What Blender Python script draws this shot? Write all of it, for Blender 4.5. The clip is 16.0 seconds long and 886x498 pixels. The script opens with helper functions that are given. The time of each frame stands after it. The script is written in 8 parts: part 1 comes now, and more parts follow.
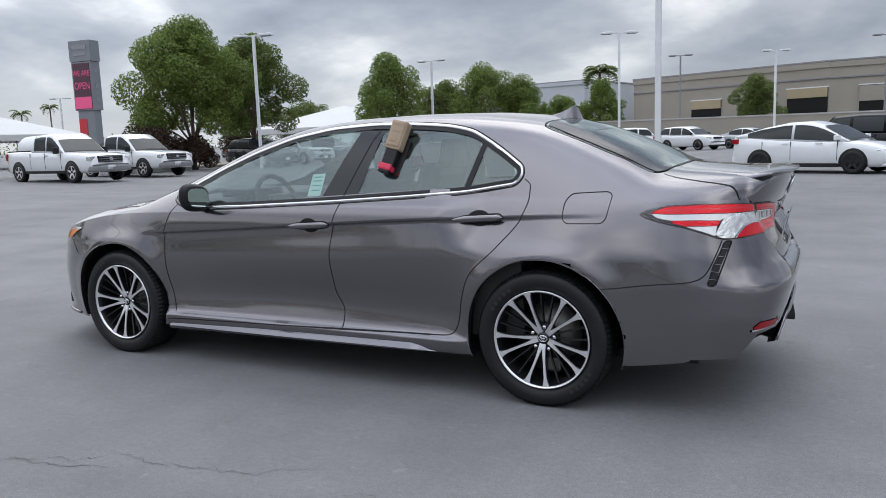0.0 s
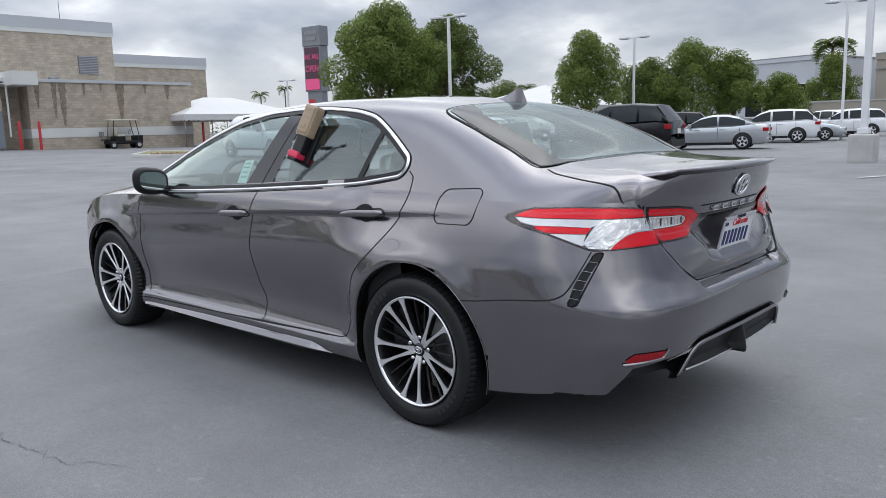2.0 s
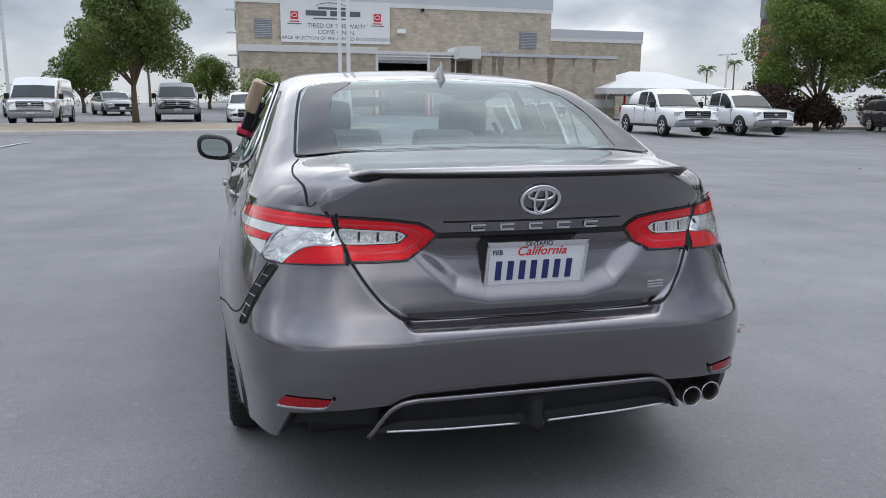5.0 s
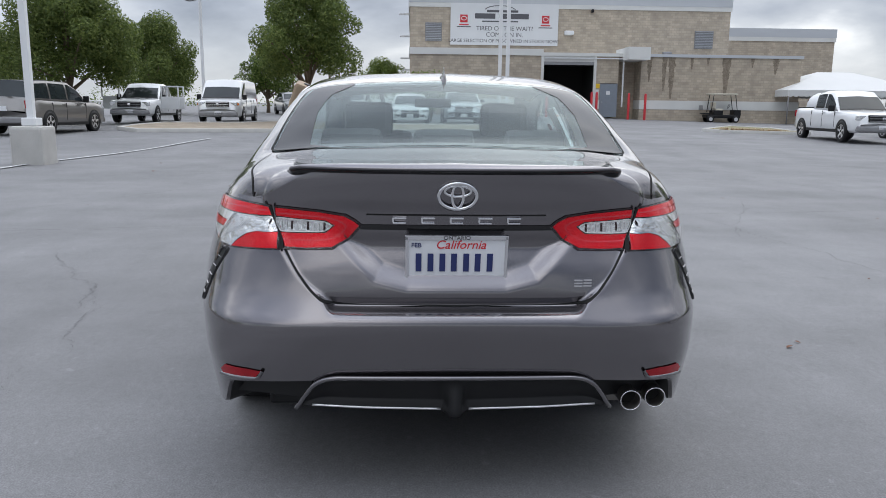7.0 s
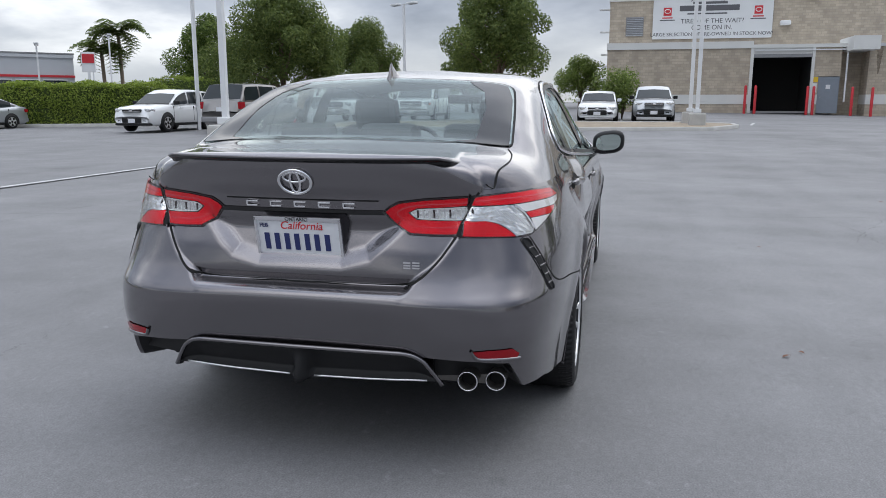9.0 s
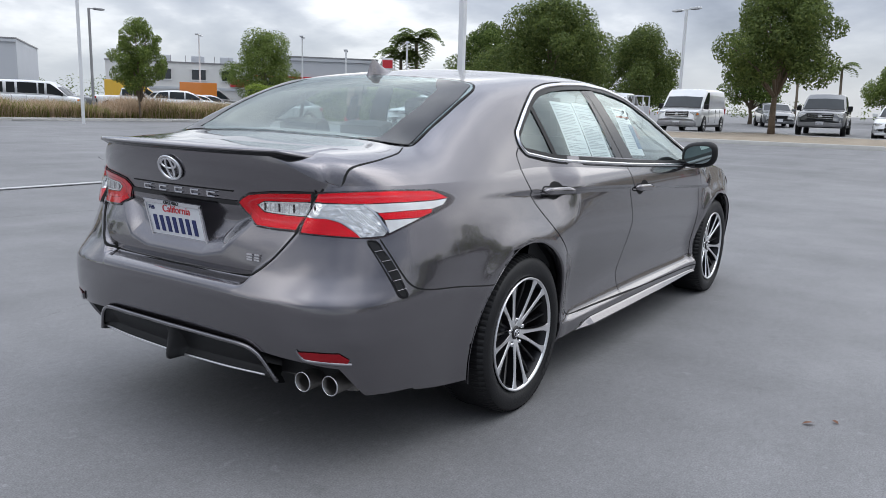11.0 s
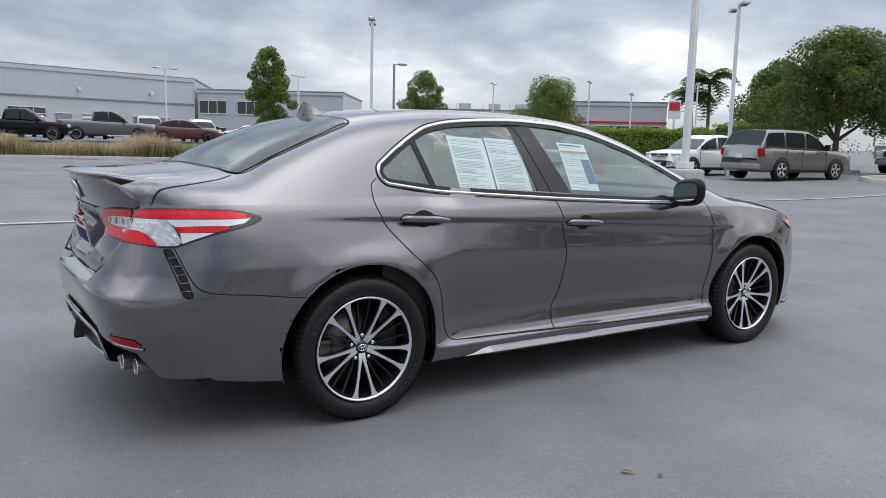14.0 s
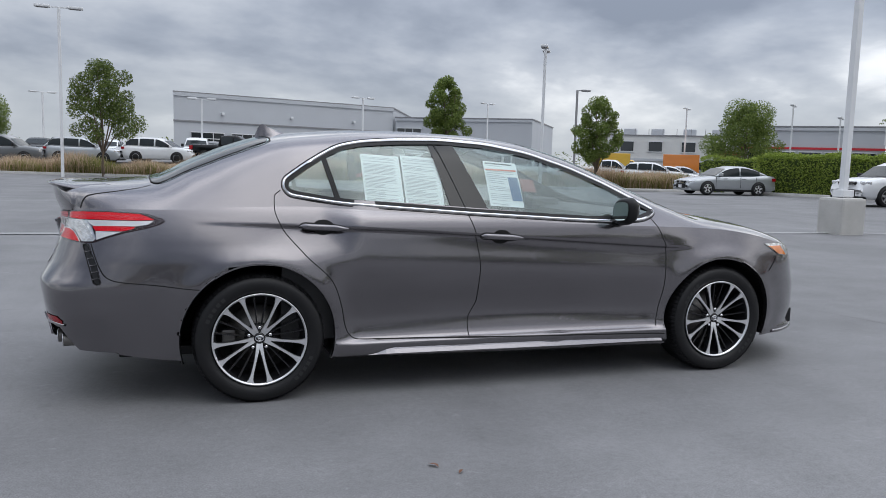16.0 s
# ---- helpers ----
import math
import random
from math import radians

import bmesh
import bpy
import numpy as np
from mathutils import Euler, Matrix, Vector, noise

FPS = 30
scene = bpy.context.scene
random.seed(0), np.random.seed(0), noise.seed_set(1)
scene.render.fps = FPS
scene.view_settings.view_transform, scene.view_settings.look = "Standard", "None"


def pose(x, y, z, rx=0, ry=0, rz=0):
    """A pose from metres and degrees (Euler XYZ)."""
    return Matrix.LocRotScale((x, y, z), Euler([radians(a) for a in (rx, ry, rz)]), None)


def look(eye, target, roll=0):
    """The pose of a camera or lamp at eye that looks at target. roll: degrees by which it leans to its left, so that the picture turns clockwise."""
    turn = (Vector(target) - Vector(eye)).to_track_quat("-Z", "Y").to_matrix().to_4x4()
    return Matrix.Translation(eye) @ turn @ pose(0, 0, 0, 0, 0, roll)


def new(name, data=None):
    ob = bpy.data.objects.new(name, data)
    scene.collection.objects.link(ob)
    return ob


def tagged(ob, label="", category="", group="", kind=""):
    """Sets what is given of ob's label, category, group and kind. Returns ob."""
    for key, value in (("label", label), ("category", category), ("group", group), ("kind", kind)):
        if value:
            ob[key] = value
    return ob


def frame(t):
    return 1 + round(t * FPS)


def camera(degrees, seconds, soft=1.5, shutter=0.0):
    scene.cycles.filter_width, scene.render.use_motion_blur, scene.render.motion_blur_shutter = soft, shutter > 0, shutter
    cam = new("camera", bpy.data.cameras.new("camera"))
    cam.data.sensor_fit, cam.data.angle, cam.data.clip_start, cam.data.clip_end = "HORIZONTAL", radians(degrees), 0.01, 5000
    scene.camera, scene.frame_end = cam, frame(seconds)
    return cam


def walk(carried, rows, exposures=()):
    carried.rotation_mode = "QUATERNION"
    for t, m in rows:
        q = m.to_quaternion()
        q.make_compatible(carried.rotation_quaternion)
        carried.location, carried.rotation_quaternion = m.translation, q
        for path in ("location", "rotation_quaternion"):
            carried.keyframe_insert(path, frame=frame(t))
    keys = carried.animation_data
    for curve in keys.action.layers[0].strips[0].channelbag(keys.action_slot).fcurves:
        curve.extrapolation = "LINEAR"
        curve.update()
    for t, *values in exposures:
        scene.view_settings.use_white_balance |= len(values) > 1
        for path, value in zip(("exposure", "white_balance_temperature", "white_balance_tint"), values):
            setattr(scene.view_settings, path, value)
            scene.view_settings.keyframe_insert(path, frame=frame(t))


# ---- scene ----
cam = camera(59.97, 16.0, soft=0.7)
PATH = [
    (0.0, (-2.6167, 4.2826, 1.2880), (-0.8303, 0.7478, 0.7277), -1.937),
    (0.5, (-2.9517, 4.0295, 1.2832), (-0.9268, 0.6302, 0.6964), -1.885),
    (1.0, (-3.1856, 3.7325, 1.2714), (-0.9425, 0.4763, 0.6668), -1.761),
    (1.5, (-3.3968, 3.4198, 1.2771), (-0.9347, 0.3283, 0.6601), -1.774),
    (2.0, (-3.6663, 3.1387, 1.2757), (-0.9880, 0.2350, 0.6470), -1.580),
    (2.5, (-3.8471, 2.7157, 1.2765), (-0.9518, 0.0315, 0.6345), -1.302),
    (3.0, (-4.0841, 2.3244, 1.2771), (-0.9719, -0.1001, 0.6169), -1.002),
    (3.5, (-4.2201, 1.9120, 1.2664), (-0.8956, -0.2045, 0.5823), -0.630),
    (4.0, (-4.3535, 1.5444, 1.2732), (-0.8348, -0.2228, 0.5689), -0.209),
    (4.5, (-4.4944, 1.1949, 1.2739), (-0.8131, -0.1933, 0.5523), 0.052),
    (5.0, (-4.5088, 0.8502, 1.2750), (-0.7126, -0.1763, 0.5437), 0.336),
    (5.2, (-4.5269, 0.7204, 1.2730), (-0.6981, -0.1764, 0.5409), 0.537),
    (7.3, (-4.8067, 0.0554, 1.2781), (-0.8742, -0.0009, 0.5485), 0.417),
    (7.5, (-4.8262, -0.0206, 1.2690), (-0.8934, 0.0064, 0.5392), 0.224),
    (8.0, (-4.7987, -0.3278, 1.2669), (-0.8754, -0.0627, 0.5339), -0.055),
    (8.5, (-4.8435, -0.6900, 1.2726), (-0.9520, -0.1308, 0.5352), -0.084),
    (9.0, (-4.8537, -1.0762, 1.2706), (-1.0266, -0.1825, 0.5260), 0.071),
    (9.2, (-4.7981, -1.2172, 1.2599), (-1.0079, -0.1813, 0.5109), 0.178),
    (11.3, (-4.0410, -2.4988, 1.2521), (-0.8964, -0.1344, 0.5300), 1.918),
    (11.5, (-3.9512, -2.5948, 1.2517), (-0.8851, -0.1283, 0.5340), 1.998),
    (12.0, (-3.6915, -2.7471, 1.2464), (-0.8063, -0.0687, 0.5380), 2.093),
    (12.5, (-3.5446, -2.9699, 1.2498), (-0.8294, -0.1152, 0.5578), 1.867),
    (13.0, (-3.4530, -3.2866, 1.2512), (-0.8949, -0.2833, 0.5905), 1.588),
    (13.5, (-3.2001, -3.5356, 1.2564), (-0.8118, -0.3855, 0.6460), 1.359),
    (14.0, (-3.0030, -3.8856, 1.2600), (-0.8005, -0.5921, 0.7107), 1.349),
    (14.5, (-2.7632, -4.1603, 1.2576), (-0.7609, -0.7333, 0.7614), 1.624),
    (15.0, (-2.4387, -4.3696, 1.2760), (-0.6592, -0.8175, 0.8110), 1.745),
    (15.5, (-2.1432, -4.7080, 1.2681), (-0.5987, -1.0457, 0.8186), 1.751),
    (16.0, (-1.7999, -4.8401, 1.2520), (-0.5014, -1.0826, 0.8107), 1.690),
]
walk(cam, [(t, look(eye, target, roll)) for t, eye, target, roll in PATH],
     ((0.0, 0.08), (2.0, 0.14), (4.0, 0.10), (7.5, 0.10), (9.0, 0.06), (12.0, 0.14), (14.0, 0.04), (16.0, -0.10)))

# ---- light: a bright broken overcast with a weak, wide sun ----
SUN_AZ, SUN_EL = radians(352), radians(38)
world = bpy.data.worlds.new("world")
scene.world = world
world.use_nodes = True
wn, wl = world.node_tree.nodes, world.node_tree.links
sky = wn.new("ShaderNodeTexSky")
sky.sky_type, sky.sun_disc = "NISHITA", False
sky.sun_elevation, sky.sun_rotation = SUN_EL, radians(90) - SUN_AZ
wtc = wn.new("ShaderNodeTexCoord")
sep = wn.new("ShaderNodeSeparateXYZ")
wl.new(wtc.outputs["Generated"], sep.inputs[0])


def wmath(op, a, b=None, c=None):
    m = wn.new("ShaderNodeMath")
    m.operation = op
    for i, s in enumerate((a, b, c)):
        if s is None:
            continue
        if isinstance(s, (int, float)):
            m.inputs[i].default_value = s
        else:
            wl.new(s, m.inputs[i])
    return m.outputs[0]


# the cloud deck: a flat layer seen in perspective
up = wmath("MAXIMUM", sep.outputs["Z"], 0.0)
den = wmath("ADD", up, 0.30)
com = wn.new("ShaderNodeCombineXYZ")
wl.new(wmath("DIVIDE", sep.outputs["X"], den), com.inputs[0])
wl.new(wmath("DIVIDE", sep.outputs["Y"], den), com.inputs[1])


def wnoise(scale, detail, rough, distort=0.0):
    t = wn.new("ShaderNodeTexNoise")
    t.inputs["Scale"].default_value, t.inputs["Detail"].default_value = scale, detail
    t.inputs["Roughness"].default_value, t.inputs["Distortion"].default_value = rough, distort
    wl.new(com.outputs[0], t.inputs["Vector"])
    return t.outputs["Fac"]


def wrange(v, a, b, lo, hi):
    r = wn.new("ShaderNodeMapRange")
    r.interpolation_type = "SMOOTHSTEP"
    for k, x in (("From Min", a), ("From Max", b), ("To Min", lo), ("To Max", hi)):
        r.inputs[k].default_value = x
    wl.new(v, r.inputs["Value"])
    return r.outputs["Result"]


clouds = wn.new("ShaderNodeValToRGB")
e = clouds.color_ramp.elements
e[0].position, e[0].color = 0.37, (0.205, 0.235, 0.298, 1)
e[1].position, e[1].color = 0.62, (0.88, 0.90, 0.93, 1)
for pos, col in ((0.45, (0.315, 0.350, 0.420, 1)), (0.53, (0.472, 0.505, 0.565, 1))):
    el = e.new(pos)
    el.color = col
wl.new(wmath("ADD", wmath("MULTIPLY", wnoise(1.0, 6, 0.50, 0.25), 0.84), wmath("MULTIPLY", wnoise(4.2, 5, 0.55), 0.16)), clouds.inputs["Fac"])
# overcast skies brighten towards the zenith, and pale at the horizon
lift = wmath("MULTIPLY_ADD", wmath("POWER", up, 1.8), 3.1, 1.0)
# and the side where the hidden sun stands is lighter than the other
lift = wmath("MULTIPLY", lift, wmath("MULTIPLY_ADD", sep.outputs["X"], 0.17, wmath("MULTIPLY_ADD", sep.outputs["Y"], 0.13, 1.0)))
bright = wn.new("ShaderNodeVectorMath")
bright.operation = "SCALE"
wl.new(clouds.outputs["Color"], bright.inputs[0])
wl.new(lift, bright.inputs["Scale"])
haze = wn.new("ShaderNodeMix")
haze.data_type = "RGBA"
wl.new(wrange(up, 0.0, 0.13, 0.8, 0.0), haze.inputs[0])
wl.new(bright.outputs[0], haze.inputs[6])
haze.inputs[7].default_value = (0.52, 0.565, 0.62, 1)
bg_sky, bg_cloud, both = wn.new("ShaderNodeBackground"), wn["Background"], wn.new("ShaderNodeAddShader")
wl.new(sky.outputs["Color"], bg_sky.inputs[0])
bg_sky.inputs[1].default_value = 0.008
wl.new(haze.outputs[2], bg_cloud.inputs[0])
bg_cloud.inputs[1].default_value = 1.0
wl.new(bg_sky.outputs[0], both.inputs[0])
wl.new(bg_cloud.outputs[0], both.inputs[1])
wl.new(both.outputs[0], wn["World Output"].inputs[0])

sun = new("sun", bpy.data.lights.new("sun", "SUN"))
sun.data.energy, sun.data.angle, sun.data.color = 0.65, radians(130), (1.0, 0.95, 0.87)
sun.matrix_world = look((40 * math.cos(SUN_AZ) * math.cos(SUN_EL), 40 * math.sin(SUN_AZ) * math.cos(SUN_EL), 40 * math.sin(SUN_EL)), (0, 0, 0))

# ---- small tools ----
def pchip(xs, ys):
    """A smooth monotone curve through a few knots."""
    xs, ys = np.array(xs, float), np.array(ys, float)
    h, d = np.diff(xs), np.diff(ys) / np.diff(xs)
    m = np.zeros(len(xs))
    m[0], m[-1] = d[0], d[-1]
    for i in range(1, len(xs) - 1):
        if d[i - 1] * d[i] > 0:
            w1, w2 = 2 * h[i] + h[i - 1], h[i] + 2 * h[i - 1]
            m[i] = (w1 + w2) / (w1 / d[i - 1] + w2 / d[i])

    def curve(x):
        x = np.clip(np.asarray(x, float), xs[0], xs[-1])
        i = np.clip(np.searchsorted(xs, x, side="right") - 1, 0, len(xs) - 2)
        t = (x - xs[i]) / h[i]
        return ((1 + 2 * t) * (1 - t) ** 2 * ys[i] + t * (1 - t) ** 2 * h[i] * m[i]
                + t * t * (3 - 2 * t) * ys[i + 1] + t * t * (t - 1) * h[i] * m[i + 1])
    return curve


def sstep(a, b, x):
    t = np.clip((np.asarray(x, float) - a) / (b - a), 0, 1)
    return t * t * (3 - 2 * t)


def mesh(name, verts, faces, mats, smooth=True, index=None):
    me = bpy.data.meshes.new(name)
    me.from_pydata([tuple(map(float, v)) for v in verts], [], [tuple(map(int, f)) for f in faces])
    for m in (mats if isinstance(mats, (list, tuple)) else [mats]):
        me.materials.append(m)
    if index is not None:
        me.polygons.foreach_set("material_index", index)
    me.polygons.foreach_set("use_smooth", [smooth] * len(me.polygons))
    me.update()
    return me


def part(name, data, mat=None, parent=None, label=""):
    """Links a mesh or a bmesh as one object under a thing or a part."""
    if isinstance(data, bmesh.types.BMesh):
        me = bpy.data.meshes.new(name)
        data.to_mesh(me)
        data.free()
        me.materials.append(mat)
        data = me
    ob = new(name, data)
    ob.parent = parent
    return tagged(ob, label)


def thing(name, label, category, group="", kind="", at=(0, 0, 0), turn=0):
    ob = new(name)
    ob.empty_display_size = 0.2
    ob.matrix_world = pose(*at, 0, 0, turn)
    return tagged(ob, label, category, group, kind)


def box(bm, c, s, rot=0.0, bevel=0.0, tilt=(0, 0)):
    """Adds a box of size s round c to a bmesh."""
    r = bmesh.ops.create_cube(bm, size=1)
    vs = r["verts"]
    m = Matrix.LocRotScale(c, Euler((tilt[0], tilt[1], rot)), s)
    bmesh.ops.transform(bm, matrix=m, verts=vs)
    if bevel:
        es = list({e for v in vs for e in v.link_edges})
        bmesh.ops.bevel(bm, geom=es, offset=bevel, segments=2, affect="EDGES", profile=0.6)
    return bm


def boxes(*specs, bevel=0.0):
    bm = bmesh.new()
    for sp in specs:
        box(bm, *sp[:2], *(sp[2:] or (0.0,)), bevel=bevel)
    return bm


def lathe(profile, n=32, axis="y", closed=False):
    """A turned shape from (radius, along) pairs about an axis."""
    vs, fs, k = [], [], len(profile)
    for i in range(n):
        a = 2 * math.pi * i / n
        for r, h in profile:
            c, s = r * math.cos(a), r * math.sin(a)
            vs.append((c, h, s) if axis == "y" else (h, c, s) if axis == "x" else (c, s, h))
    for i in range(n):
        for j in range(k if closed else k - 1):
            a, b = i * k + j, i * k + (j + 1) % k
            c, d = ((i + 1) % n) * k + (j + 1) % k, ((i + 1) % n) * k + j
            fs.append((a, d, c, b) if axis == "y" else (a, b, c, d))
    return vs, fs


def tube(points, r, n=6, cap=True, taper=None):
    """A round tube along points."""
    pts = [Vector(p) for p in points]
    vs, fs = [], []
    up = None
    for i, p in enumerate(pts):
        d = (pts[min(i + 1, len(pts) - 1)] - pts[max(i - 1, 0)]).normalized()
        if up is None:
            up = d.orthogonal().normalized()
        up = (up - d * up.dot(d)).normalized()
        side = d.cross(up)
        rr = r if taper is None else r + (taper - r) * i / (len(pts) - 1)
        for k in range(n):
            a = 2 * math.pi * k / n
            vs.append(p + (up * math.cos(a) + side * math.sin(a)) * rr)
    for i in range(len(pts) - 1):
        for k in range(n):
            fs.append((i * n + k, i * n + (k + 1) % n, (i + 1) * n + (k + 1) % n, (i + 1) * n + k))
    if cap:
        fs += [tuple(range(n - 1, -1, -1)), tuple(range((len(pts) - 1) * n, len(pts) * n))]
    return vs, fs


def join_data(*pieces):
    vs, fs = [], []
    for v, f in pieces:
        k = len(vs)
        vs += [tuple(p) for p in v]
        fs += [tuple(i + k for i in q) for q in f]
    return vs, fs


def ring_round(pts, n=6):
    """A closed outline with its corners cut round."""
    out = []
    k = len(pts)
    for i in range(k):
        p, q, r = (np.array(pts[(i + j) % k], float) for j in (-1, 0, 1))
        rad = 0.45 * min(np.linalg.norm(p - q), np.linalg.norm(r - q), 0.06 / 0.45)
        a = q + (p - q) / max(np.linalg.norm(p - q), 1e-9) * rad
        b = q + (r - q) / max(np.linalg.norm(r - q), 1e-9) * rad
        out += [(1 - t) ** 2 * a + 2 * t * (1 - t) * q + t * t * b for t in np.linspace(0, 1, n)]
    return np.array(out)


def inside(poly, x, y):
    """Which of the points lie in a closed outline."""
    x, y = np.asarray(x), np.asarray(y)
    hit = np.zeros(x.shape, bool)
    k = len(poly)
    for i in range(k):
        (x1, y1), (x2, y2) = poly[i], poly[(i + 1) % k]
        cross = (y1 > y) != (y2 > y)
        with np.errstate(divide="ignore", invalid="ignore"):
            hit ^= cross & (x < (x2 - x1) * (y - y1) / (y2 - y1 if y2 != y1 else 1e-12) + x1)
    return hit


def offset_ring(poly, d):
    """The outline moved inward by d (for outlines that run either way)."""
    p = np.array(poly, float)
    area = 0.5 * np.sum(p[:, 0] * np.roll(p[:, 1], -1) - np.roll(p[:, 0], -1) * p[:, 1])
    t = np.roll(p, -1, 0) - np.roll(p, 1, 0)
    t /= np.maximum(np.linalg.norm(t, axis=1), 1e-9)[:, None]
    n = np.stack([-t[:, 1], t[:, 0]], 1) * (1 if area > 0 else -1)
    return p + n * d


def drape(poly, place, lift=0.0, cell=0.03):
    """Fills an outline and lays it on a surface; place(u, v) gives points, lift raises it along the surface normal."""
    poly = [tuple(map(float, p)) for p in poly]
    bm = bmesh.new()
    vs = [bm.verts.new((u, v, 0)) for u, v in poly]
    bm.faces.new(vs)
    lo, hi = np.min(poly, 0), np.max(poly, 0)
    for axis in (0, 1):
        for c in np.arange(lo[axis] + cell, hi[axis], cell):
            co, no = [0, 0, 0], [0, 0, 0]
            co[axis], no[axis] = c, 1
            bmesh.ops.bisect_plane(bm, geom=bm.verts[:] + bm.edges[:] + bm.faces[:], dist=1e-5, plane_co=co, plane_no=no)
    bmesh.ops.triangulate(bm, faces=[f for f in bm.faces if len(f.verts) > 4])
    uv = np.array([v.co[:2] for v in bm.verts])
    p = lay(place, uv, lift)
    bm.verts.index_update()
    faces = [[v.index for v in f.verts] for f in bm.faces]
    bm.free()
    return p, face_out(p, faces)


def face_out(p, faces):
    """Turns faces so that they look away from the car's middle."""
    p = np.asarray(p)
    out = []
    for f in faces:
        a, b, c = p[f[0]], p[f[1]], p[f[2]]
        n = np.cross(b - a, c - a) if len(f) == 3 else np.cross(c - a, p[f[3]] - b)
        out.append(list(f) if n @ (a - np.array([-0.4, 0, 0.6])) >= 0 else list(f)[::-1])
    return out


def lay(place, uv, lift):
    uv = np.asarray(uv, float)
    p = place(uv[:, 0], uv[:, 1])
    if lift:
        e = 0.004
        du = place(uv[:, 0] + e, uv[:, 1]) - place(uv[:, 0] - e, uv[:, 1])
        dv = place(uv[:, 0], uv[:, 1] + e) - place(uv[:, 0], uv[:, 1] - e)
        n = np.cross(du, dv)
        n /= np.maximum(np.linalg.norm(n, axis=1), 1e-9)[:, None]
        out = p - np.array([-0.4, 0, 0.6])
        n *= np.where(np.sum(n * out, 1) < 0, -1, 1)[:, None]
        p = p + n * np.asarray(lift)[..., None] if np.ndim(lift) else p + n * lift
    return p


def strip(line, place, width, lift, closed=False, crown=0.0):
    """A band of a given width along a line on a surface, slightly domed."""
    line = np.array(line, float)
    if closed:
        t = np.roll(line, -1, 0) - np.roll(line, 1, 0)
    else:
        t = np.gradient(line, axis=0)
    t /= np.maximum(np.linalg.norm(t, axis=1), 1e-9)[:, None]
    n = np.stack([-t[:, 1], t[:, 0]], 1)
    rows = []
    for k, up in ((-0.5, -0.003 if crown else 0), (-0.25, crown), (0.25, crown), (0.5, -0.003 if crown else 0)):
        rows.append(lay(place, line + n * (k * width), lift + up))
    m = len(line)
    vs = np.concatenate(rows)
    fs = []
    for r in range(3):
        for i in range(m if closed else m - 1):
            j = (i + 1) % m
            fs.append((r * m + i, r * m + j, (r + 1) * m + j, (r + 1) * m + i))
    return vs, face_out(vs, fs)


def dense(pts, n=40):
    """More points along an open polyline, smoothed."""
    p = np.array(pts, float)
    s = np.concatenate([[0], np.cumsum(np.linalg.norm(np.diff(p, axis=0), axis=1))])
    t = np.linspace(0, s[-1], n)
    return np.stack([pchip(s, p[:, k])(t) for k in range(p.shape[1])], 1)


# ---- materials ----
def material(name, color, rough=0.5, metal=0.0, coat=0.0, spec=0.5, vary=0.0, vary_scale=4.0, fine=0.0, fine_scale=120.0,
             bump=0.0, bump_scale=60.0, emit=None, emit_strength=0.0, rough_vary=0.0, per_object=0.0):
    m = bpy.data.materials.new(name)
    m.use_nodes = True
    nt = m.node_tree
    n, l = nt.nodes, nt.links
    b = n["Principled BSDF"]
    b.inputs["Base Color"].default_value = (*color, 1)
    b.inputs["Roughness"].default_value = rough
    b.inputs["Metallic"].default_value = metal
    b.inputs["Coat Weight"].default_value = coat
    b.inputs["Coat Roughness"].default_value = 0.03
    b.inputs["Specular IOR Level"].default_value = spec
    tc = n.new("ShaderNodeTexCoord")
    col = None

    def noise_node(scale, detail=4):
        t = n.new("ShaderNodeTexNoise")
        t.inputs["Scale"].default_value = scale
        t.inputs["Detail"].default_value = detail
        l.new(tc.outputs["Object"], t.inputs["Vector"])
        return t

    def scaled(socket, lo, hi):
        r = n.new("ShaderNodeMapRange")
        r.inputs["To Min"].default_value, r.inputs["To Max"].default_value = lo, hi
        l.new(socket, r.inputs["Value"])
        return r.outputs["Result"]

    def times(a_socket, factor_socket):
        x = n.new("ShaderNodeMix")
        x.data_type, x.blend_type = "RGBA", "MULTIPLY"
        x.inputs[0].default_value = 1
        if a_socket is None:
            x.inputs[6].default_value = (*color, 1)
        else:
            l.new(a_socket, x.inputs[6])
        l.new(factor_socket, x.inputs[7])
        return x.outputs[2]

    if vary:
        col = times(col, scaled(noise_node(vary_scale).outputs["Fac"], 1 - vary * 1.6, 1 + vary * 1.6))
    if fine:
        col = times(col, scaled(noise_node(fine_scale, 2).outputs["Fac"], 1 - fine * 2, 1 + fine * 2))
    if per_object:
        oi = n.new("ShaderNodeObjectInfo")
        col = times(col, scaled(oi.outputs["Random"], 1 - per_object, 1 + per_object))
    if col is not None:
        l.new(col, b.inputs["Base Color"])
    if rough_vary:
        l.new(scaled(noise_node(vary_scale * 2.3).outputs["Fac"], max(rough - rough_vary, 0.02), min(rough + rough_vary, 1)), b.inputs["Roughness"])
    if bump:
        bp = n.new("ShaderNodeBump")
        bp.inputs["Strength"].default_value = bump
        bp.inputs["Distance"].default_value = 0.01
        l.new(noise_node(bump_scale, 3).outputs["Fac"], bp.inputs["Height"])
        l.new(bp.outputs["Normal"], b.inputs["Normal"])
    if emit:
        b.inputs["Emission Color"].default_value = (*emit, 1)
        b.inputs["Emission Strength"].default_value = emit_strength
    return m


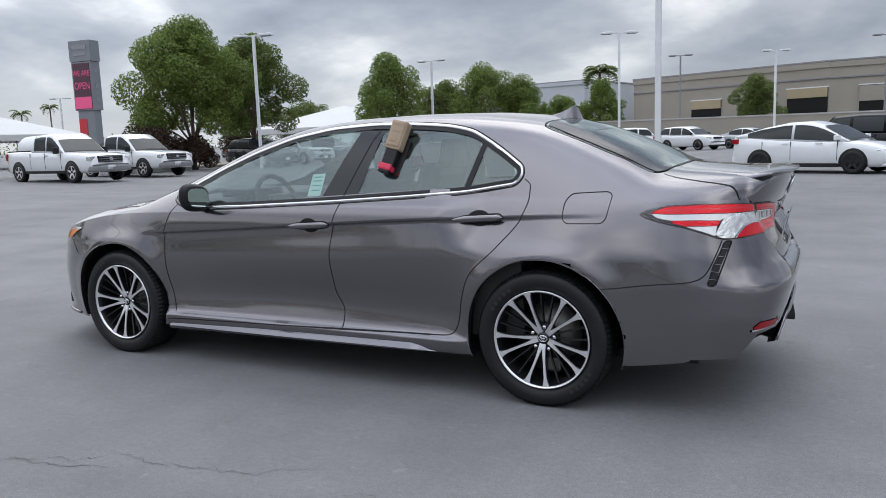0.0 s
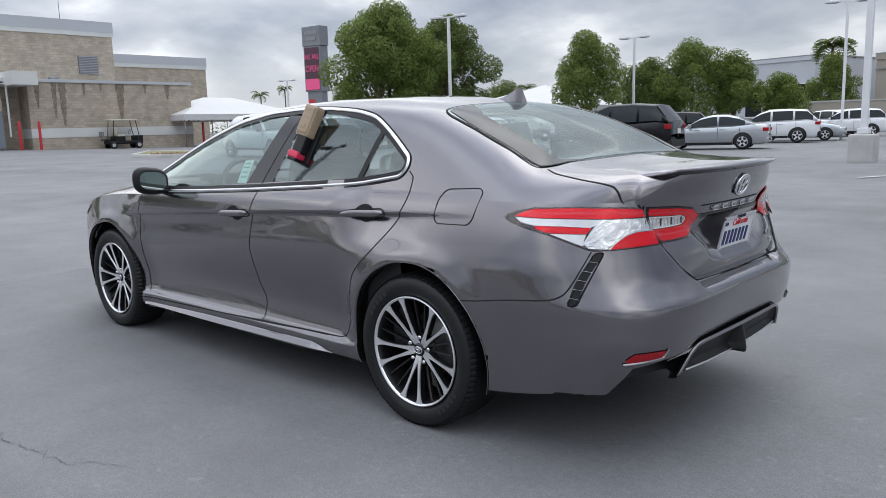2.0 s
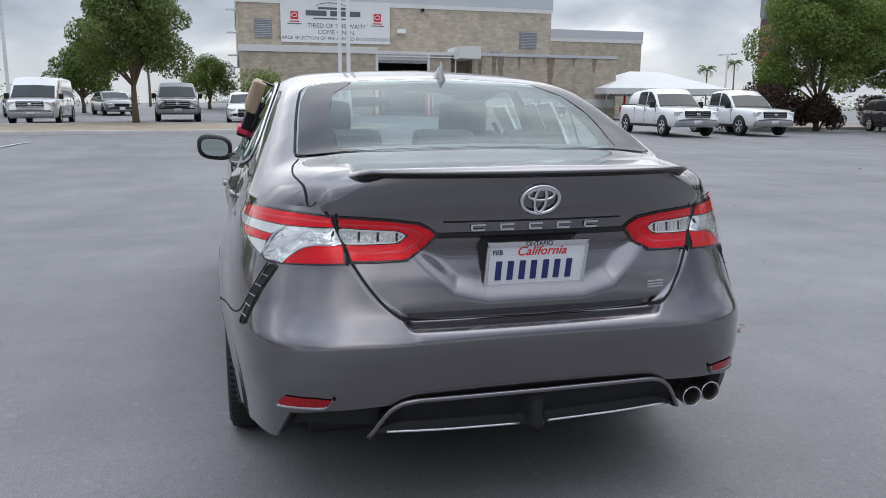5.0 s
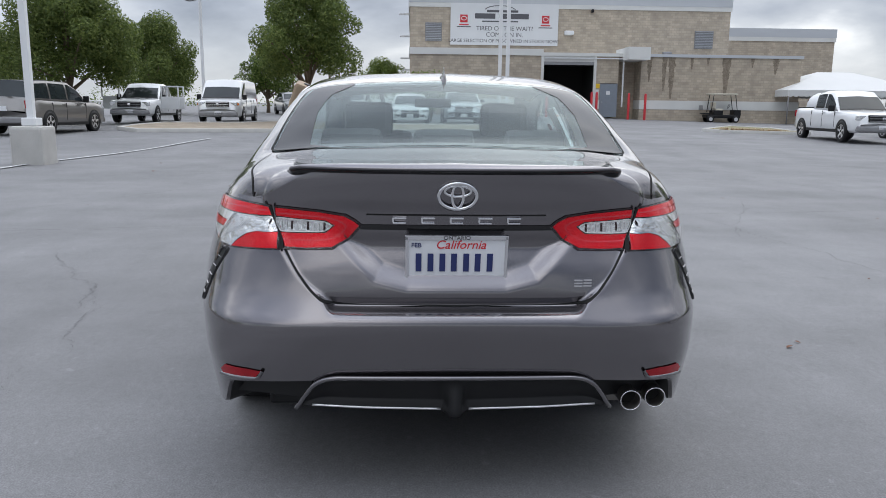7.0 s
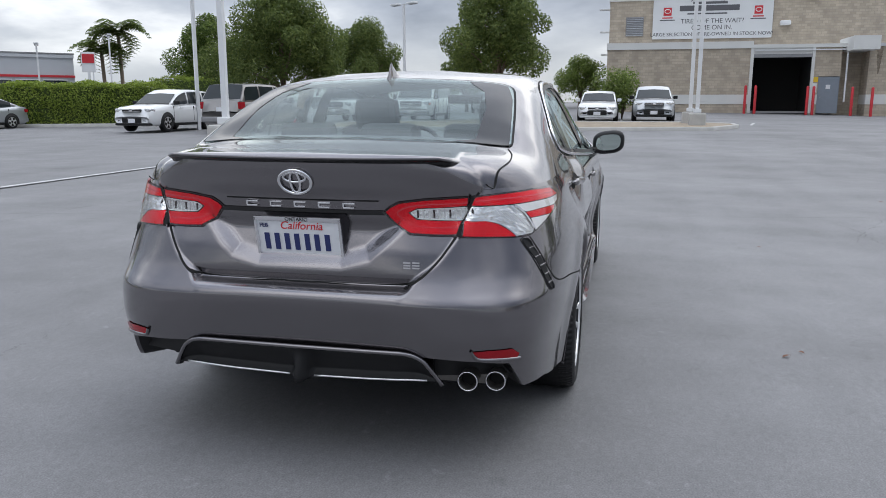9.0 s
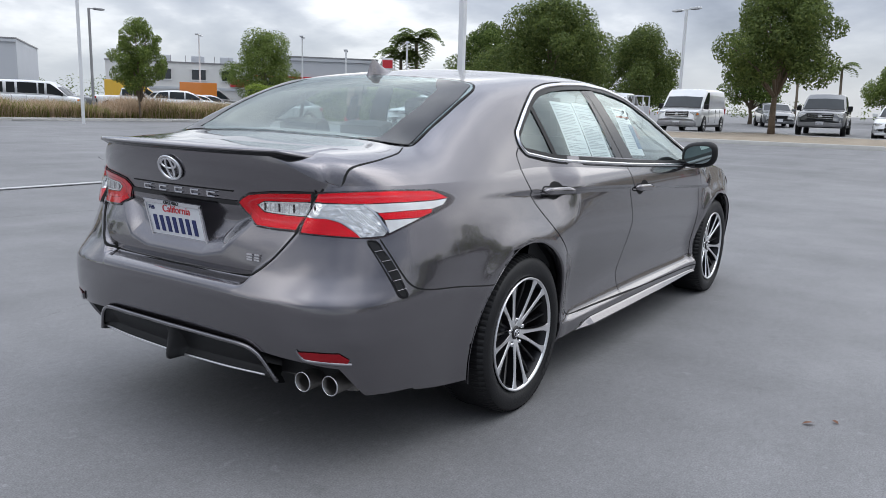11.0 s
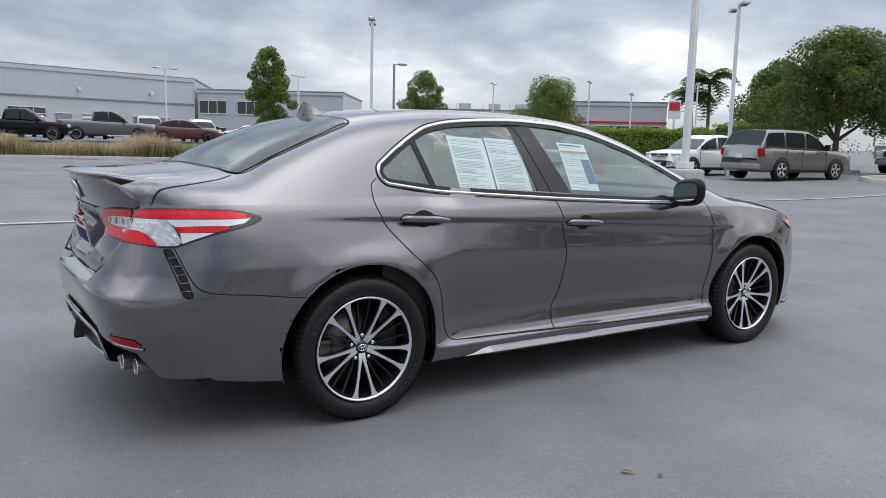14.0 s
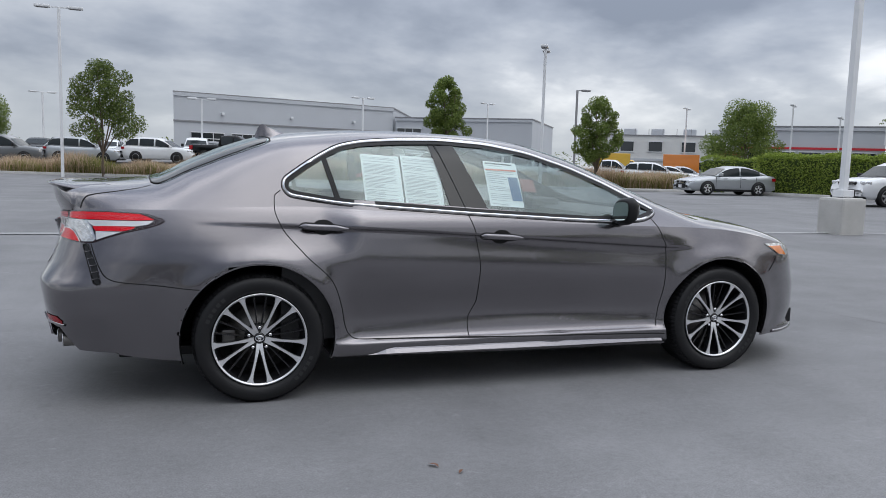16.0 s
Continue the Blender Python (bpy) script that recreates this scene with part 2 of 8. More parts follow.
def glass_material(name, tint, ior=1.5, gloss=(0.92, 1.0, 1.0), rough=0.0):
    """A thin pane: tinted see-through with Fresnel gloss."""
    m = bpy.data.materials.new(name)
    m.use_nodes = True
    n, l = m.node_tree.nodes, m.node_tree.links
    n.remove(n["Principled BSDF"])
    tr = n.new("ShaderNodeBsdfTransparent")
    tr.inputs[0].default_value = (*tint, 1)
    gl = n.new("ShaderNodeBsdfGlossy")
    gl.inputs["Roughness"].default_value = rough
    gl.inputs["Color"].default_value = (*gloss, 1)
    lw = n.new("ShaderNodeLayerWeight")
    lw.inputs["Blend"].default_value = 0.5
    pw = n.new("ShaderNodeMath")
    pw.operation, pw.inputs[1].default_value = "POWER", 4.0
    l.new(lw.outputs["Facing"], pw.inputs[0])
    fr = n.new("ShaderNodeMapRange")
    f0 = ((ior - 1) / (ior + 1)) ** 2 * 2
    fr.inputs["To Min"].default_value, fr.inputs["To Max"].default_value = f0, 1.0
    l.new(pw.outputs[0], fr.inputs["Value"])
    mx = n.new("ShaderNodeMixShader")
    l.new(fr.outputs[0], mx.inputs[0])
    l.new(tr.outputs[0], mx.inputs[1])
    l.new(gl.outputs[0], mx.inputs[2])
    l.new(mx.outputs[0], n["Material Output"].inputs[0])
    return m


PAINT = material("grey_metallic_paint", (0.186, 0.176, 0.187), 0.20, 0.95, coat=1.0, fine=0.10, fine_scale=900, vary=0.01)
BLACK = material("black_plastic", (0.008, 0.008, 0.009), 0.45, spec=0.35, vary=0.1, vary_scale=9)
GLOSSBLACK = material("gloss_black", (0.01, 0.01, 0.011), 0.12, vary=0.05)
CHROME = material("chrome", (0.78, 0.78, 0.80), 0.12, 1.0)
SATIN = material("machined_alloy", (0.82, 0.82, 0.83), 0.33, 0.9, vary=0.04, vary_scale=30)
DARKALLOY = material("dark_alloy", (0.012, 0.012, 0.014), 0.35, 0.2, vary=0.1)
STEEL = material("brake_steel", (0.22, 0.21, 0.20), 0.45, 0.9, vary=0.15, vary_scale=20)
RUBBER = material("tyre_rubber", (0.009, 0.009, 0.010), 0.48, spec=0.35, vary=0.15, vary_scale=12, bump=0.15, bump_scale=160)
TYREMARK = material("raised_rubber_mark", (0.022, 0.022, 0.023), 0.5, spec=0.4, vary=0.1)
# near-black of the joints; also stands for shade in handle cups and arches
GAP = material("gap_and_shade_dark", (0.004, 0.004, 0.004), 0.8)
LAMPRED = material("red_lamp_lens", (0.76, 0.003, 0.014), 0.28, 0.45, spec=0.1, vary=0.14, vary_scale=16, bump=0.25, bump_scale=70)
LAMPDARKRED = material("deep_red_lamp_lens", (0.36, 0.006, 0.014), 0.2, 0.2, coat=0.25, spec=0.3, vary=0.15, vary_scale=30)
LAMPCLEAR = material("clear_lamp_reflector", (0.80, 0.81, 0.81), 0.15, 0.85, vary=0.22, vary_scale=40, bump=0.75, bump_scale=38)
LAMPWHITE = material("white_lamp_lens", (0.80, 0.80, 0.80), 0.28, 0.45, vary=0.10, vary_scale=30, bump=0.25, bump_scale=50)
LAMPGUIDE = material("pale_red_light_guide", (0.85, 0.05, 0.085), 0.25, 0.3)
AMBER = material("amber_reflector", (0.75, 0.22, 0.04), 0.15, coat=1.0)
GLASS = glass_material("tinted_car_glass", (0.74, 0.82, 0.81), 1.68, (0.86, 0.97, 0.96))
LAMPCOVER = glass_material("clear_lamp_cover", (0.97, 0.97, 0.97), 1.32, (1.0, 1.0, 1.0))
REARGLASS = glass_material("tinted_rear_glass", (0.80, 0.90, 0.89), 1.42, (0.78, 0.86, 0.86))
CABIN = material("dark_cabin_plastic", (0.035, 0.035, 0.036), 0.65, vary=0.15)
SEAT = material("black_seat_fabric", (0.085, 0.085, 0.085), 0.85, vary=0.15, fine=0.15, fine_scale=200)
HEADLINER = material("grey_headliner", (0.45, 0.45, 0.44), 0.9, vary=0.05)
PAPER = material("white_paper", (0.88, 0.88, 0.88), 0.7, vary=0.02)
PRINT = material("grey_print", (0.42, 0.43, 0.46), 0.8)
BLUEPRINT = material("blue_print", (0.03, 0.10, 0.24), 0.7)
ORANGEPRINT = material("orange_print", (0.65, 0.14, 0.05), 0.7)
REDPRINT = material("red_print", (0.62, 0.02, 0.03), 0.6)
NAVY = material("navy_print", (0.02, 0.03, 0.13), 0.6)


def ground_z(x, y):
    """The lot is level near the car and climbs gently towards the service building and behind the grasses."""
    x, y = np.asarray(x, float), np.asarray(y, float)
    beyond = (y - 31.2 - 0.341 * (25 - x)) / 1.056
    bank = 0.9 * sstep(4, 11, beyond) * (1 - sstep(12, 24, x)) * (1 - sstep(120, 200, y)) * sstep(-80, -45, x)
    return bank + np.maximum(0, x - 14) * (0.006 + 0.015 * np.exp(-(y / 22) ** 2)) * sstep(14, 20, x) * (1 - 0.6 * sstep(60, 120, x))


def asphalt():
    m = material("worn_asphalt", (0.17, 0.172, 0.18), 0.72, bump=0.12, bump_scale=90, rough_vary=0.10, vary_scale=0.35)
    n, l = m.node_tree.nodes, m.node_tree.links
    b = n["Principled BSDF"]
    tc = n.new("ShaderNodeTexCoord")

    def no(scale, detail, rough=0.5, stretch=None):
        t = n.new("ShaderNodeTexNoise")
        t.inputs["Scale"].default_value, t.inputs["Detail"].default_value, t.inputs["Roughness"].default_value = scale, detail, rough
        if stretch:
            mp = n.new("ShaderNodeMapping")
            mp.inputs["Scale"].default_value = stretch
            l.new(tc.outputs["Object"], mp.inputs["Vector"])
            l.new(mp.outputs[0], t.inputs["Vector"])
        else:
            l.new(tc.outputs["Object"], t.inputs["Vector"])
        return t.outputs["Fac"]

    def rng(v, a, c, lo, hi):
        r = n.new("ShaderNodeMapRange")
        for k, x in (("From Min", a), ("From Max", c), ("To Min", lo), ("To Max", hi)):
            r.inputs[k].default_value = x
        l.new(v, r.inputs["Value"])
        return r.outputs["Result"]

    def mul(a, c):
        x = n.new("ShaderNodeMath")
        x.operation = "MULTIPLY"
        l.new(a, x.inputs[0])
        l.new(c, x.inputs[1])
        return x.outputs[0]
    f = rng(no(0.16, 5, 0.6), 0.3, 0.7, 0.82, 1.16)
    f = mul(f, rng(no(0.9, 6, 0.7), 0.3, 0.7, 0.84, 1.14))
    f = mul(f, rng(no(1.0, 5, 0.6, (0.05, 0.9, 1)), 0.3, 0.75, 0.91, 1.08))
    f = mul(f, rng(no(1.0, 5, 0.6, (0.7, 0.06, 1)), 0.35, 0.75, 0.90, 1.10))
    f = mul(f, mul(rng(no(150, 2), 0.3, 0.7, 0.78, 1.22), rng(no(34, 4, 0.7), 0.3, 0.7, 0.88, 1.12)))
    f = mul(f, rng(no(11, 3, 0.5), 0.66, 0.74, 1.0, 1.22))
    f = mul(f, rng(no(5, 5, 0.7), 0.28, 0.40, 0.86, 1.0))
    mx = n.new("ShaderNodeMix")
    mx.data_type, mx.blend_type = "RGBA", "MULTIPLY"
    mx.inputs[0].default_value = 1
    mx.inputs[6].default_value = (0.185, 0.184, 0.189, 1)
    l.new(f, mx.inputs[7])
    l.new(mx.outputs[2], b.inputs["Base Color"])
    return m


ASPHALT = asphalt()
gx = np.unique(np.concatenate([np.linspace(-2500, -60, 8), np.linspace(-60, 150, 85), np.linspace(150, 2500, 10)]))
gy = np.unique(np.concatenate([np.linspace(-2500, -120, 8), np.linspace(-120, 180, 101), np.linspace(180, 2500, 8)]))
gv = [(x, y, float(ground_z(x, y))) for x in gx for y in gy]
gf = [(i * len(gy) + j, (i + 1) * len(gy) + j, (i + 1) * len(gy) + j + 1, i * len(gy) + j + 1) for i in range(len(gx) - 1) for j in range(len(gy) - 1)]
ground = tagged(new("ground", mesh("ground", gv, gf, ASPHALT)), "worn grey asphalt car park with faint cracks and tracks", "ground", kind="structure")

# ---- the grey saloon in the middle of the lot: forward is +x, the axles at x = -1.41 and 1.41 ----
XC, XCF = -1.50, 1.30
rear_p, rear_q, front_p, front_q = 5.0, 2.5, 4.0, 2.4
trunk_x = pchip((0.20, 0.30, 0.42, 0.46, 0.54, 0.596, 0.612, 0.626, 0.640, 0.652, 0.664, 0.70, 0.76, 0.90, 0.946, 1.00, 1.06, 1.10),
                (-2.38, -2.41, -2.446, -2.458, -2.481, -2.497, -2.4995, -2.497, -2.489, -2.470, -2.432, -2.446, -2.440, -2.405, -2.412, -2.435, -2.452, -2.455))
corner_x = pchip((0.20, 0.30, 0.42, 0.46, 0.54, 0.596, 0.612, 0.626, 0.645, 0.70, 0.76, 0.83, 0.90, 1.00, 1.10),
                 (-2.36, -2.405, -2.446, -2.458, -2.481, -2.4965, -2.499, -2.4955, -2.487, -2.463, -2.449, -2.437, -2.425, -2.415, -2.41))
trunk_y = pchip((0.60, 0.674, 0.745, 0.836, 0.97, 1.1), (0.36, 0.40, 0.483, 0.545, 0.605, 0.63))
nose_x = pchip((0.15, 0.22, 0.26, 0.35, 0.50, 0.60, 0.68, 0.75, 0.85), (2.34, 2.42, 2.38, 2.40, 2.385, 2.35, 2.33, 2.30, 2.24))
side_mid = pchip((0.15, 0.20, 0.215, 0.28, 0.292, 0.305, 0.34, 0.40, 0.48, 0.56, 0.63, 0.67, 0.76, 0.84, 0.90, 0.95, 1.00, 1.06),
                 (0.82, 0.845, 0.880, 0.888, 0.872, 0.860, 0.850, 0.846, 0.857, 0.873, 0.886, 0.8925, 0.9005, 0.904, 0.897, 0.880, 0.842, 0.795))
side_end = pchip((0.15, 0.22, 0.32, 0.40, 0.52, 0.62, 0.72, 0.82, 0.90, 0.96, 1.00, 1.10),
                 (0.84, 0.858, 0.870, 0.880, 0.896, 0.905, 0.900, 0.880, 0.857, 0.834, 0.814, 0.74))
crease = pchip((-1.9, -1.47, -1.22, -0.71, -0.25, 0.31, 1.01, 1.20), (0.930, 0.918, 0.907, 0.890, 0.865, 0.831, 0.790, 0.783))
crease_depth = pchip((-1.75, -1.45, -1.2, 0.9, 1.05, 1.2), (0, 0.007, 0.022, 0.024, 0.018, 0))
shoulder_z = pchip((-2.46, -2.30, -1.9, -1.4, -1.2, -1.0, -0.69, -0.24, 0.35, 0.70, 1.0, 1.4, 1.7, 2.0, 2.2, 2.4),
                   (0.99, 0.985, 0.985, 1.005, 1.008, 1.002, 0.985, 0.958, 0.929, 0.920, 0.912, 0.895, 0.862, 0.80, 0.75, 0.70))
top_z = pchip((-2.48, -2.40, -2.28, -2.14, -2.00, -1.93, -1.73, -1.50, -1.32, -1.10, -0.78, -0.50, -0.20, 0.10, 0.40, 0.75, 1.10, 1.38, 1.50, 1.80, 2.05, 2.25, 2.42),
              (1.088, 1.095, 1.106, 1.118, 1.130, 1.142, 1.240, 1.335, 1.388, 1.420, 1.444, 1.447, 1.441, 1.418, 1.355, 1.230, 1.085, 0.985, 0.972, 0.935, 0.880, 0.810, 0.71))
edge_y = pchip((-2.48, -2.30, -1.95, -1.6, -1.3, -0.5, 0.3, 0.8, 1.2, 1.8, 2.3), (0.56, 0.645, 0.70, 0.672, 0.650, 0.652, 0.655, 0.70, 0.76, 0.74, 0.55))
edge_drop = pchip((-2.48, -2.0, -1.6, -1.2, -0.5, 0.4, 1.0, 1.5, 2.3), (0.006, 0.012, 0.02, 0.022, 0.016, 0.03, 0.04, 0.03, 0.03))
edge_w = pchip((-2.48, -2.0, -1.6, -1.2, -0.5, 0.4, 1.0, 1.5, 2.3), (2.1, 2.4, 3.2, 4.5, 5.0, 4.5, 2.5, 1.2, 1.0))
bottom_z = pchip((-2.47, -2.33, -2.1, -1.8, -1.0, -0.95, 1.0, 1.05, 1.85, 2.1, 2.4), (0.425, 0.34, 0.285, 0.235, 0.215, 0.205, 0.180, 0.18, 0.20, 0.19, 0.20))
corner_q = pchip((0.2, 0.45, 0.56, 0.66, 0.76, 0.84, 1.1), (6.4, 6.2, 4.8, 3.3, 2.7, 2.5, 2.5))
WHEELS = {"rear": (-1.4125, 0.393), "front": (1.4125, 0.388)}
recess = [(-0.385, 0.905), (-0.375, 0.845), (-0.262, 0.735), (-0.155, 0.706), (0.155, 0.706), (0.262, 0.735), (0.375, 0.845), (0.385, 0.905)]


def edge_distance(poly, x, y):
    d = np.full(np.shape(x), 9.0)
    for i in range(len(poly)):
        a, b = np.array(poly[i]), np.array(poly[(i + 1) % len(poly)])
        ab = b - a
        t = np.clip(((x - a[0]) * ab[0] + (y - a[1]) * ab[1]) / (ab @ ab), 0, 1)
        d = np.minimum(d, np.hypot(x - a[0] - t * ab[0], y - a[1] - t * ab[1]))
    return d


def half_width(x, z):
    """The half width of the body side, with its arches, crease and hollowed doors."""
    mid = sstep(-1.12, -0.86, x) * (1 - sstep(0.88, 1.32, x))
    w = side_mid(z) * mid + side_end(z) * (1 - mid)
    w = w * (1 - 0.030 * sstep(-1.5, -2.45, x) - 0.035 * sstep(1.5, 2.3, x))
    low = sstep(0.95, 0.72, z)
    for cx, r0 in WHEELS.values():
        r = np.hypot(x - cx, z - 0.33)
        w = w + low * (0.016 * np.exp(-((r - r0) / 0.07) ** 2)) + 0.008 * np.exp(-((x - cx) / 0.45) ** 2) * low
    zc = crease(x)
    d = crease_depth(x)
    w = w - d * sstep(zc + 0.005, zc - 0.011, z) * sstep(zc - 0.20, zc - 0.016, z)
    hollow = 0.016 * np.exp(-((x - 0.05 + 0.5 * (z - 0.45)) / 0.75) ** 2) * np.exp(-((z - 0.46) / 0.12) ** 2)
    return w - hollow


# the plan line round half the car, by length from the middle of the tail
_th = np.linspace(math.pi / 2, 0, 400)
_rs, _rh = np.sin(_th) ** (2 / rear_p), np.cos(_th) ** (2 / rear_q)
_fs, _fh = np.sin(_th[::-1]) ** (2 / front_p), np.cos(_th[::-1]) ** (2 / front_q)
_xm = np.linspace(XC, XCF, 300)[1:-1]
PS = np.concatenate([_rs, 0 * _xm, 0 * _fs])
PF = np.concatenate([0 * _rs, 0 * _xm, _fs])
PX = np.concatenate([np.full(400, XC), _xm, np.full(400, XCF)])
PH = np.concatenate([_rh, 1 + 0 * _xm, _fh])
_nx = PX + PS * (-2.47 - XC) + PF * (2.37 - XCF)
PA = np.concatenate([[0], np.cumsum(np.hypot(np.diff(_nx), np.diff(PH * 0.9)))])
A_END = PA[-1]


def body(a, z, side=1):
    """A point of the lower body at plan length a and height z."""
    a, z = np.asarray(a, float), np.asarray(z, float)
    s, f, xm, h = (np.interp(a, PA, q) for q in (PS, PF, PX, PH))
    s = np.where(s > 0, np.maximum(1 - np.minimum(h, 1) ** corner_q(z), 0) ** (1 / rear_p), 0)
    near_x = xm + s * (-2.45 - XC) + f * (2.37 - XCF)
    y = h * half_width(near_x, z)
    yt = trunk_y(z)
    k = sstep(yt - 0.014, yt + 0.014, y)
    xr = trunk_x(z) * (1 - k) + corner_x(z) * k
    inn = inside(recess, y, z)
    dist = np.where(inn, edge_distance(recess[:-1] + recess[-1:], y, z), 0)
    xr = xr + 0.032 * sstep(0.0, 0.070, dist)
    x = xm + s * (xr - XC) + f * (nose_x(z) - XCF)
    return np.stack(np.broadcast_arrays(x, side * y, z), -1)


_plan = {}


def a_of_x(x, z=0.8):
    """The plan length at which the body side is at x."""
    key = round(float(z), 3)
    if key not in _plan:
        aa = np.linspace(0, A_END, 1500)
        _plan[key] = body(aa, np.full(1500, key)), aa
    return np.interp(x, _plan[key][0][:, 0], _plan[key][1])


def a_of_y(y, z=0.9):
    """The plan length at which the tail is y from the middle."""
    a_of_x(0.0, z)
    p, aa = _plan[round(float(z), 3)]
    n = int(np.argmax(p[:, 0] > -1.9))
    return np.interp(y, p[:n, 1], aa[:n])


def shoulder(a):
    """The line between the body side and the top: x, y, z."""
    a = np.asarray(a, float)
    near = np.interp(a, PA, _nx)
    yy = np.interp(a, PA, PH) * 0.86
    z = shoulder_z(near)
    k = sstep(0.70, 0.50, yy) * sstep(-2.2, -2.35, near)
    z = z * (1 - k) + 1.078 * k
    return body(a, z)


_sa = np.linspace(0, A_END, 1600)
_sh = shoulder(_sa)
_ord = np.argsort(_sh[:, 0], kind="stable")
SHX, SHY, SHZ = _sh[_ord, 0], _sh[_ord, 1], _sh[_ord, 2]


def top(x, t, side=1):
    """A point of the upper body: t = 0 at the shoulder, 1 on the centre line."""
    x, t = np.broadcast_arrays(np.asarray(x, float), np.asarray(t, float))
    y0, z0 = np.interp(x, SHX, SHY), np.interp(x, SHX, SHZ)
    tz = top_z(x)
    yc = np.minimum(edge_y(x), y0 * 0.97)
    zc = np.maximum(tz - edge_drop(x), z0)
    w = edge_w(x)
    b0, b1, b2 = (1 - t) ** 2, 2 * t * (1 - t) * w, t * t
    d = b0 + b1 + b2
    return np.stack([x + 0 * t, side * (b0 * y0 + b1 * yc) / d, (b0 * z0 + b1 * zc + b2 * np.maximum(tz, z0)) / d], -1)


_tt = np.linspace(0, 1, 260)


def cabin_side(x, z, side=1):
    """A point of the cabin's flank at x and height z; below the shoulder it lies on the body."""
    x, z = np.broadcast_arrays(np.asarray(x, float), np.asarray(z, float))
    x, z = x.ravel(), z.ravel()
    sec = top(x[:, None], _tt[None, :])
    zz = np.maximum.accumulate(sec[:, :, 2], 1)
    k = np.clip(np.sum(zz < z[:, None], 1), 1, 259)
    r = np.arange(len(x))
    z0, z1, y0, y1 = zz[r, k - 1], zz[r, k], sec[r, k - 1, 1], sec[r, k, 1]
    y = y0 + np.clip((z - z0) / np.maximum(z1 - z0, 1e-6), 0, 1) * (y1 - y0)
    y = np.where(z >= sec[:, 0, 2], y, half_width(x, z))
    return np.stack([x, side * y, z], 1)


def deck(x, y, side=1):
    """A point of the top skin at x and y."""
    x, y = np.broadcast_arrays(np.asarray(x, float), np.asarray(y, float))
    x, y = x.ravel(), y.ravel()
    sec = top(x[:, None], _tt[None, ::-1])
    k = np.clip(np.sum(sec[:, :, 1] < np.abs(y)[:, None], 1), 1, 259)
    r = np.arange(len(x))
    y0, y1, z0, z1 = sec[r, k - 1, 1], sec[r, k, 1], sec[r, k - 1, 2], sec[r, k, 2]
    z = z0 + np.clip((np.abs(y) - y0) / np.maximum(y1 - y0, 1e-6), 0, 1) * (z1 - z0)
    return np.stack([x, y, z], 1)


car = thing("saloon_car", "grey metallic four-door saloon parked on bare asphalt", "car")

# outlines on the flank (x, z)
win_all = ring_round([(-1.285, 1.105), (-1.255, 1.066), (-1.0, 1.028), (-0.69, 1.008), (-0.24, 0.981), (0.35, 0.952), (0.70, 0.940), (0.86, 0.955),
                      (0.965, 1.000), (0.80, 1.085), (0.648, 1.158), (0.408, 1.252), (0.141, 1.330), (-0.114, 1.372), (-0.392, 1.386), (-0.658, 1.376), (-0.850, 1.360), (-0.985, 1.331), (-1.075, 1.283), (-1.165, 1.228), (-1.278, 1.148)], 5)
rear_win_top = [(-1.330, 0.0), (-1.330, 0.30), (-1.326, 0.48), (-1.332, 0.565), (-1.38, 0.592), (-1.50, 0.612), (-1.65, 0.632), (-1.90, 0.658), (-1.935, 0.60), (-1.955, 0.30), (-1.960, 0.0)]
rear_win = np.array(rear_win_top + [(x, -y) for x, y in rear_win_top[-2:0:-1]])
rear_win = ring_round(rear_win, 4)
front_win_top = [(0.18, 0.0), (0.16, 0.40), (0.20, 0.56), (0.45, 0.60), (0.80, 0.655), (1.12, 0.70), (1.26, 0.62), (1.36, 0.30), (1.40, 0.0)]
front_win = ring_round(np.array(front_win_top + [(x, -y) for x, y in front_win_top[-2:0:-1]]), 4)


PANELS = ("rear_bumper", "trunk_lid", "rear_quarter_panel", "rocker_panel", "rear_door_skin", "front_door_skin", "front_bumper", "front_fender")


def panel_of(x, y, z):
    """The body panel that each point of the side belongs to."""
    door_b = np.interp(z, (0.26, 0.36, 0.50, 0.66, 0.85, 0.99), (-0.26, -0.26, -0.211, -0.21, -0.241, -0.29))
    door_r = np.interp(z, (0.30, 0.355, 0.493, 0.615, 0.766, 0.927, 1.07), (-0.897, -0.959, -0.992, -1.039, -1.188, -1.313, -1.333))
    door_f = np.interp(z, (0.25, 0.359, 0.57, 0.744, 0.848, 0.985), (1.00, 0.982, 1.007, 1.007, 0.966, 0.857))
    bump_r = np.interp(x, (-2.5, -2.26, -2.139, -2.078, -1.72), (0.84, 0.83, 0.667, 0.633, 0.594))
    lid = np.abs(y) < trunk_y(z)
    return np.select([(x < -1.7) & (z < bump_r) & ~((x < -2.34) & (z > 0.655) & lid), (x < -2.2) & lid & (z > 0.65), x < door_r,
                      (z < 0.293 - 0.015 * (x + 0.9)) & (x < 1.02), x < door_b, x < door_f, (x > 1.8) & (z < 0.70)], [0, 1, 2, 3, 4, 5, 6], 7)


cut_ring = offset_ring(win_all, 0.012)


_ba = np.array([0, float(a_of_y(0.44, 0.41)), float(a_of_y(0.63, 0.41)), float(a_of_y(0.727, 0.40)), 0.893, float(a_of_x(-2.10, 0.33))])
_bz = np.array([0.432, 0.424, 0.412, 0.397, 0.289, 0.280])


def bumper_bottom(a):
    """The lower edge of the body by plan length: level across the tail, a notch and a pointed corner, then the sills."""
    a = np.asarray(a, float)
    return np.where(a < _ba[-1], np.interp(a, _ba, _bz), bottom_z(np.interp(a, PA, _nx)))


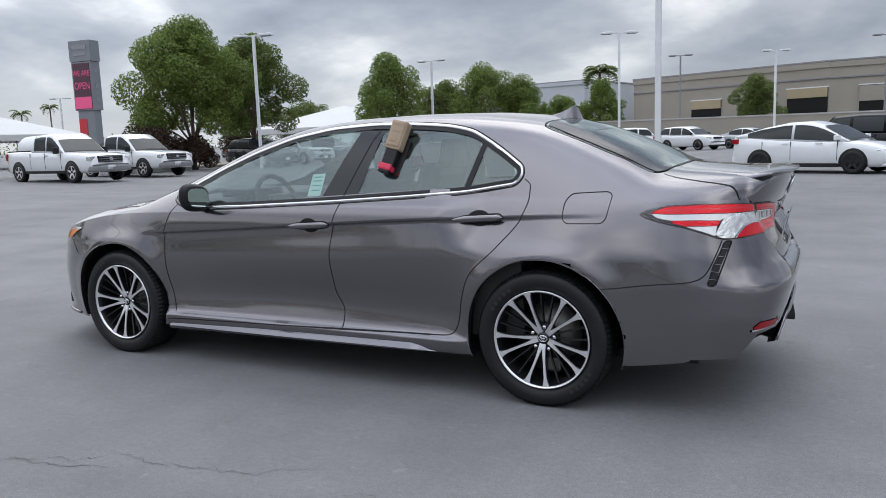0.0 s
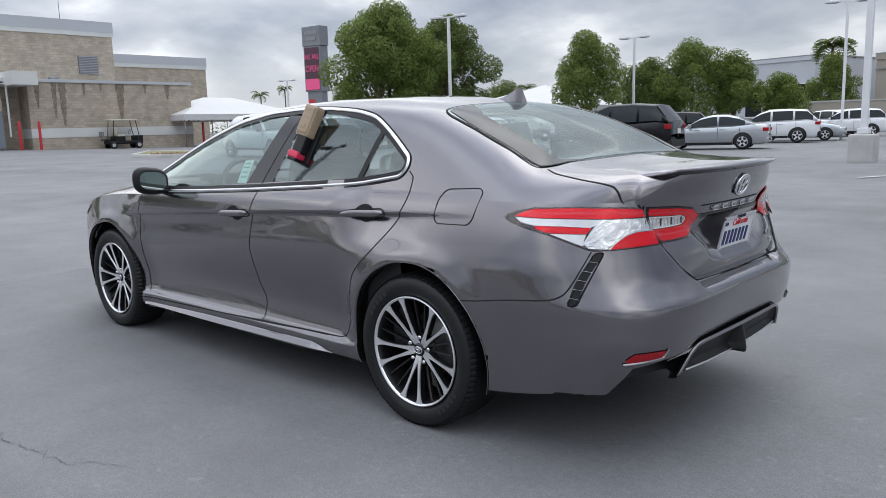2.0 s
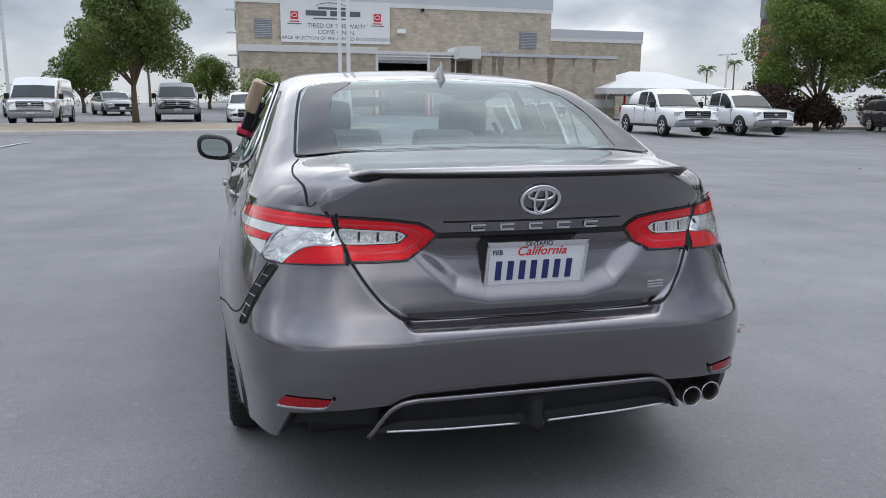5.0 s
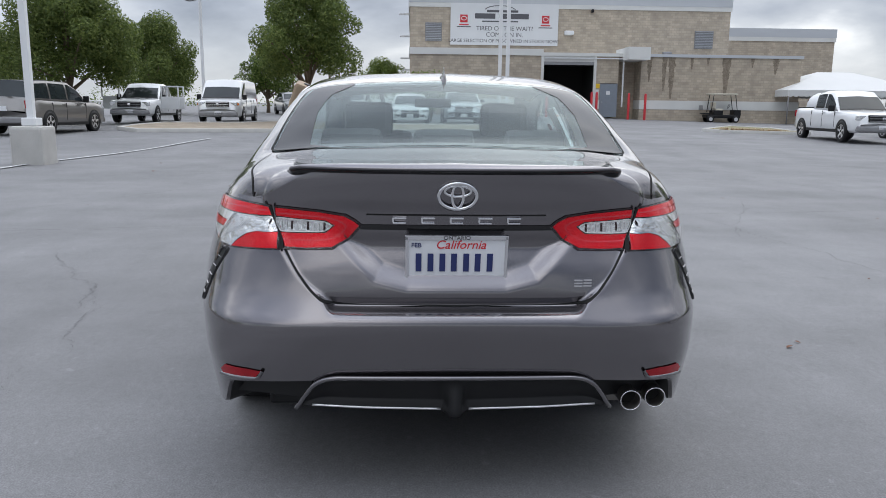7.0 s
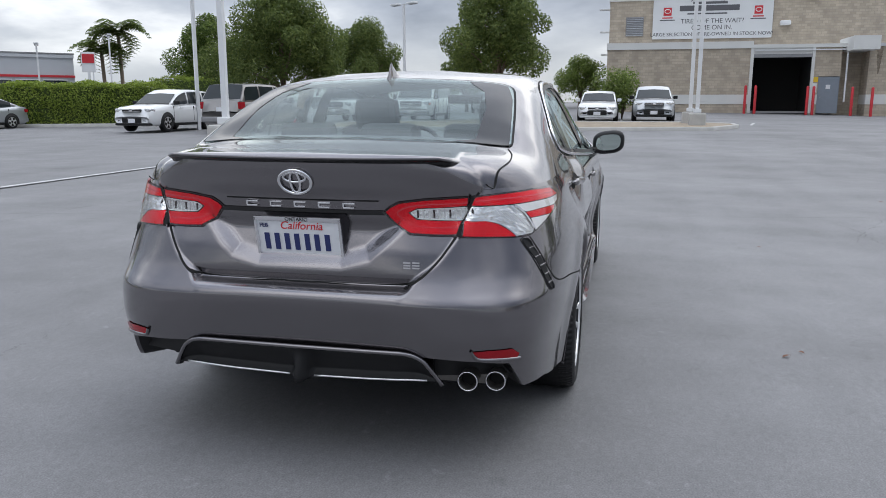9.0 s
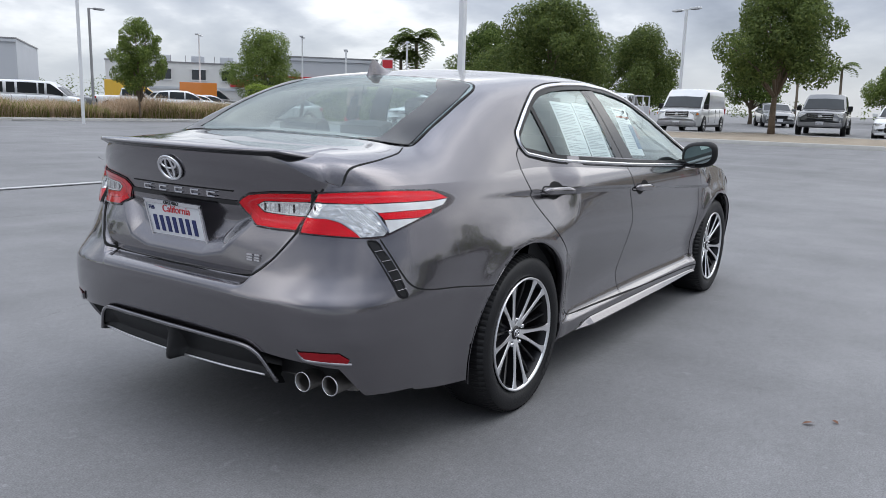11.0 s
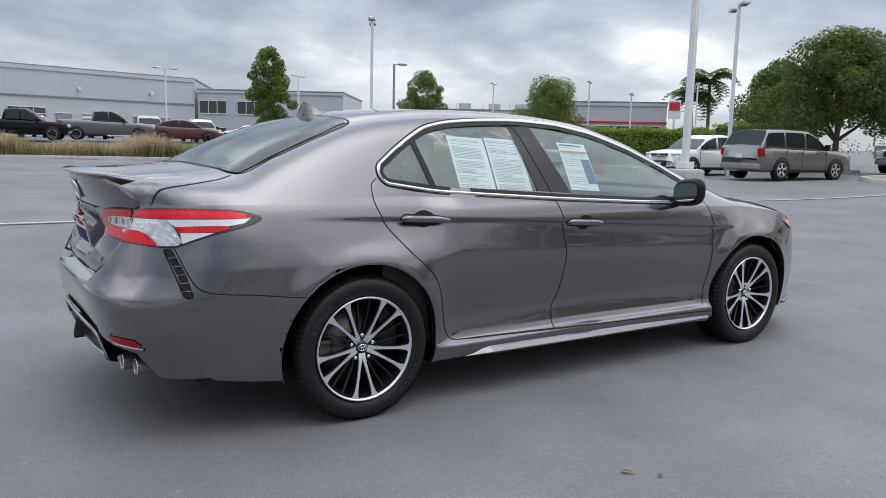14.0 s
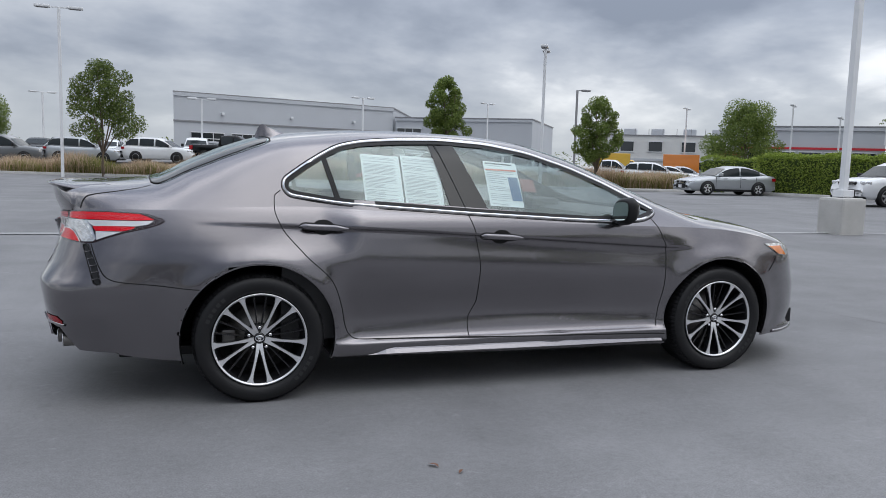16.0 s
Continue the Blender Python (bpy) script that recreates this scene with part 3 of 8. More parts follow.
def build_side(side):
    """One flank from tail to nose: a fine sheet, cut at the wheel arches, split into its panels."""
    a_tail = float(a_of_x(-2.0, 0.8))
    aa = np.concatenate([np.linspace(0, a_tail, 210)[:-1], np.linspace(a_tail, A_END, 270)])
    na, nz = len(aa), 96
    sh = shoulder(aa)
    near = np.interp(aa, PA, _nx)
    zb = bumper_bottom(aa)
    vv = np.linspace(0, 1, nz)
    z = zb[:, None] + (sh[:, 2] - zb)[:, None] * vv[None, :]
    p = body(np.repeat(aa[:, None], nz, 1), z)
    flat = p.reshape(-1, 3)
    keep = np.ones(len(flat), bool)
    for cx, r0 in WHEELS.values():
        d = np.hypot(flat[:, 0] - cx, flat[:, 2] - 0.33)
        flank = flat[:, 1] > 0.6
        tol = 0.001 + 0.5 * (0.016 * np.abs(flat[:, 0] - cx) + 0.0075 * np.abs(flat[:, 2] - 0.33)) / np.maximum(d, 1e-6)
        keep &= ~((d < r0 - tol) & flank)
        near_arc = flank & (np.abs(d - r0) <= tol)
        k = np.where(near_arc)[0]
        flat[k, 0] = cx + (flat[k, 0] - cx) * r0 / d[k]
        flat[k, 2] = 0.33 + (flat[k, 2] - 0.33) * r0 / d[k]
        flat[k, 1] = np.minimum(flat[k, 1], half_width(flat[k, 0], flat[k, 2]))
    groups = {}
    idx = np.arange(na * nz).reshape(na, nz)
    quads = np.stack([idx[:-1, :-1], idx[1:, :-1], idx[1:, 1:], idx[:-1, 1:]], -1).reshape(-1, 4)
    quads = quads[keep[quads].all(1)]
    c = flat[quads].mean(1)
    open_ = (c[:, 2] > 0.93) & inside(cut_ring, c[:, 0], c[:, 2])
    quads, c = quads[~open_], c[~open_]
    which = panel_of(c[:, 0], c[:, 1], c[:, 2])
    if side > 0:
        quads = quads[:, ::-1]
    for i, name in enumerate(PANELS):
        groups[name] = [tuple(q) for q in quads[which == i]]
    du = np.gradient(p, axis=0)
    dv = np.gradient(p, axis=1)
    nn = np.cross(du, dv).reshape(-1, 3)
    nn /= np.maximum(np.linalg.norm(nn, axis=1), 1e-9)[:, None]
    nn *= np.where(np.sum(nn * (flat - np.array([-0.2, 0, 0.55])), 1) < 0, -1, 1)[:, None]
    flat = flat * np.array([1, side, 1])
    nn = nn * np.array([1, side, 1])
    return flat, nn, groups


def panel(name, verts, normals, faces, mat, parent, label=""):
    used = sorted({i for f in faces for i in f})
    at = {k: i for i, k in enumerate(used)}
    me = mesh(name, verts[used], [[at[i] for i in f] for f in faces], mat)
    me.normals_split_custom_set_from_vertices([tuple(n) for n in normals[used]])
    return part(name, me, None, parent, label)


doors = {}
flanks = {s: build_side(s) for s in (1, -1)}
for k in PANELS:
    if k in ("rear_bumper", "trunk_lid", "front_bumper"):
        (v, n, g), (v2, n2, g2) = flanks[1], flanks[-1]
        doors[(k, 0)] = panel(k, np.concatenate([v, v2]), np.concatenate([n, n2]), g[k] + [tuple(i + len(v) for i in f) for f in g2[k]], PAINT, car)
    else:
        for side in (1, -1):
            v, n, g = flanks[side]
            doors[(k, side)] = panel(k, v, n, g[k], PAINT, car)

# the top skin: deck lid, rear pillars, roof, bonnet
tn, tx = 76, np.concatenate([np.linspace(-2.452, -2.40, 8)[:-1], np.linspace(-2.40, 2.36, 420)])
tvals = np.linspace(0, 1, tn)
tg = top(np.repeat(tx[:, None], tn, 1), np.repeat(tvals[None, :], len(tx), 0))
grid = np.concatenate([tg * np.array([1, -1, 1]), tg[:, ::-1][:, 1:]], 1)
nw = grid.shape[1]
gn = np.cross(np.gradient(grid, axis=0), np.gradient(grid, axis=1)).reshape(-1, 3)
gn /= np.maximum(np.linalg.norm(gn, axis=1), 1e-9)[:, None]
gn *= np.where(gn[:, 2] < 0, -1, 1)[:, None]
flat = grid.reshape(-1, 3)
cut_side, cut_rear, cut_front = offset_ring(win_all, 0.012), offset_ring(rear_win, 0.02), offset_ring(front_win, 0.02)
idx = np.arange(len(flat)).reshape(len(tx), nw)
quads = np.stack([idx[:-1, :-1], idx[1:, :-1], idx[1:, 1:], idx[:-1, 1:]], -1).reshape(-1, 4)
c = flat[quads].mean(1)
gone = (inside(cut_side, c[:, 0], c[:, 2]) & (np.abs(c[:, 1]) > 0.54) & (c[:, 2] > 0.93)) | inside(cut_rear, c[:, 0], c[:, 1]) | ((c[:, 0] > 0.1) & inside(cut_front, c[:, 0], c[:, 1]))
quads, c = quads[~gone], c[~gone]
lid_y = np.interp(c[:, 0], (-2.45, -2.36, -2.2, -1.93), (0.56, 0.62, 0.645, 0.66))
kind = np.select([(c[:, 0] < -1.93) & (np.abs(c[:, 1]) < lid_y), c[:, 0] > 1.30, (c[:, 0] < -1.0) & (c[:, 1] > 0.4), (c[:, 0] < -1.0) & (c[:, 1] < -0.4)], [0, 1, 2, 3], 4)
tops = {n: [tuple(q) for q in quads[kind == i]] for i, n in enumerate(("trunk_top", "bonnet", "rear_pillar_left", "rear_pillar_right", "roof"))}
for k, fs in sorted(tops.items()):
    panel({"rear_pillar_left": "rear_pillar", "rear_pillar_right": "rear_pillar"}.get(k, k), flat, gn, fs, PAINT, car)


def patch(name, poly, place, mat, parent, lift, label="", cell=0.04):
    ob = part(name, mesh(name, *drape(poly, place, lift, cell), mat), None, parent, label)
    ob.visible_shadow = mat not in (GLASS, REARGLASS, LAMPCOVER)
    return ob


def band(name, line, place, mat, parent, width, lift, label="", closed=False, crown=0.0):
    return part(name, mesh(name, *strip(line, place, width, lift, closed, crown), mat), None, parent, label)


# rear and front panes with their black borders
for name, ring, mat in (("rear_window", rear_win, REARGLASS), ("windscreen", front_win, GLASS)):
    pane = patch(name, ring, deck, mat, car, 0.002, "large curved tinted pane", 0.06)
    band("black_border", offset_ring(ring, 0.022), deck, GLOSSBLACK, pane, 0.060, -0.001, closed=True)
    band("seal", ring, deck, GAP, pane, 0.008, 0.004, closed=True)
# dark ceramic wedge down the flanks of the rear pane
for side in (1, -1):
    wedge = [(-1.342, 0.38), (-1.340, 0.50), (-1.352, 0.560), (-1.50, 0.600), (-1.65, 0.620), (-1.90, 0.647), (-1.935, 0.60), (-1.94, 0.43), (-1.90, 0.515), (-1.65, 0.512), (-1.48, 0.475), (-1.41, 0.42)]
    patch("black_border", [(x, side * y) for x, y in wedge], deck, GLOSSBLACK, car, 0.0035, "dark printed edge of the rear pane")

for side in (1, -1):
    fl = lambda x, z, s=side: cabin_side(x, z, s)
    bd = lambda x, z, s=side: body(a_of_x(x, 0.7), z, s)
    fd, rd, quarter = doors[("front_door_skin", side)], doors[("rear_door_skin", side)], doors[("rear_quarter_panel", side)]
    # side panes: quarter light, rear door, front door
    inner = offset_ring(win_all, 0.010)
    def cut_poly(poly, lo, hi):
        """The part of an outline between two leaning lines x = lo(z) and x = hi(z)."""
        bm = bmesh.new()
        bm.faces.new([bm.verts.new((float(u), float(w), 0)) for u, w in poly])
        for line, keep in ((lo, 1), (hi, -1)):
            if line is None:
                continue
            (x1, z1), (x2, z2) = line
            no = Vector((z2 - z1, -(x2 - x1), 0)) * keep
            bmesh.ops.bisect_plane(bm, geom=bm.verts[:] + bm.edges[:] + bm.faces[:], plane_co=(x1, z1, 0), plane_no=no, clear_inner=True)
        bm.faces.ensure_lookup_table()
        out = [tuple(w.co[:2]) for w in bm.faces[0].verts]
        bm.free()
        return out
    q_line = ((-0.995, 1.02), (-1.075, 1.30))
    b1, b2 = ((-0.375, 0.99), (-0.475, 1.38)), ((-0.145, 0.975), (-0.33, 1.38))
    patch("quarter_pane", cut_poly(inner, None, q_line), fl, GLASS, rd, -0.004, "small fixed tinted pane", 0.08)
    patch("rear_side_pane", cut_poly(inner, q_line, b1), fl, GLASS, rd, -0.004, "tinted side pane", 0.08)
    patch("front_side_pane", cut_poly(inner, b2, None), fl, GLASS, fd, -0.004, "tinted side pane", 0.08)
    patch("centre_pillar", cut_poly(win_all, b1, b2), fl, GLOSSBLACK, rd, 0.000, "dark pillar cover between the side panes", 0.08)
    band("division_bar", dense(np.array(q_line), 8), fl, BLACK, rd, 0.028, 0.0)
    band("window_seal", offset_ring(win_all, 0.012), fl, BLACK, rd, 0.028, 0.0015, closed=True)
    band("window_trim", offset_ring(win_all, 0.001), fl, CHROME, rd, 0.014, 0.007, "polished chrome window surround", closed=True, crown=0.003)
    band("panel_gap", offset_ring(win_all, -0.011), fl, GAP, rd, 0.005, 0.001, closed=True)
    # shut lines
    lines = [[(-0.44, 1.378), (-0.33, 1.10), (-0.29, 0.993), (-0.241, 0.852), (-0.21, 0.661), (-0.211, 0.50), (-0.26, 0.373), (-0.257, 0.290)],
             [(-1.30, 1.09), (-1.333, 1.06), (-1.335, 1.00), (-1.313, 0.927), (-1.188, 0.766), (-1.039, 0.615), (-0.992, 0.493), (-0.959, 0.355), (-0.93, 0.315), (-0.897, 0.302), (-0.80, 0.298)],
             [(0.90, 0.965), (0.966, 0.848), (1.007, 0.744), (1.007, 0.57), (0.985, 0.40), (0.97, 0.30)],
             [(-0.80, 0.298), (-0.25, 0.286), (0.40, 0.27), (1.02, 0.255)]]
    for k, ln in enumerate(lines):
        band("panel_gap", dense(ln, 60), fl if k < 3 else fl, GAP, rd if k < 2 else fd, 0.0042 if k < 3 else 0.006, 0.0015)
    bl = dense([(0.872, 0.815), (0.915, 0.757), (0.955, 0.710), (1.010, 0.664), (1.045, 0.648), (1.085, 0.638)] + [(float(a_of_x(x, z)), z) for x, z in ((-1.92, 0.622), (-1.765, 0.602), (-1.708, 0.597))], 60)
    band("panel_gap", bl, lambda a, z, s=side: body(a, z, s), GAP, doors[("rear_bumper", 0)], 0.0042, 0.0015)
    # fender vent slats beside the tail lamps
    bdy = lambda a, z, s=side: body(a, z, s)
    vent_poly = [(0.822, 0.812), (0.858, 0.812), (1.024, 0.620), (0.984, 0.628)]
    vent = patch("bumper_vent", ring_round(vent_poly, 3), bdy, BLACK, doors[("rear_bumper", 0)], 0.002, "narrow slatted black vent")
    band("rim", ring_round(vent_poly, 3), bdy, GLOSSBLACK, vent, 0.007, 0.003, closed=True, crown=0.003)
    for k in np.linspace(0.18, 0.86, 5):
        aa, zz = 0.840 + 0.164 * k, 0.812 - 0.188 * k
        band("slat", [(aa - 0.016, zz - 0.003), (aa, zz), (aa + 0.016, zz + 0.002)], bdy, PAINT, vent, 0.004, 0.004, crown=0.002)
    # handles
    for x0, x1, zc, owner in ((-1.214, -0.951, 0.909, rd), (-0.22, 0.046, 0.860, fd)):
        zz = lambda x: zc - 0.045 * (x - x0)
        xm, xr = (x0 + x1) / 2, (x1 - x0) / 2
        cup = [(xm - 0.005 + 0.058 * math.cos(a), zz(xm) + 0.040 * math.sin(a)) for a in np.linspace(0, 2 * math.pi, 24)[:-1]]
        # no hollow here: the scoop's shade is a flat dark patch on the skin
        patch("handle_cup", cup, fl, GAP, owner, 0.0015, "flat dark patch for the shade in the scoop behind the handle", 0.02)
        vs, fs = [], []
        nseg = 22
        for i in range(nseg + 1):
            t = i / nseg
            x = x0 + (x1 - x0) * t
            hgt = 0.017 * min(1, (1 - abs(2 * t - 1) ** (6 if t < 0.5 else 2.6)) + 0.12)
            out = 0.030 * min(1, 1.05 - abs(2 * t - 1) ** 6)
            base = fl(np.array([x]), np.array([zz(x)]))[0]
            for k in range(10):
                a = 2 * math.pi * k / 10
                vs.append((x, base[1] + side * (out * 0.62 + 0.011 * math.cos(a)), base[2] + hgt * math.sin(a)))
        for i in range(nseg):
            for k in range(10):
                fs.append((i * 10 + k, i * 10 + (k + 1) % 10, (i + 1) * 10 + (k + 1) % 10, (i + 1) * 10 + k))
        fs += [tuple(range(10)), tuple(range(nseg * 10, nseg * 10 + 10))]
        part("door_handle", mesh("door_handle", vs, fs, PAINT), None, owner)
        outline = ring_round([(x0 - 0.004, zz(x0)), (x0 + 0.02, zz(x0) + 0.018), (x1 - 0.06, zz(x1) + 0.020), (x1 + 0.004, zz(x1)), (x1 - 0.06, zz(x1) - 0.020), (x0 + 0.02, zz(x0) - 0.020)], 3)
        band("panel_gap", outline, fl, GAP, owner, 0.006, 0.001, closed=True)
    # door mirror
    mb = bmesh.new()
    bmesh.ops.create_uvsphere(mb, u_segments=24, v_segments=14, radius=1)
    for w in mb.verts:
        x, y, z = w.co
        f = 1 - 0.35 * max(x, 0)
        q = max(abs(y) ** 3 + abs(z) ** 3, 1e-9) ** (-1 / 3) * math.hypot(y, z)
        y, z = y * q, z * q
        w.co = (0.655 + (0.055 if x < 0 else 0.075) * (x if x > -0.62 else -0.62), side * (0.972 + 0.108 * y * f), 1.008 + 0.080 * z * f + 0.012 * y)
    mirror = part("door_mirror", mb, BLACK, fd, "dark door mirror with grey cap")
    for pl in mirror.data.polygons:
        pl.use_smooth = True
    mirror.data.materials.append(PAINT)
    for pl in mirror.data.polygons:
        if pl.center[0] > 0.680 and pl.center[2] > 1.02:
            pl.material_index = 1
    part("mirror_glass", mesh("mirror_glass", [(0.617, side * (0.972 + 0.082 * abs(math.cos(a)) ** 0.7 * (1 if math.cos(a) > 0 else -1)), 1.008 + 0.054 * abs(math.sin(a)) ** 0.7 * (1 if math.sin(a) > 0 else -1) + 0.01 * math.cos(a)) for a in np.linspace(0, 2 * math.pi, 25)[:-1]],
                              [tuple(range(24))], material("mirror_silver", (0.50, 0.57, 0.55), 0.02, 1.0)), None, mirror)
    part("mirror_foot", boxes(((0.665, side * 0.905, 0.955), (0.09, 0.12, 0.045)), bevel=0.015), GLOSSBLACK, mirror)
    # black flat behind the arch, and the rocker blade
    bx = np.linspace(-0.84, 1.0, 40)
    e = sstep(-0.84, -0.70, bx) * (0.55 + 0.45 * sstep(1.0, 0.2, bx))
    rows = []
    for up, out in ((0.252, 0.0), (0.246, 0.008), (0.226, 0.030), (0.218, 0.030), (0.205, -0.005)):
        z = up - 0.014 * (bx + 0.84) / 1.84
        z = 0.214 + (z - 0.214) * np.maximum(e, 0.05)
        rows.append(np.stack([bx, side * (half_width(bx, z) + (out + 0.002) * np.maximum(e, 0.05)), z], 1))
    vs = np.concatenate(rows)
    part("rocker_blade", mesh("rocker_blade", vs, face_out(vs, [(r * 40 + i, r * 40 + i + 1, (r + 1) * 40 + i + 1, (r + 1) * 40 + i) for r in range(4) for i in range(39)]), PAINT, False), None, doors[("rocker_panel", side)], "flared lower sill blade")
    # wheel arch: rolled lip and dark liner
    for key, (cx, r0) in WHEELS.items():
        th = np.linspace(-0.32 if key == "rear" else -0.30, math.pi + 0.30, 60)
        xs, zs = cx + r0 * np.cos(th), 0.33 + r0 * np.sin(th)
        ok = zs > 0.20
        xs, zs = xs[ok], zs[ok]
        y = half_width(xs, zs)
        rows = [np.stack([cx + (xs - cx) * 1.008, side * (half_width(cx + (xs - cx) * 1.008, 0.33 + (zs - 0.33) * 1.008) + 0.0005), 0.33 + (zs - 0.33) * 1.008], 1), np.stack([xs, side * (y + 0.0012), zs], 1), np.stack([cx + (xs - cx) * 0.985, side * (y - 0.006), 0.33 + (zs - 0.33) * 0.985], 1), np.stack([cx + (xs - cx) * 0.99, side * (y - 0.035), 0.33 + (zs - 0.33) * 0.99], 1)]
        k = len(xs)
        fs = [(r * k + i, r * k + i + 1, (r + 1) * k + i + 1, (r + 1) * k + i) for r in range(3) for i in range(k - 1)]
        part("arch_lip", mesh("arch_lip", np.concatenate(rows), face_out(np.concatenate(rows), fs), PAINT), None, quarter if key == "rear" else doors[("front_fender", side)])
        rr = r0 + 0.01
        xs, zs = cx + rr * np.cos(th), 0.33 + rr * np.sin(th)
        rows = [np.stack([xs, 0 * xs + side * 0.865, zs], 1), np.stack([xs, 0 * xs + side * 0.55, zs], 1), np.stack([cx + 0 * xs, 0 * xs + side * 0.55, 0.33 + 0 * zs], 1)]
        k = len(xs)
        fs = [(r * k + i, r * k + i + 1, (r + 1) * k + i + 1, (r + 1) * k + i) for r in range(2) for i in range(k - 1)]
        part("wheel_housing", mesh("wheel_housing", np.concatenate(rows), fs, BLACK), None, quarter if key == "rear" else doors[("front_fender", side)], "black wheel housing")
    # fuel flap on the near flank
    if side > 0:
        flap = ring_round([(-1.515, 0.985), (-1.545, 1.022), (-1.715, 1.030), (-1.735, 1.015), (-1.715, 0.91), (-1.695, 0.888), (-1.53, 0.885), (-1.508, 0.905)], 5)
        band("fuel_flap_gap", flap, fl, GAP, quarter, 0.0036, 0.002, "outline of the closed fuel flap", closed=True)

# trunk seam from the rear pane round to the lamps
for side in (1, -1):
    seam = dense([(-1.935, side * 0.648), (-2.00, side * 0.672), (-2.10, side * 0.680), (-2.25, side * 0.655), (-2.325, side * 0.634)], 40)
    band("panel_gap", seam, deck, GAP, doors[("trunk_lid", 0)], 0.005, 0.0015)
    lower = dense([(float(a_of_y(y, z)), z) for y, z in ((0.606, 0.974), (0.600, 0.965), (0.543, 0.836), (0.483, 0.745), (0.44, 0.700), (0.40, 0.676), (0.36, 0.668), (0.0, 0.664))], 60)
    band("panel_gap", lower, lambda a, z, s=side: body(a, z, s), GAP, doors[("trunk_lid", 0)], 0.0065, 0.002)
# ---- tail lamps, trim, plate, wheels and cabin of the saloon ----
bumper, trunk = doors[("rear_bumper", 0)], doors[("trunk_lid", 0)]
LG = material("lamp_housing_black", (0.020, 0.006, 0.008), 0.15, coat=0.3)


def ay(y, z):
    return float(a_of_y(y, z)), z


def ax(x, z):
    return float(a_of_x(x, z)), z


for side in (1, -1):
    on = lambda a, z, s=side: body(a, z, s)
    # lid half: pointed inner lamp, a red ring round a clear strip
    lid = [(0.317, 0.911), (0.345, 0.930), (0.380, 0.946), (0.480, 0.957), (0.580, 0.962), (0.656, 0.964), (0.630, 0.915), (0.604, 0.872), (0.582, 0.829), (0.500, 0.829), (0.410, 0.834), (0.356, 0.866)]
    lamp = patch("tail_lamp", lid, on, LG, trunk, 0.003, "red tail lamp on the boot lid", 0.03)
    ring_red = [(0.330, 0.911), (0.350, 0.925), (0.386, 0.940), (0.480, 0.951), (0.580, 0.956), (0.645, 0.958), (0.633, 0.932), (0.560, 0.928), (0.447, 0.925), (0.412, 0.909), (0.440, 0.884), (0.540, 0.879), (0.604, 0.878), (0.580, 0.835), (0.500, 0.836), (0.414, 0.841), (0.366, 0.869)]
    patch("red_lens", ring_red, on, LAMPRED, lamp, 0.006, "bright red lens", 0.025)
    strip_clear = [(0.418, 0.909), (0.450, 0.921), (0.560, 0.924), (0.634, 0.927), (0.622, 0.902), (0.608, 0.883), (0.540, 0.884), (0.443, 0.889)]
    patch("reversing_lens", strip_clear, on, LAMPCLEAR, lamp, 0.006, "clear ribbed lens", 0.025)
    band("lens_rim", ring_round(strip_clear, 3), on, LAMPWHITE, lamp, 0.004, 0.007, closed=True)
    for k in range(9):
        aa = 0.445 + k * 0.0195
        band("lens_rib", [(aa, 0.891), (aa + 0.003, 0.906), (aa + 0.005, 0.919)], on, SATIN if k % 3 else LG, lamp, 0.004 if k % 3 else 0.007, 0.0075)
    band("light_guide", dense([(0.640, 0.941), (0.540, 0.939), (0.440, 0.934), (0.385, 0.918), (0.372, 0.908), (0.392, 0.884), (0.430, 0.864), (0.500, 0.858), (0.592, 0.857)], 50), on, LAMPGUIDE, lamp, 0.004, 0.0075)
    patch("lens_cover", offset_ring(lid, 0.002), on, LAMPCOVER, lamp, 0.011, "clear outer lens", 0.03)
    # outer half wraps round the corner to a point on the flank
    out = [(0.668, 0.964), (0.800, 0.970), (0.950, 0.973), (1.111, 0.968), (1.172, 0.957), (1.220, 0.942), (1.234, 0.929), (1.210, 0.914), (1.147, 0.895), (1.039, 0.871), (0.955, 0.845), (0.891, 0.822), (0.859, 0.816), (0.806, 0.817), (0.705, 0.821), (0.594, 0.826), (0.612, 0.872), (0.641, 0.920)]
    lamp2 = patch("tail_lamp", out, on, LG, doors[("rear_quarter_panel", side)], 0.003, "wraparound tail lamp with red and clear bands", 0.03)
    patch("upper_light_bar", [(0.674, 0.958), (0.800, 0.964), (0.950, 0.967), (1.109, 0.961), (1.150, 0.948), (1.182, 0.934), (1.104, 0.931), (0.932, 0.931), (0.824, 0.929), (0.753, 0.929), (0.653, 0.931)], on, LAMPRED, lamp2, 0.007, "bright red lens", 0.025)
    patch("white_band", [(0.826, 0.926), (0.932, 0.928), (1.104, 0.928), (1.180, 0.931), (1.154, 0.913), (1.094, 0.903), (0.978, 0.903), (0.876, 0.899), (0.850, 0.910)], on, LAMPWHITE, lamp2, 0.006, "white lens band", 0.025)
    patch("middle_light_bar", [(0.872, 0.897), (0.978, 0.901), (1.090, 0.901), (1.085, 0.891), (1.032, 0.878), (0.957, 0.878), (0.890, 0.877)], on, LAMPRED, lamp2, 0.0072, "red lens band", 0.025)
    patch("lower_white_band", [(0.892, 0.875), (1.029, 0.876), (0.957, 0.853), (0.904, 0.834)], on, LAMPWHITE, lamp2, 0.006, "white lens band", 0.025)
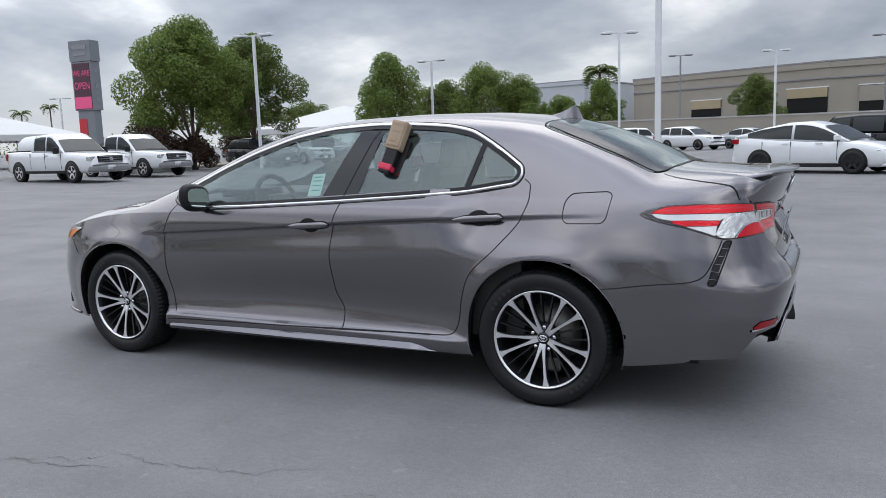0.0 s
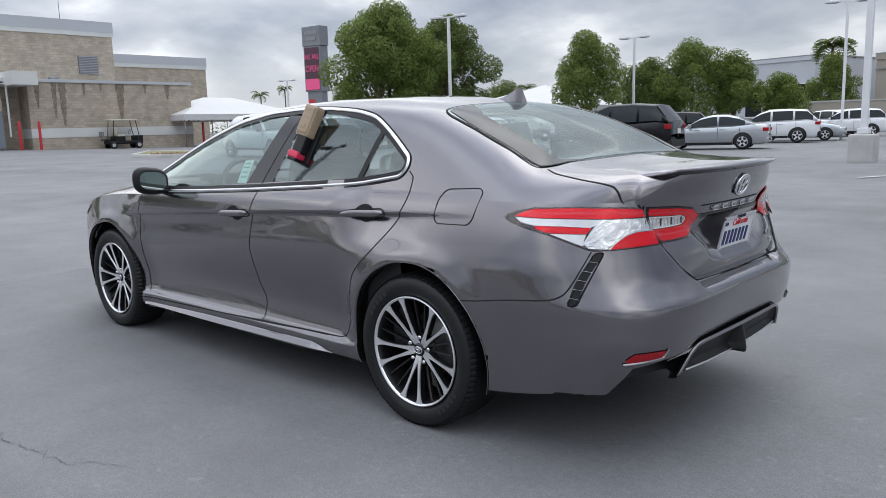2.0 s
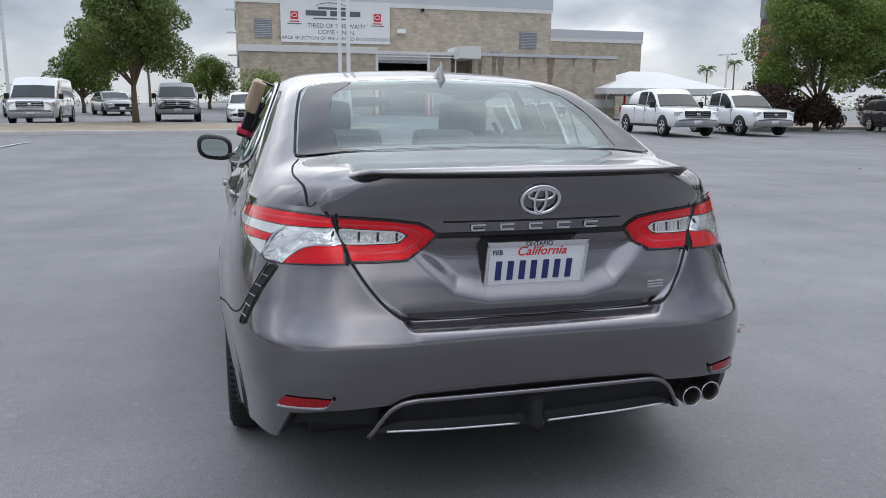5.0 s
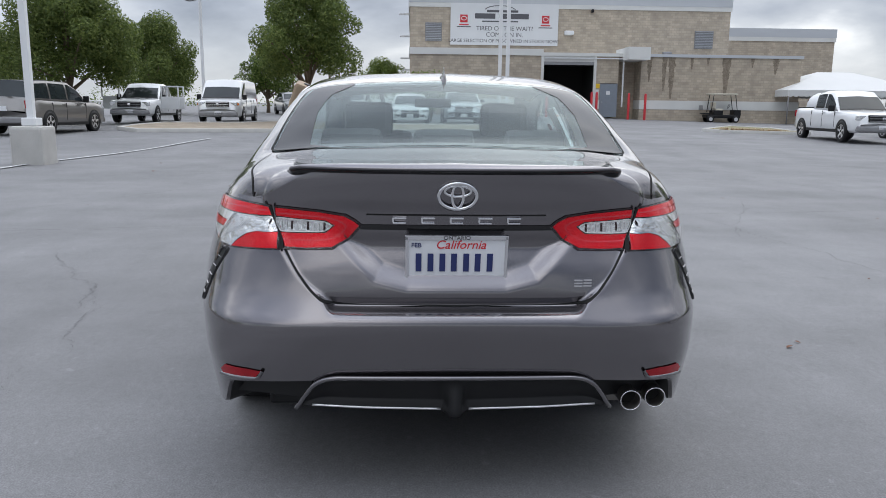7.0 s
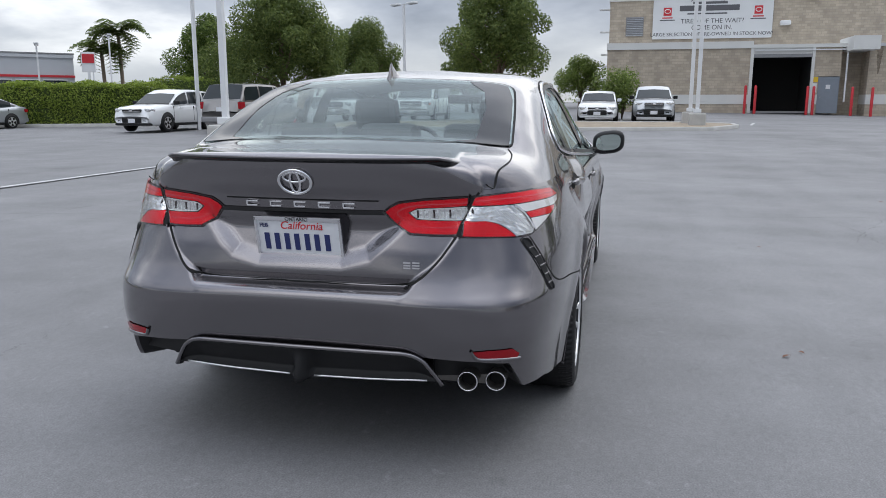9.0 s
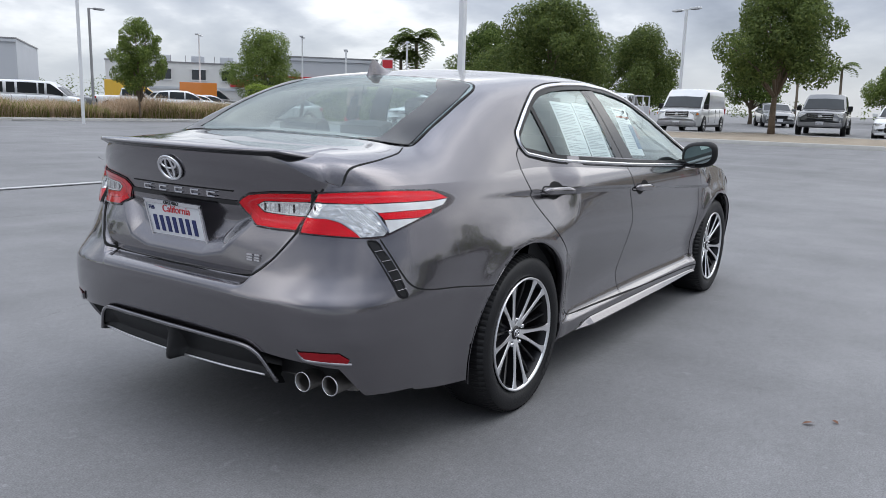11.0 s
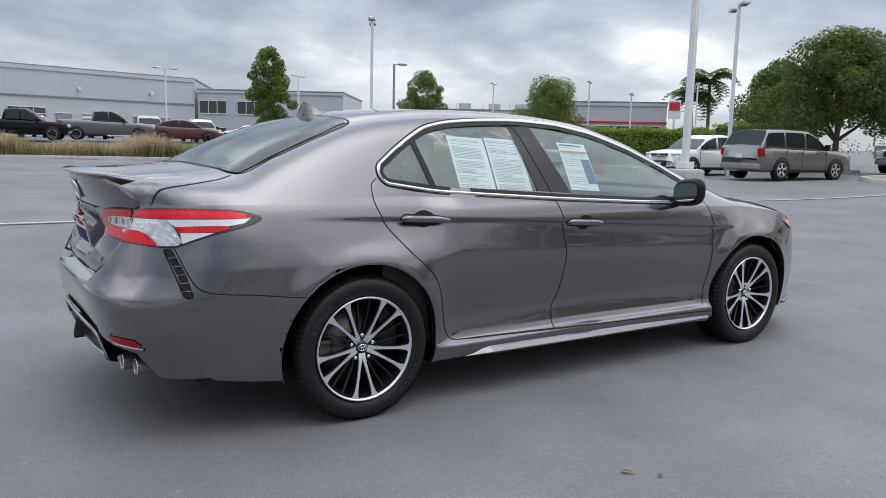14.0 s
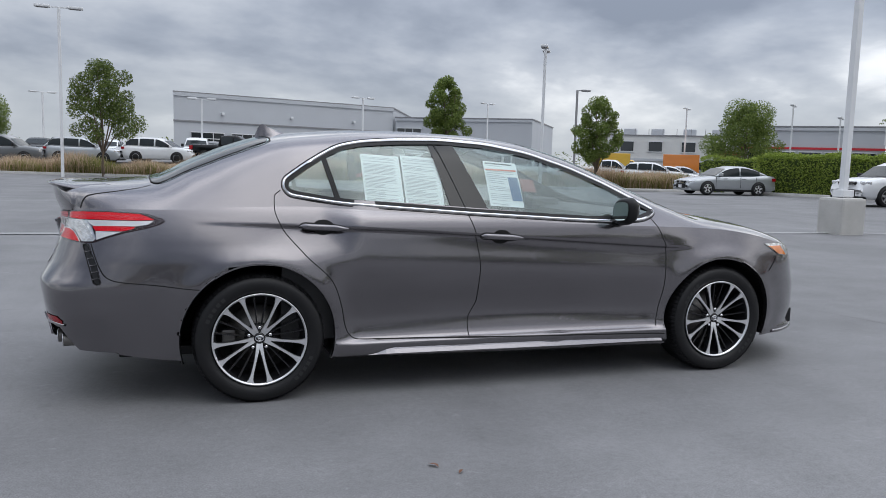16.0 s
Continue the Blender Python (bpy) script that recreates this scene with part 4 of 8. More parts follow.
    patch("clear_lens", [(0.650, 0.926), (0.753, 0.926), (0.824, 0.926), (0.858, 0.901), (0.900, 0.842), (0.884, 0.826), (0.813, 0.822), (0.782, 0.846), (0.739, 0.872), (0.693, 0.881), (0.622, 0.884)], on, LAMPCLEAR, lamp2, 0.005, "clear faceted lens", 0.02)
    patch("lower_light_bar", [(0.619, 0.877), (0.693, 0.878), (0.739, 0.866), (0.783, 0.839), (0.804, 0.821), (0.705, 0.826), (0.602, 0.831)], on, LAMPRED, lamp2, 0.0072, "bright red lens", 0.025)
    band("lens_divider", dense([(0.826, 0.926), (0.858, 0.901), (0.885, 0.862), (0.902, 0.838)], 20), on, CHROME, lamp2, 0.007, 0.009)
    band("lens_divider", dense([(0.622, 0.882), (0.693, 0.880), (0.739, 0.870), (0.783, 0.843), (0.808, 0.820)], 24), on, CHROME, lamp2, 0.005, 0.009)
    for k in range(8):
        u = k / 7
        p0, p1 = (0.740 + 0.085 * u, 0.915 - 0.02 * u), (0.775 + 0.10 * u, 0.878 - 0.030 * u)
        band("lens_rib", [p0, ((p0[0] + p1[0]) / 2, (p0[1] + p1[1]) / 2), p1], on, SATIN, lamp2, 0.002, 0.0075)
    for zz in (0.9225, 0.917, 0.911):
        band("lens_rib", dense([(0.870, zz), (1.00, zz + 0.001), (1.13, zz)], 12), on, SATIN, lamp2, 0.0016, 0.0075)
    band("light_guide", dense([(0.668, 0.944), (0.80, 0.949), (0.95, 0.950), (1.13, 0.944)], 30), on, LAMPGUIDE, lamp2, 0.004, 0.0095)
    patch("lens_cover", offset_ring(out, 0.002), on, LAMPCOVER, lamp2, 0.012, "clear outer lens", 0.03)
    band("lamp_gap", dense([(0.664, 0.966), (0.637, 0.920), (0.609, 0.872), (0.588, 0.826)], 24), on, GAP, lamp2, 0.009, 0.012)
    # bumper reflector with a bright edge
    refl = [ay(0.612, 0.452), ay(0.632, 0.428), ay(0.70, 0.424), ay(0.750, 0.419), ay(0.757, 0.432), ay(0.737, 0.455), ay(0.66, 0.456)]
    rl = patch("rear_reflector", refl, on, LAMPDARKRED, bumper, 0.004, "small dark red reflector", 0.03)
    band("reflector_edge", dense([ay(0.606, 0.456), ay(0.628, 0.424), ay(0.70, 0.419), ay(0.758, 0.413)], 16), on, PAINT, rl, 0.012, 0.006, crown=0.004)

# dark strip with seven raised bars, under the emblem
on = lambda a, z: body(np.abs(a), z) * np.stack([1 + 0 * a, np.sign(a) + (a == 0), 1 + 0 * a], -1)
garnish = band("lid_strip", [(a, 0.907) for a in np.linspace(-0.325, 0.325, 40)], on, GLOSSBLACK, trunk, 0.016, 0.003, "black strip across the boot lid")
band("panel_gap", [(a, 0.947) for a in np.linspace(-0.31, 0.31, 40)], on, GAP, trunk, 0.004, 0.002)
for cy in (0.178, 0.089, 0.0, -0.089, -0.178):
    bar = boxes(((-2.408 - 0.004, cy, 0.937), (0.006, 0.044, 0.005)), ((-2.408 - 0.003, cy, 0.922), (0.006, 0.040, 0.005)), ((-2.411, cy + 0.019, 0.930), (0.006, 0.006, 0.012)), bevel=0.001)
    part("letter_bar", bar, CHROME, trunk, "chrome raised bars")
for cy, w in ((-0.385, 0.026), (-0.415, 0.026)):
    x0 = float(body(a_of_y(abs(cy), 0.735), 0.735)[0])
    part("letter_bar", boxes(((x0 - 0.002, cy, 0.745), (0.006, w, 0.005)), ((x0 - 0.002, cy, 0.736), (0.006, w, 0.005)), ((x0 - 0.002, cy, 0.727), (0.006, w, 0.005))), CHROME, trunk, "chrome raised bars")

# emblem: three interlaced rings
def ellipse_ring(cy, cz, ry, rz, r, tilt_x, n=40):
    pts = [(tilt_x(cz + rz * math.sin(a)), cy + ry * math.cos(a), cz + rz * math.sin(a)) for a in np.linspace(0, 2 * math.pi, n)]
    return tube(pts, r, 8, cap=False)


lean = lambda z: float(np.interp(z, (0.96, 1.06), (-2.428, -2.462)))
em = join_data(ellipse_ring(0, 1.010, 0.058, 0.041, 0.0065, lean), ellipse_ring(0, 1.026, 0.040, 0.017, 0.005, lean), ellipse_ring(0, 1.010, 0.017, 0.037, 0.005, lean))
part("emblem", mesh("emblem", *em, CHROME), None, trunk, "chrome oval emblem")

# number plate in a chrome frame, its writing as plain bars
plate = thing("number_plate", "white number plate in a chrome frame", "number plate")
plate.matrix_world = Matrix.Translation((-2.424, 0, 0.811)) @ Euler((0, radians(-13), 0)).to_matrix().to_4x4()
plate.parent = None
WHITEPLATE = material("plate_white", (0.74, 0.75, 0.78), 0.35, vary=0.04)
part("plate_sheet", boxes(((0, 0, 0), (0.003, 0.302, 0.150)), bevel=0.001), WHITEPLATE, plate)
part("plate_frame", boxes(((-0.003, 0, 0.074), (0.008, 0.318, 0.016)), ((-0.003, 0, -0.074), (0.008, 0.318, 0.018)), ((-0.003, 0.154, 0), (0.008, 0.010, 0.160)), ((-0.003, -0.154, 0), (0.008, 0.010, 0.160)), bevel=0.002), CHROME, plate, "chrome plate frame")
for cy in (0.118, 0.081, 0.044, 0.008, -0.030, -0.066, -0.104):
    part("character_bar", boxes(((-0.003, cy, -0.010), (0.003, 0.018, 0.060))), NAVY, plate, "navy blue bar")
part("frame_bar", boxes(((-0.0085, 0.06, -0.075), (0.002, 0.07, 0.009))), BLACK, plate, "black bar")
part("frame_bar", boxes(((-0.0085, -0.045, -0.075), (0.002, 0.09, 0.009))), REDPRINT, plate, "red bars")


def lettering(name, text, size, mat, parent, m, label, shear=0.0, extrude=0.001):
    """Raised words in the built-in font."""
    cu = bpy.data.curves.new(name, "FONT")
    cu.body, cu.size, cu.extrude, cu.shear = text, size, extrude, shear
    cu.align_x, cu.align_y = "CENTER", "CENTER"
    tmp = bpy.data.objects.new(name, cu)
    me = bpy.data.meshes.new_from_object(tmp)
    bpy.data.objects.remove(tmp)
    me.materials.clear()
    me.materials.append(mat)
    ob = new(name, me)
    ob.parent = parent
    ob.matrix_local = m
    return tagged(ob, label)


facing_back = Matrix(((0, 0, -1, 0), (-1, 0, 0, 0), (0, 1, 0, 0), (0, 0, 0, 1)))
lettering("plate_word", "California", 0.040, REDPRINT, plate, Matrix.Translation((-0.0025, -0.012, 0.049)) @ facing_back, "red state name", 0.25)
lettering("plate_word", "FEB", 0.021, NAVY, plate, Matrix.Translation((-0.0035, 0.125, 0.048)) @ facing_back, "blue month sticker")

lettering("frame_word", "ONTARIO", 0.0185, BLACK, plate, Matrix.Translation((-0.0075, 0.0, 0.0745)) @ facing_back, "black place name on the frame", 0.0, 0.0008)

# lip spoiler on the boot edge
vs, fs = [], []
ys = np.concatenate([np.linspace(-0.560, -0.510, 8)[:-1], np.linspace(-0.510, 0.510, 43), np.linspace(0.510, 0.560, 8)[1:]])
for y in ys:
    ab = abs(y)
    back = float(body(a_of_y(ab, 1.07), 1.07)[0])
    e = float(sstep(0.560, 0.50, ab))
    zt = float(deck(np.array([back + 0.06]), np.array([y]))[0, 2])
    x0 = back + 0.20
    z0 = float(deck(np.array([x0]), np.array([y]))[0, 2])
    x1, z1 = back + 0.06, max(zt, 1.075) + 0.004 + 0.006 * e
    tip = back - 0.004 - 0.022 * e
    zt2 = min(1.083 + 0.010 * e, float(deck(np.array([back + 0.014]), np.array([y]))[0, 2]) + 0.020)
    e2 = float(np.clip((0.560 - ab) / 0.045, 0, 1))
    for q in ((x0, z0 + 0.001), (x1, z1), (tip, zt2 + 0.004), (tip - 0.001, zt2 - 0.004), (tip + 0.02, zt2 - 0.014), (back + 0.01, zt2 - 0.026)):
        skin = float(deck(np.array([max(q[0], back + 0.012)]), np.array([y]))[0, 2])
        vs.append((q[0] + (1 - e2) * (x0 - q[0]) * 0.55, y, skin + 0.001 + (q[1] - skin) * max(e2, 0.04)))
k = 6
fs = [(i * k + j, (i + 1) * k + j, (i + 1) * k + j + 1, i * k + j + 1) for i in range(len(ys) - 1) for j in range(k - 1)]
mi = [0 if j < 3 else 1 for i in range(len(ys) - 1) for j in range(k - 1)]
sp = mesh("lip_spoiler", vs, fs + [tuple(range(k)), tuple(range((len(ys) - 1) * k, len(ys) * k))], [PAINT, GLOSSBLACK], True, mi + [1, 1])
part("lip_spoiler", sp, None, trunk, "grey lip spoiler with a black underside")

# antenna fin
vs, fs = [], []
prof = [(-1.365, 0.0), (-1.354, 0.030), (-1.344, 0.050), (-1.332, 0.064), (-1.318, 0.070), (-1.308, 0.068), (-1.280, 0.046), (-1.235, 0.020), (-1.185, 0.0)]
for sgn in (1, -1):
    for x, h in prof:
        w = 0.005 + 0.020 * max(0, 1 - h / 0.075) * max(0, 1 - abs((x + 1.275) / 0.10) ** 2)
        zr = float(top_z(x))
        vs += [(x, sgn * max(w, 0.003) * 1.2, zr - 0.006), (x, sgn * max(w, 0.002) * 0.5, zr + h * 0.6), (x, 0, zr + h)]
n = len(prof)
for s in range(2):
    for i in range(n - 1):
        for j in range(2):
            q = (s * 3 * n + i * 3 + j, s * 3 * n + (i + 1) * 3 + j, s * 3 * n + (i + 1) * 3 + j + 1, s * 3 * n + i * 3 + j + 1)
            fs.append(q)
part("antenna_fin", mesh("antenna_fin", vs, fs, PAINT), None, car, "grey shark-fin antenna")

# lower rear valance between the bumper corners, and twin tail pipes
edge_line = pchip((0.0, 0.36, 0.40, 0.444, 0.475, 0.506), (0.437, 0.437, 0.432, 0.410, 0.370, 0.320))
edge_back = pchip((0.0, 0.36, 0.444, 0.506), (-2.474, -2.468, -2.452, -2.424))
vs, fs = [], []
yy = np.linspace(-0.506, 0.506, 81)
for y in yy:
    ab = abs(y)
    zt, xo = float(edge_line(ab)), float(edge_back(ab))
    zl = min(0.322 + 0.03 * ab, zt - 0.002)
    k = float(sstep(0.506, 0.40, ab))
    fin = math.exp(-(ab / 0.026) ** 4)
    d = (zt - zl)
    for dx, zz in ((0.0, zt), (0.012, zt - 0.10 * d), (0.030 - 0.028 * fin, zt - 0.35 * d), (0.050 - 0.056 * fin, zl + 0.28 * d), (0.052 - 0.060 * fin, zl + 0.20 * d), (0.030 - 0.040 * fin, zl + 0.03 * d), (0.036 - 0.044 * fin, zl - 0.004 - 0.008 * fin), (0.16, zl - 0.01)):
        vs.append((xo + dx * (0.25 + 0.75 * k), y, zz))
k = 8
fs = [(i * k + j, i * k + j + 1, (i + 1) * k + j + 1, (i + 1) * k + j) for i in range(len(yy) - 1) for j in range(k - 1)]
val = part("rear_valance", mesh("rear_valance", vs, fs, BLACK), None, bumper, "black lower valance with a central blade")
part("valance_edge", mesh("valance_edge", *tube([(float(edge_back(abs(y))) + 0.002, y, float(edge_line(abs(y))) + 0.002) for y in np.linspace(-0.506, 0.506, 90)], 0.008, 8), PAINT), None, val, "raised grey edge")
for sgn in (1, -1):
    pts = dense([(-2.440, sgn * 0.045, 0.326), (-2.440, sgn * 0.25, 0.331), (-2.430, sgn * 0.455, 0.338)], 16)
    part("valance_line", mesh("valance_line", *tube(pts, 0.004, 6), SATIN), None, val, "thin bright lower line")
    # the bumper's lower edge turns in under the car
    aa = np.concatenate([np.linspace(0.40, _ba[-1], 60), np.linspace(_ba[-1], float(a_of_x(-1.80, 0.25)), 20)[1:]])
    p = body(aa, bumper_bottom(aa))
    q = p * np.array([1, 0.90, 1]) + np.array([0.09, 0, -0.004]) * sstep(-1.9, -2.2, p[:, 0])[:, None]
    m = p * np.array([1, 0.988, 1]) + np.array([0.012, 0, -0.005])
    n = len(aa)
    vs = np.concatenate([p, m, q]) * np.array([1, sgn, 1])
    fs = [(r * n + i, r * n + i + 1, (r + 1) * n + i + 1, (r + 1) * n + i) for r in range(2) for i in range(n - 1)]
    part("bumper_return", mesh("bumper_return", vs, fs, [PAINT, BLACK], True, [0] * (n - 1) + [1] * (n - 1)), None, bumper, "bumper edge turned in under the car")
    part("inner_guard", boxes(((-2.30, sgn * 0.60, 0.385), (0.03, 0.30, 0.11), sgn * -0.30), bevel=0.004), BLACK, bumper, "black inner guard")
for cx, cy, cz in ((-2.381, -0.587, 0.329), (-2.347, -0.679, 0.326)):
    prof_p = [(0.026, 0.18), (0.032, 0.10), (0.0345, 0.0), (0.0350, -0.004), (0.0315, -0.003), (0.030, 0.02), (0.028, 0.16)]
    v, f = lathe([(r, h) for r, h in prof_p], 28, "x")
    v = [(x + cx, y + cy, z + cz) for x, y, z in v]
    tp = part("tail_pipe", mesh("tail_pipe", v, f, STEEL), None, bumper, "sooty steel tail pipe")
    part("pipe_rim", mesh("pipe_rim", *tube([(cx - 0.003, cy + 0.0335 * math.cos(a), cz + 0.0335 * math.sin(a)) for a in np.linspace(0, 6.2832, 29)], 0.0025, 6, cap=False), CHROME), None, tp, "bright polished rim")
    part("pipe_bore", mesh("pipe_bore", *[[(cx + 0.05, cy + 0.030 * math.cos(a), cz + 0.030 * math.sin(a)) for a in np.linspace(0, 6.2832, 21)[:-1]], [tuple(range(20))]], GAP), None, tp, "black bore")
part("underbody", boxes(((0, 0, 0.235), (4.2, 1.30, 0.05)), ((0, 0, 0.24), (1.95, 1.62, 0.06)), ((-2.12, 0, 0.35), (0.34, 1.20, 0.08)), ((2.0, 0, 0.28), (0.45, 1.3, 0.1)), bevel=0.01), BLACK, car, "black underbody")
part("muffler", boxes(((-2.10, -0.45, 0.32), (0.28, 0.5, 0.12)), bevel=0.04), STEEL, car, "dull steel silencer")

# headlamps
for side in (1, -1):
    on = lambda a, z, s=side: body(a, z, s)
    hl = [ax(1.765, 0.800), ax(1.90, 0.800), ax(2.02, 0.785), ax(2.10, 0.755), ax(2.05, 0.715), ax(1.90, 0.727)]
    h = patch("headlamp", hl, on, LAMPCLEAR, doors[("front_fender", side)], 0.004, "clear headlamp with amber marker", 0.03)
    patch("amber_marker", [ax(1.80, 0.785), ax(1.93, 0.782), ax(2.00, 0.72), ax(1.90, 0.732)], on, AMBER, h, 0.007, "orange side marker", 0.03)
    band("panel_gap", dense([ax(1.88, 0.722), ax(1.83, 0.66), ax(1.80, 0.63)], 10), on, GAP, doors[("front_bumper", 0)], 0.005, 0.002)
    part("front_splitter", mesh("front_splitter", *tube([tuple(body(a, 0.212, side) * np.array([1, 1, 1])) for a in np.linspace(float(a_of_x(1.92, 0.212)), A_END - 0.01, 30)], 0.011, 8), PAINT), None, doors[("front_bumper", 0)], "thin front lip")

# ---- wheels ----
def build_wheel(side, spin, fx, fy):
    """A ten-spoke two-tone alloy wheel with its tyre; the outer face points to +y or -y."""
    w = new("wheel")
    w.parent = car
    w.location = (fx, 0, 0.330)
    tagged(w, "black and machined alloy wheel with a low tyre")
    o = side * fy
    s = side
    tyre_prof = [(0.236, -0.205), (0.262, -0.228), (0.300, -0.232), (0.322, -0.222), (0.331, -0.200), (0.334, -0.17), (0.334, -0.06), (0.331, -0.030), (0.322, -0.006), (0.302, 0.006), (0.280, 0.007), (0.262, 0.003), (0.243, -0.010), (0.236, -0.02)]
    v, f = lathe([(r, o + s * h) for r, h in tyre_prof], 72, "y")
    tyre = part("tyre", mesh("tyre", v, f, RUBBER), None, w, "black low-profile tyre")
    # toothed tread bands on both shoulders
    for prof_t in (((0.3250, -0.004), (0.3335, -0.026), (0.3355, -0.060)), ((0.3355, -0.175), (0.3335, -0.204), (0.3245, -0.222))):
        vs, fs = [], []
        for k in range(240):
            a = 2 * math.pi * k / 240
            for rr, hh in prof_t:
                r = rr - (0.0045 if k % 3 == 0 else 0)
                vs.append((r * math.cos(a), o + s * hh, r * math.sin(a)))
        for k in range(240):
            k2 = (k + 1) % 240
            for j in range(2):
                fs.append((k * 3 + j, k2 * 3 + j, k2 * 3 + j + 1, k * 3 + j + 1))
        part("tread_band", mesh("tread_band", vs, fs, RUBBER, False), None, tyre)
    rim_prof = [(0.240, -0.008), (0.2395, 0.001), (0.2350, 0.001), (0.229, -0.008), (0.222, -0.030), (0.214, -0.090), (0.212, -0.20), (0.236, -0.21)]
    v, f = lathe([(r, o + s * h) for r, h in rim_prof], 72, "y")
    mi = [0 if (i % 7) < 3 else 1 for i in range(len(f))]
    rim = part("rim", mesh("rim", v, f, [SATIN, DARKALLOY], True, mi), None, w, "machined rim lip")
    dark = [(0.0, -0.15), (0.155, -0.155), (0.158, -0.175)]
    v, f = lathe([(r, o + s * h) for r, h in dark], 48, "y")
    part("brake_disc", mesh("brake_disc", v, f, STEEL), None, w, "dull steel brake disc")
    part("backing", mesh("backing", *lathe([(0.0, o - s * 0.19), (0.215, o - s * 0.19)], 40, "y"), GAP), None, w)
    ca = spin + 2.2
    part("brake_caliper", boxes(((0.15 * math.cos(ca), o - s * 0.135, 0.15 * math.sin(ca)), (0.07, 0.05, 0.07)), bevel=0.01), STEEL, w, "dull steel caliper")

    def spoke(a0, a1, r0, r1, width, h_in, h_out, thick, k=11, lit=(0, 1, 2), curl=0.8):
        vs, fs = [], []
        for i in range(k):
            t = i / (k - 1)
            r = r0 + (r1 - r0) * t
            a = a0 + (a1 - a0) * t ** curl
            ww = float(width(r))
            hh = h_in + (h_out - h_in) * t ** 0.85
            c, tt = np.array([math.cos(a), math.sin(a)]), np.array([-math.sin(a), math.cos(a)])
            for off, dh in ((-ww, -0.005), (-ww + 0.0016, 0.0), (ww - 0.0016, 0.0), (ww, -0.005), (ww * 0.8, -thick), (-ww * 0.8, -thick)):
                p = c * r + tt * off
                vs.append((p[0], o + s * (hh + dh), p[1]))
        for i in range(k - 1):
            for j in range(6):
                fs.append((i * 6 + j, i * 6 + (j + 1) % 6, (i + 1) * 6 + (j + 1) % 6, (i + 1) * 6 + j))
        fs += [tuple(range(6)), tuple(range((k - 1) * 6, k * 6))]
        # machined front, dark flanks
        mi = [0 if j in lit else 1 for i in range(k - 1) for j in range(6)] + [1, 1]
        return vs, fs, mi
    broad = pchip((0.02, 0.05, 0.075, 0.12, 0.17, 0.200, 0.218, 0.236), (0.0115, 0.0110, 0.0090, 0.0072, 0.0078, 0.0098, 0.0140, 0.0225))
    slim = pchip((0.06, 0.23), (0.0042, 0.0050))
    for q in range(5):
        ac = spin + q * 2 * math.pi / 5
        for d in (-1, 1):
            v, f, mi = spoke(ac + d * radians(9.0), ac + d * radians(12.6), 0.026, 0.2345, broad, -0.043, -0.004, 0.036)
            part("spoke", mesh("spoke", v, f, [SATIN, DARKALLOY], False, mi), None, w, "machined bright spoke")
        for d in (-1, 1):
            v, f, mi = spoke(ac + math.pi / 5 + d * radians(9), ac + math.pi / 5 + d * radians(8.0), 0.066, 0.230, slim, -0.058, -0.022, 0.02, 7, (0,), 1.0)
            part("thin_spoke", mesh("thin_spoke", v, f, [STEEL, DARKALLOY], False, mi), None, w, "thin black spoke with a bright edge")
        al = ac + math.pi / 5
        part("wheel_nut", mesh("wheel_nut", *[[(x + 0.057 * math.cos(al), y, z + 0.057 * math.sin(al)) for x, y, z in vv] if j == 0 else vv for j, vv in enumerate(lathe([(0.0, o - s * 0.034), (0.007, o - s * 0.034), (0.010, o - s * 0.040), (0.010, o - s * 0.06)], 8, "y"))], CHROME), None, w, "chrome wheel nut")
    # raised sidewall marks
    for base in (1.35, 1.35 + math.pi):
        for k in range(5):
            ang = spin + base + k * 0.115
            vs = []
            for rr in (0.268, 0.288):
                for da in (-0.036, -0.012, 0.012, 0.036):
                    vs += [(rr * math.cos(ang + da), o + s * 0.0085, rr * math.sin(ang + da))]
            part("sidewall_mark", mesh("sidewall_mark", vs, [(i, i + 1, i + 5, i + 4) for i in range(3)], TYREMARK), None, tyre)
    v, f = lathe([(0.076, o - s * 0.075), (0.070, o - s * 0.062), (0.052, o - s * 0.052), (0.036, o - s * 0.046)], 40, "y")
    part("hub_face", mesh("hub_face", v, f, DARKALLOY), None, w)
    v, f = lathe([(0.0, o - s * 0.036), (0.022, o - s * 0.036), (0.029, o - s * 0.040), (0.031, o - s * 0.050)], 32, "y")
    cap = part("hub_cap", mesh("hub_cap", v, f, [GLOSSBLACK]), None, w, "black hub cap with bright rings")
    rings = [tube([(rx * math.cos(a), o - s * 0.035, cz + rz * math.sin(a)) for a in np.linspace(0, 6.2832, 24)], 0.0022, 6, cap=False) for rx, rz, cz in ((0.021, 0.015, 0), (0.014, 0.006, 0.006), (0.006, 0.013, 0))]
    part("cap_emblem", mesh("cap_emblem", *join_data(*rings), CHROME), None, cap)
    return w


build_wheel(1, radians(133), -1.4125, 0.905)
build_wheel(1, radians(140), 1.4125, 0.900)
build_wheel(-1, radians(54), -1.4125, 0.905)
build_wheel(-1, radians(52), 1.4125, 0.900)

# ---- cabin ----
def soft_box(c, s, bevel=0.05, rot=0.0, tilt=(0, 0)):
    bm = bmesh.new()
    box(bm, c, s, rot, bevel, tilt)
    return bm


